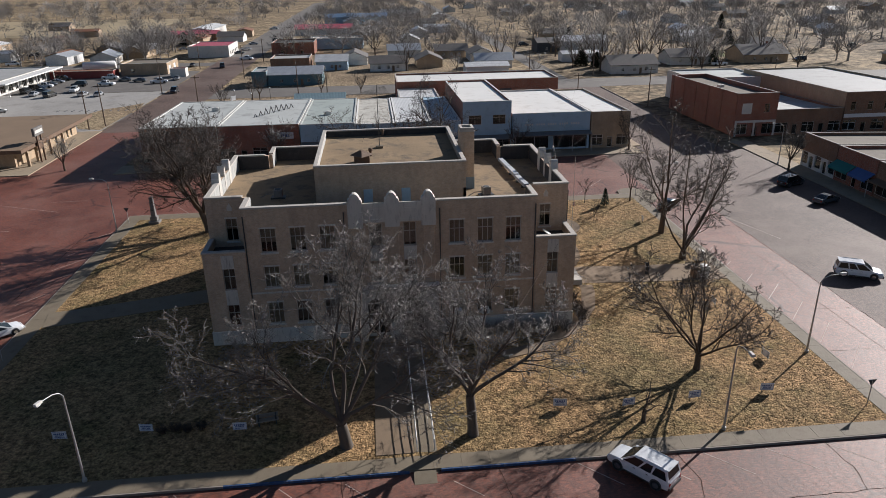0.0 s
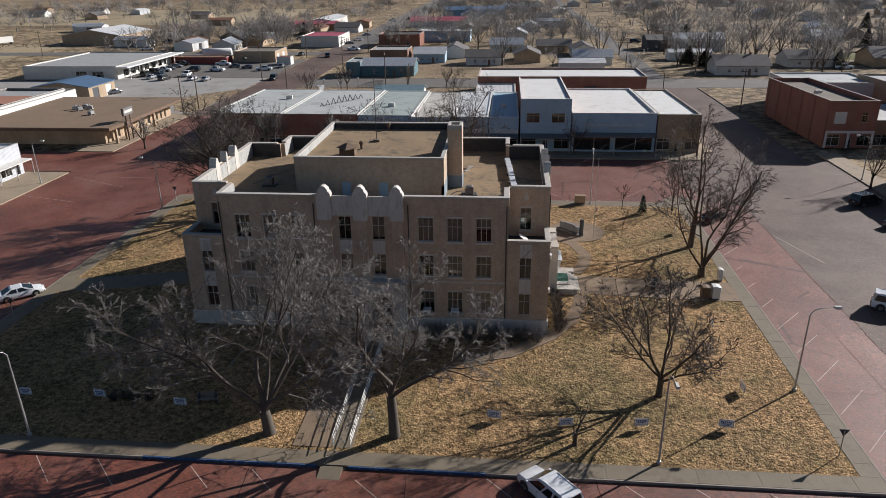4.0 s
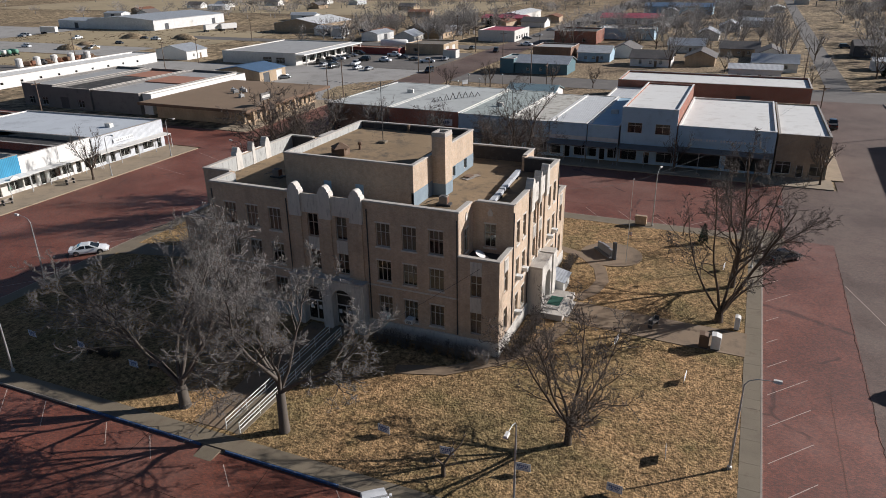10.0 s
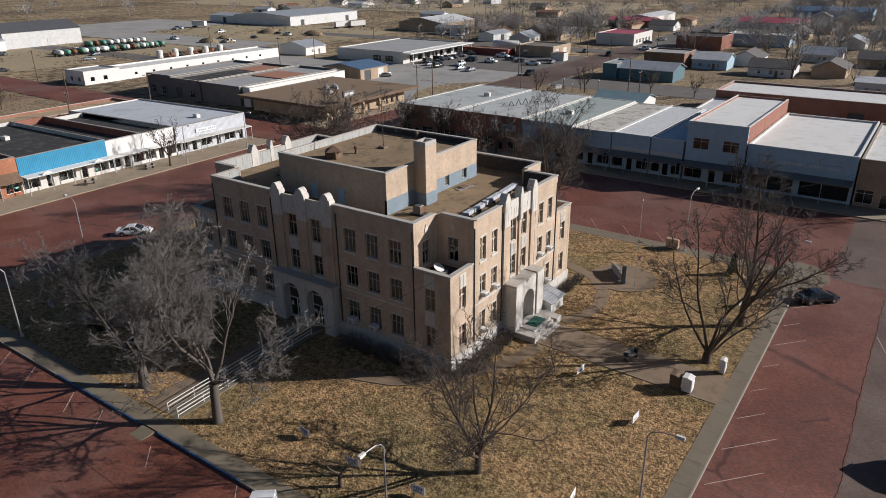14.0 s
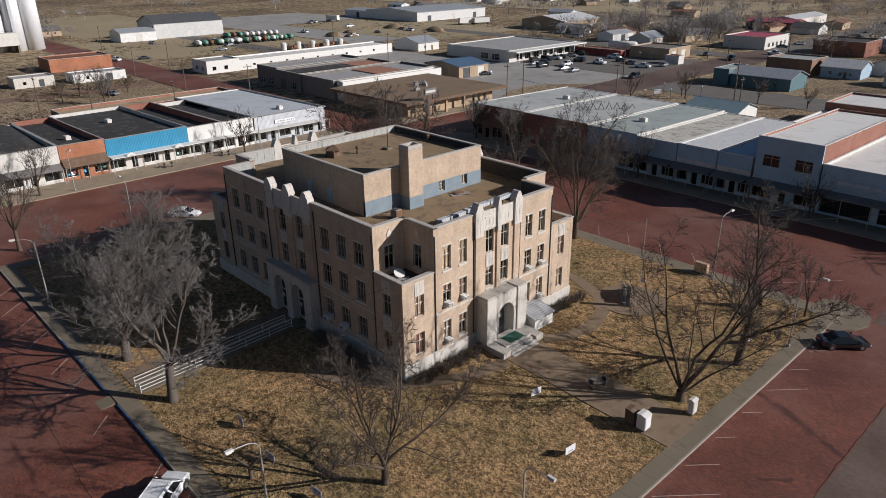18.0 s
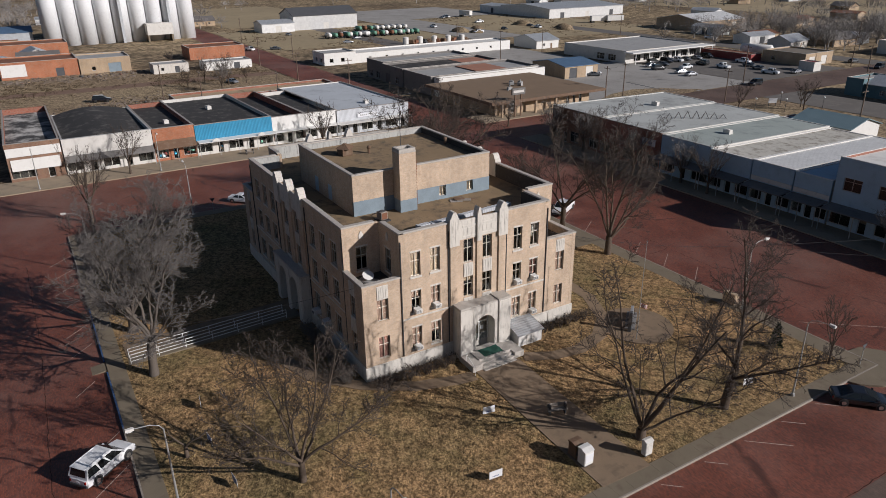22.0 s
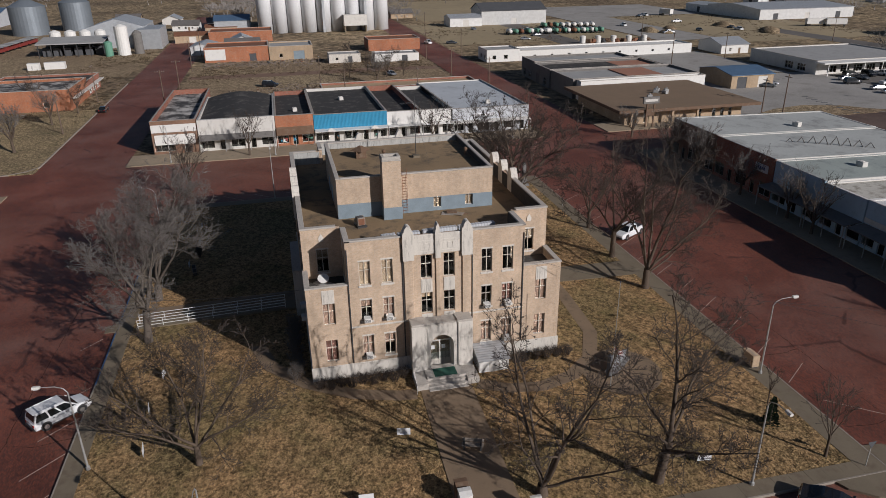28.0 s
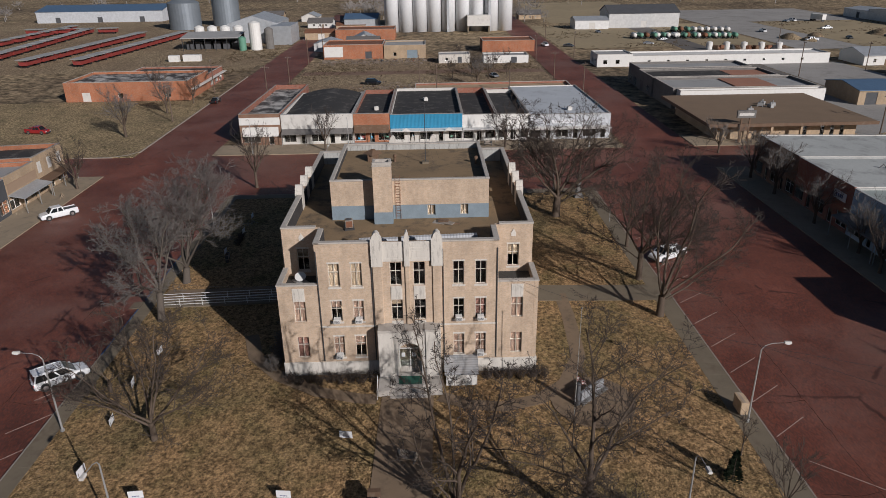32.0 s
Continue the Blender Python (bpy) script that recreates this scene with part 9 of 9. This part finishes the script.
for u in (-0.9, 0.9):
    part("post", Shape().box(u - 0.06, u + 0.06, 0.055, 0.15, 0, 2.0), DARKMETAL, pb)
for x, y, k in ((-41.2, 195.1, 0.85), (-33.5, 210.5, 0.85)):
    copy_thing(w1, pose(x, y, -0.62, 0, 0, 40 * k) @ Matrix.Diagonal((k, k, k, 1)))
for i in range(11):
    single("wheel_stop", Shape().box(-0.9, 0.9, -0.1, 0.1, 0, 0.14, 0.03), DARKGREY, "dark concrete wheel stop in the car park", "wheel stop", pose(-88 + 2.1 * i, 204 - 0.2 * i, ROAD_Z, 0, 0, 84), "wheel stops")

# junk yard behind the shop row
rng = random.Random(17)
for i in range(60):
    x, y = rng.choice(((rng.gauss(-203, 3), rng.uniform(40, 82)), (rng.uniform(-150, -124), rng.uniform(56, 86))))
    w, d, hh = rng.uniform(0.5, 2.2), rng.uniform(0.3, 0.9), rng.uniform(0.12, 0.4)
    # two stacked boxes stand in for a heap of indistinct scrap
    single("junk_crate", Shape().box(-w / 2, w / 2, -d / 2, d / 2, 0, hh, 0.12).box(-w * 0.3, w * 0.5, -d * 0.3, d * 0.6, hh * 0.6, hh * 1.4, 0.1), rng.choice((RUST, CANOPY, BROWNROOF, DARKGREY, WOODPOLE)), "low heap of weathered scrap in the dusty yard", "crate", pose(x, y, -0.66, 0, 0, rng.uniform(0, 360)), "discarded crates")


def cable(ax, ay, az, bx, by, bz, sag, r=0.014):
    pts = [(ax + (bx - ax) * i / 14, ay + (by - ay) * i / 14, az + (bz - az) * i / 14 - 4 * sag * (i / 14) * (1 - i / 14)) for i in range(15)]
    single("overhead_cable", Shape().tube(pts, [r] * 15, 4), DARKMETAL, "thin dark overhead cable", "cable", group="overhead cables")


cable(19.0, 83.0, 11.0, 28.1, 105.5, 7.4, 0.8)
cable(28.1, 105.5, 7.4, 47.0, 138.4, 6.2, 1.2)
cable(28.1, 105.5, 7.4, 53.8, 181.9, 9.5, 2.0)
cable(-70, 177, 8.2, -67.5, 181, 9.2, 0.2)
cable(17.5, 63.0, 9.0, 5.0, 44.6, 4.0, 0.4, 0.016)
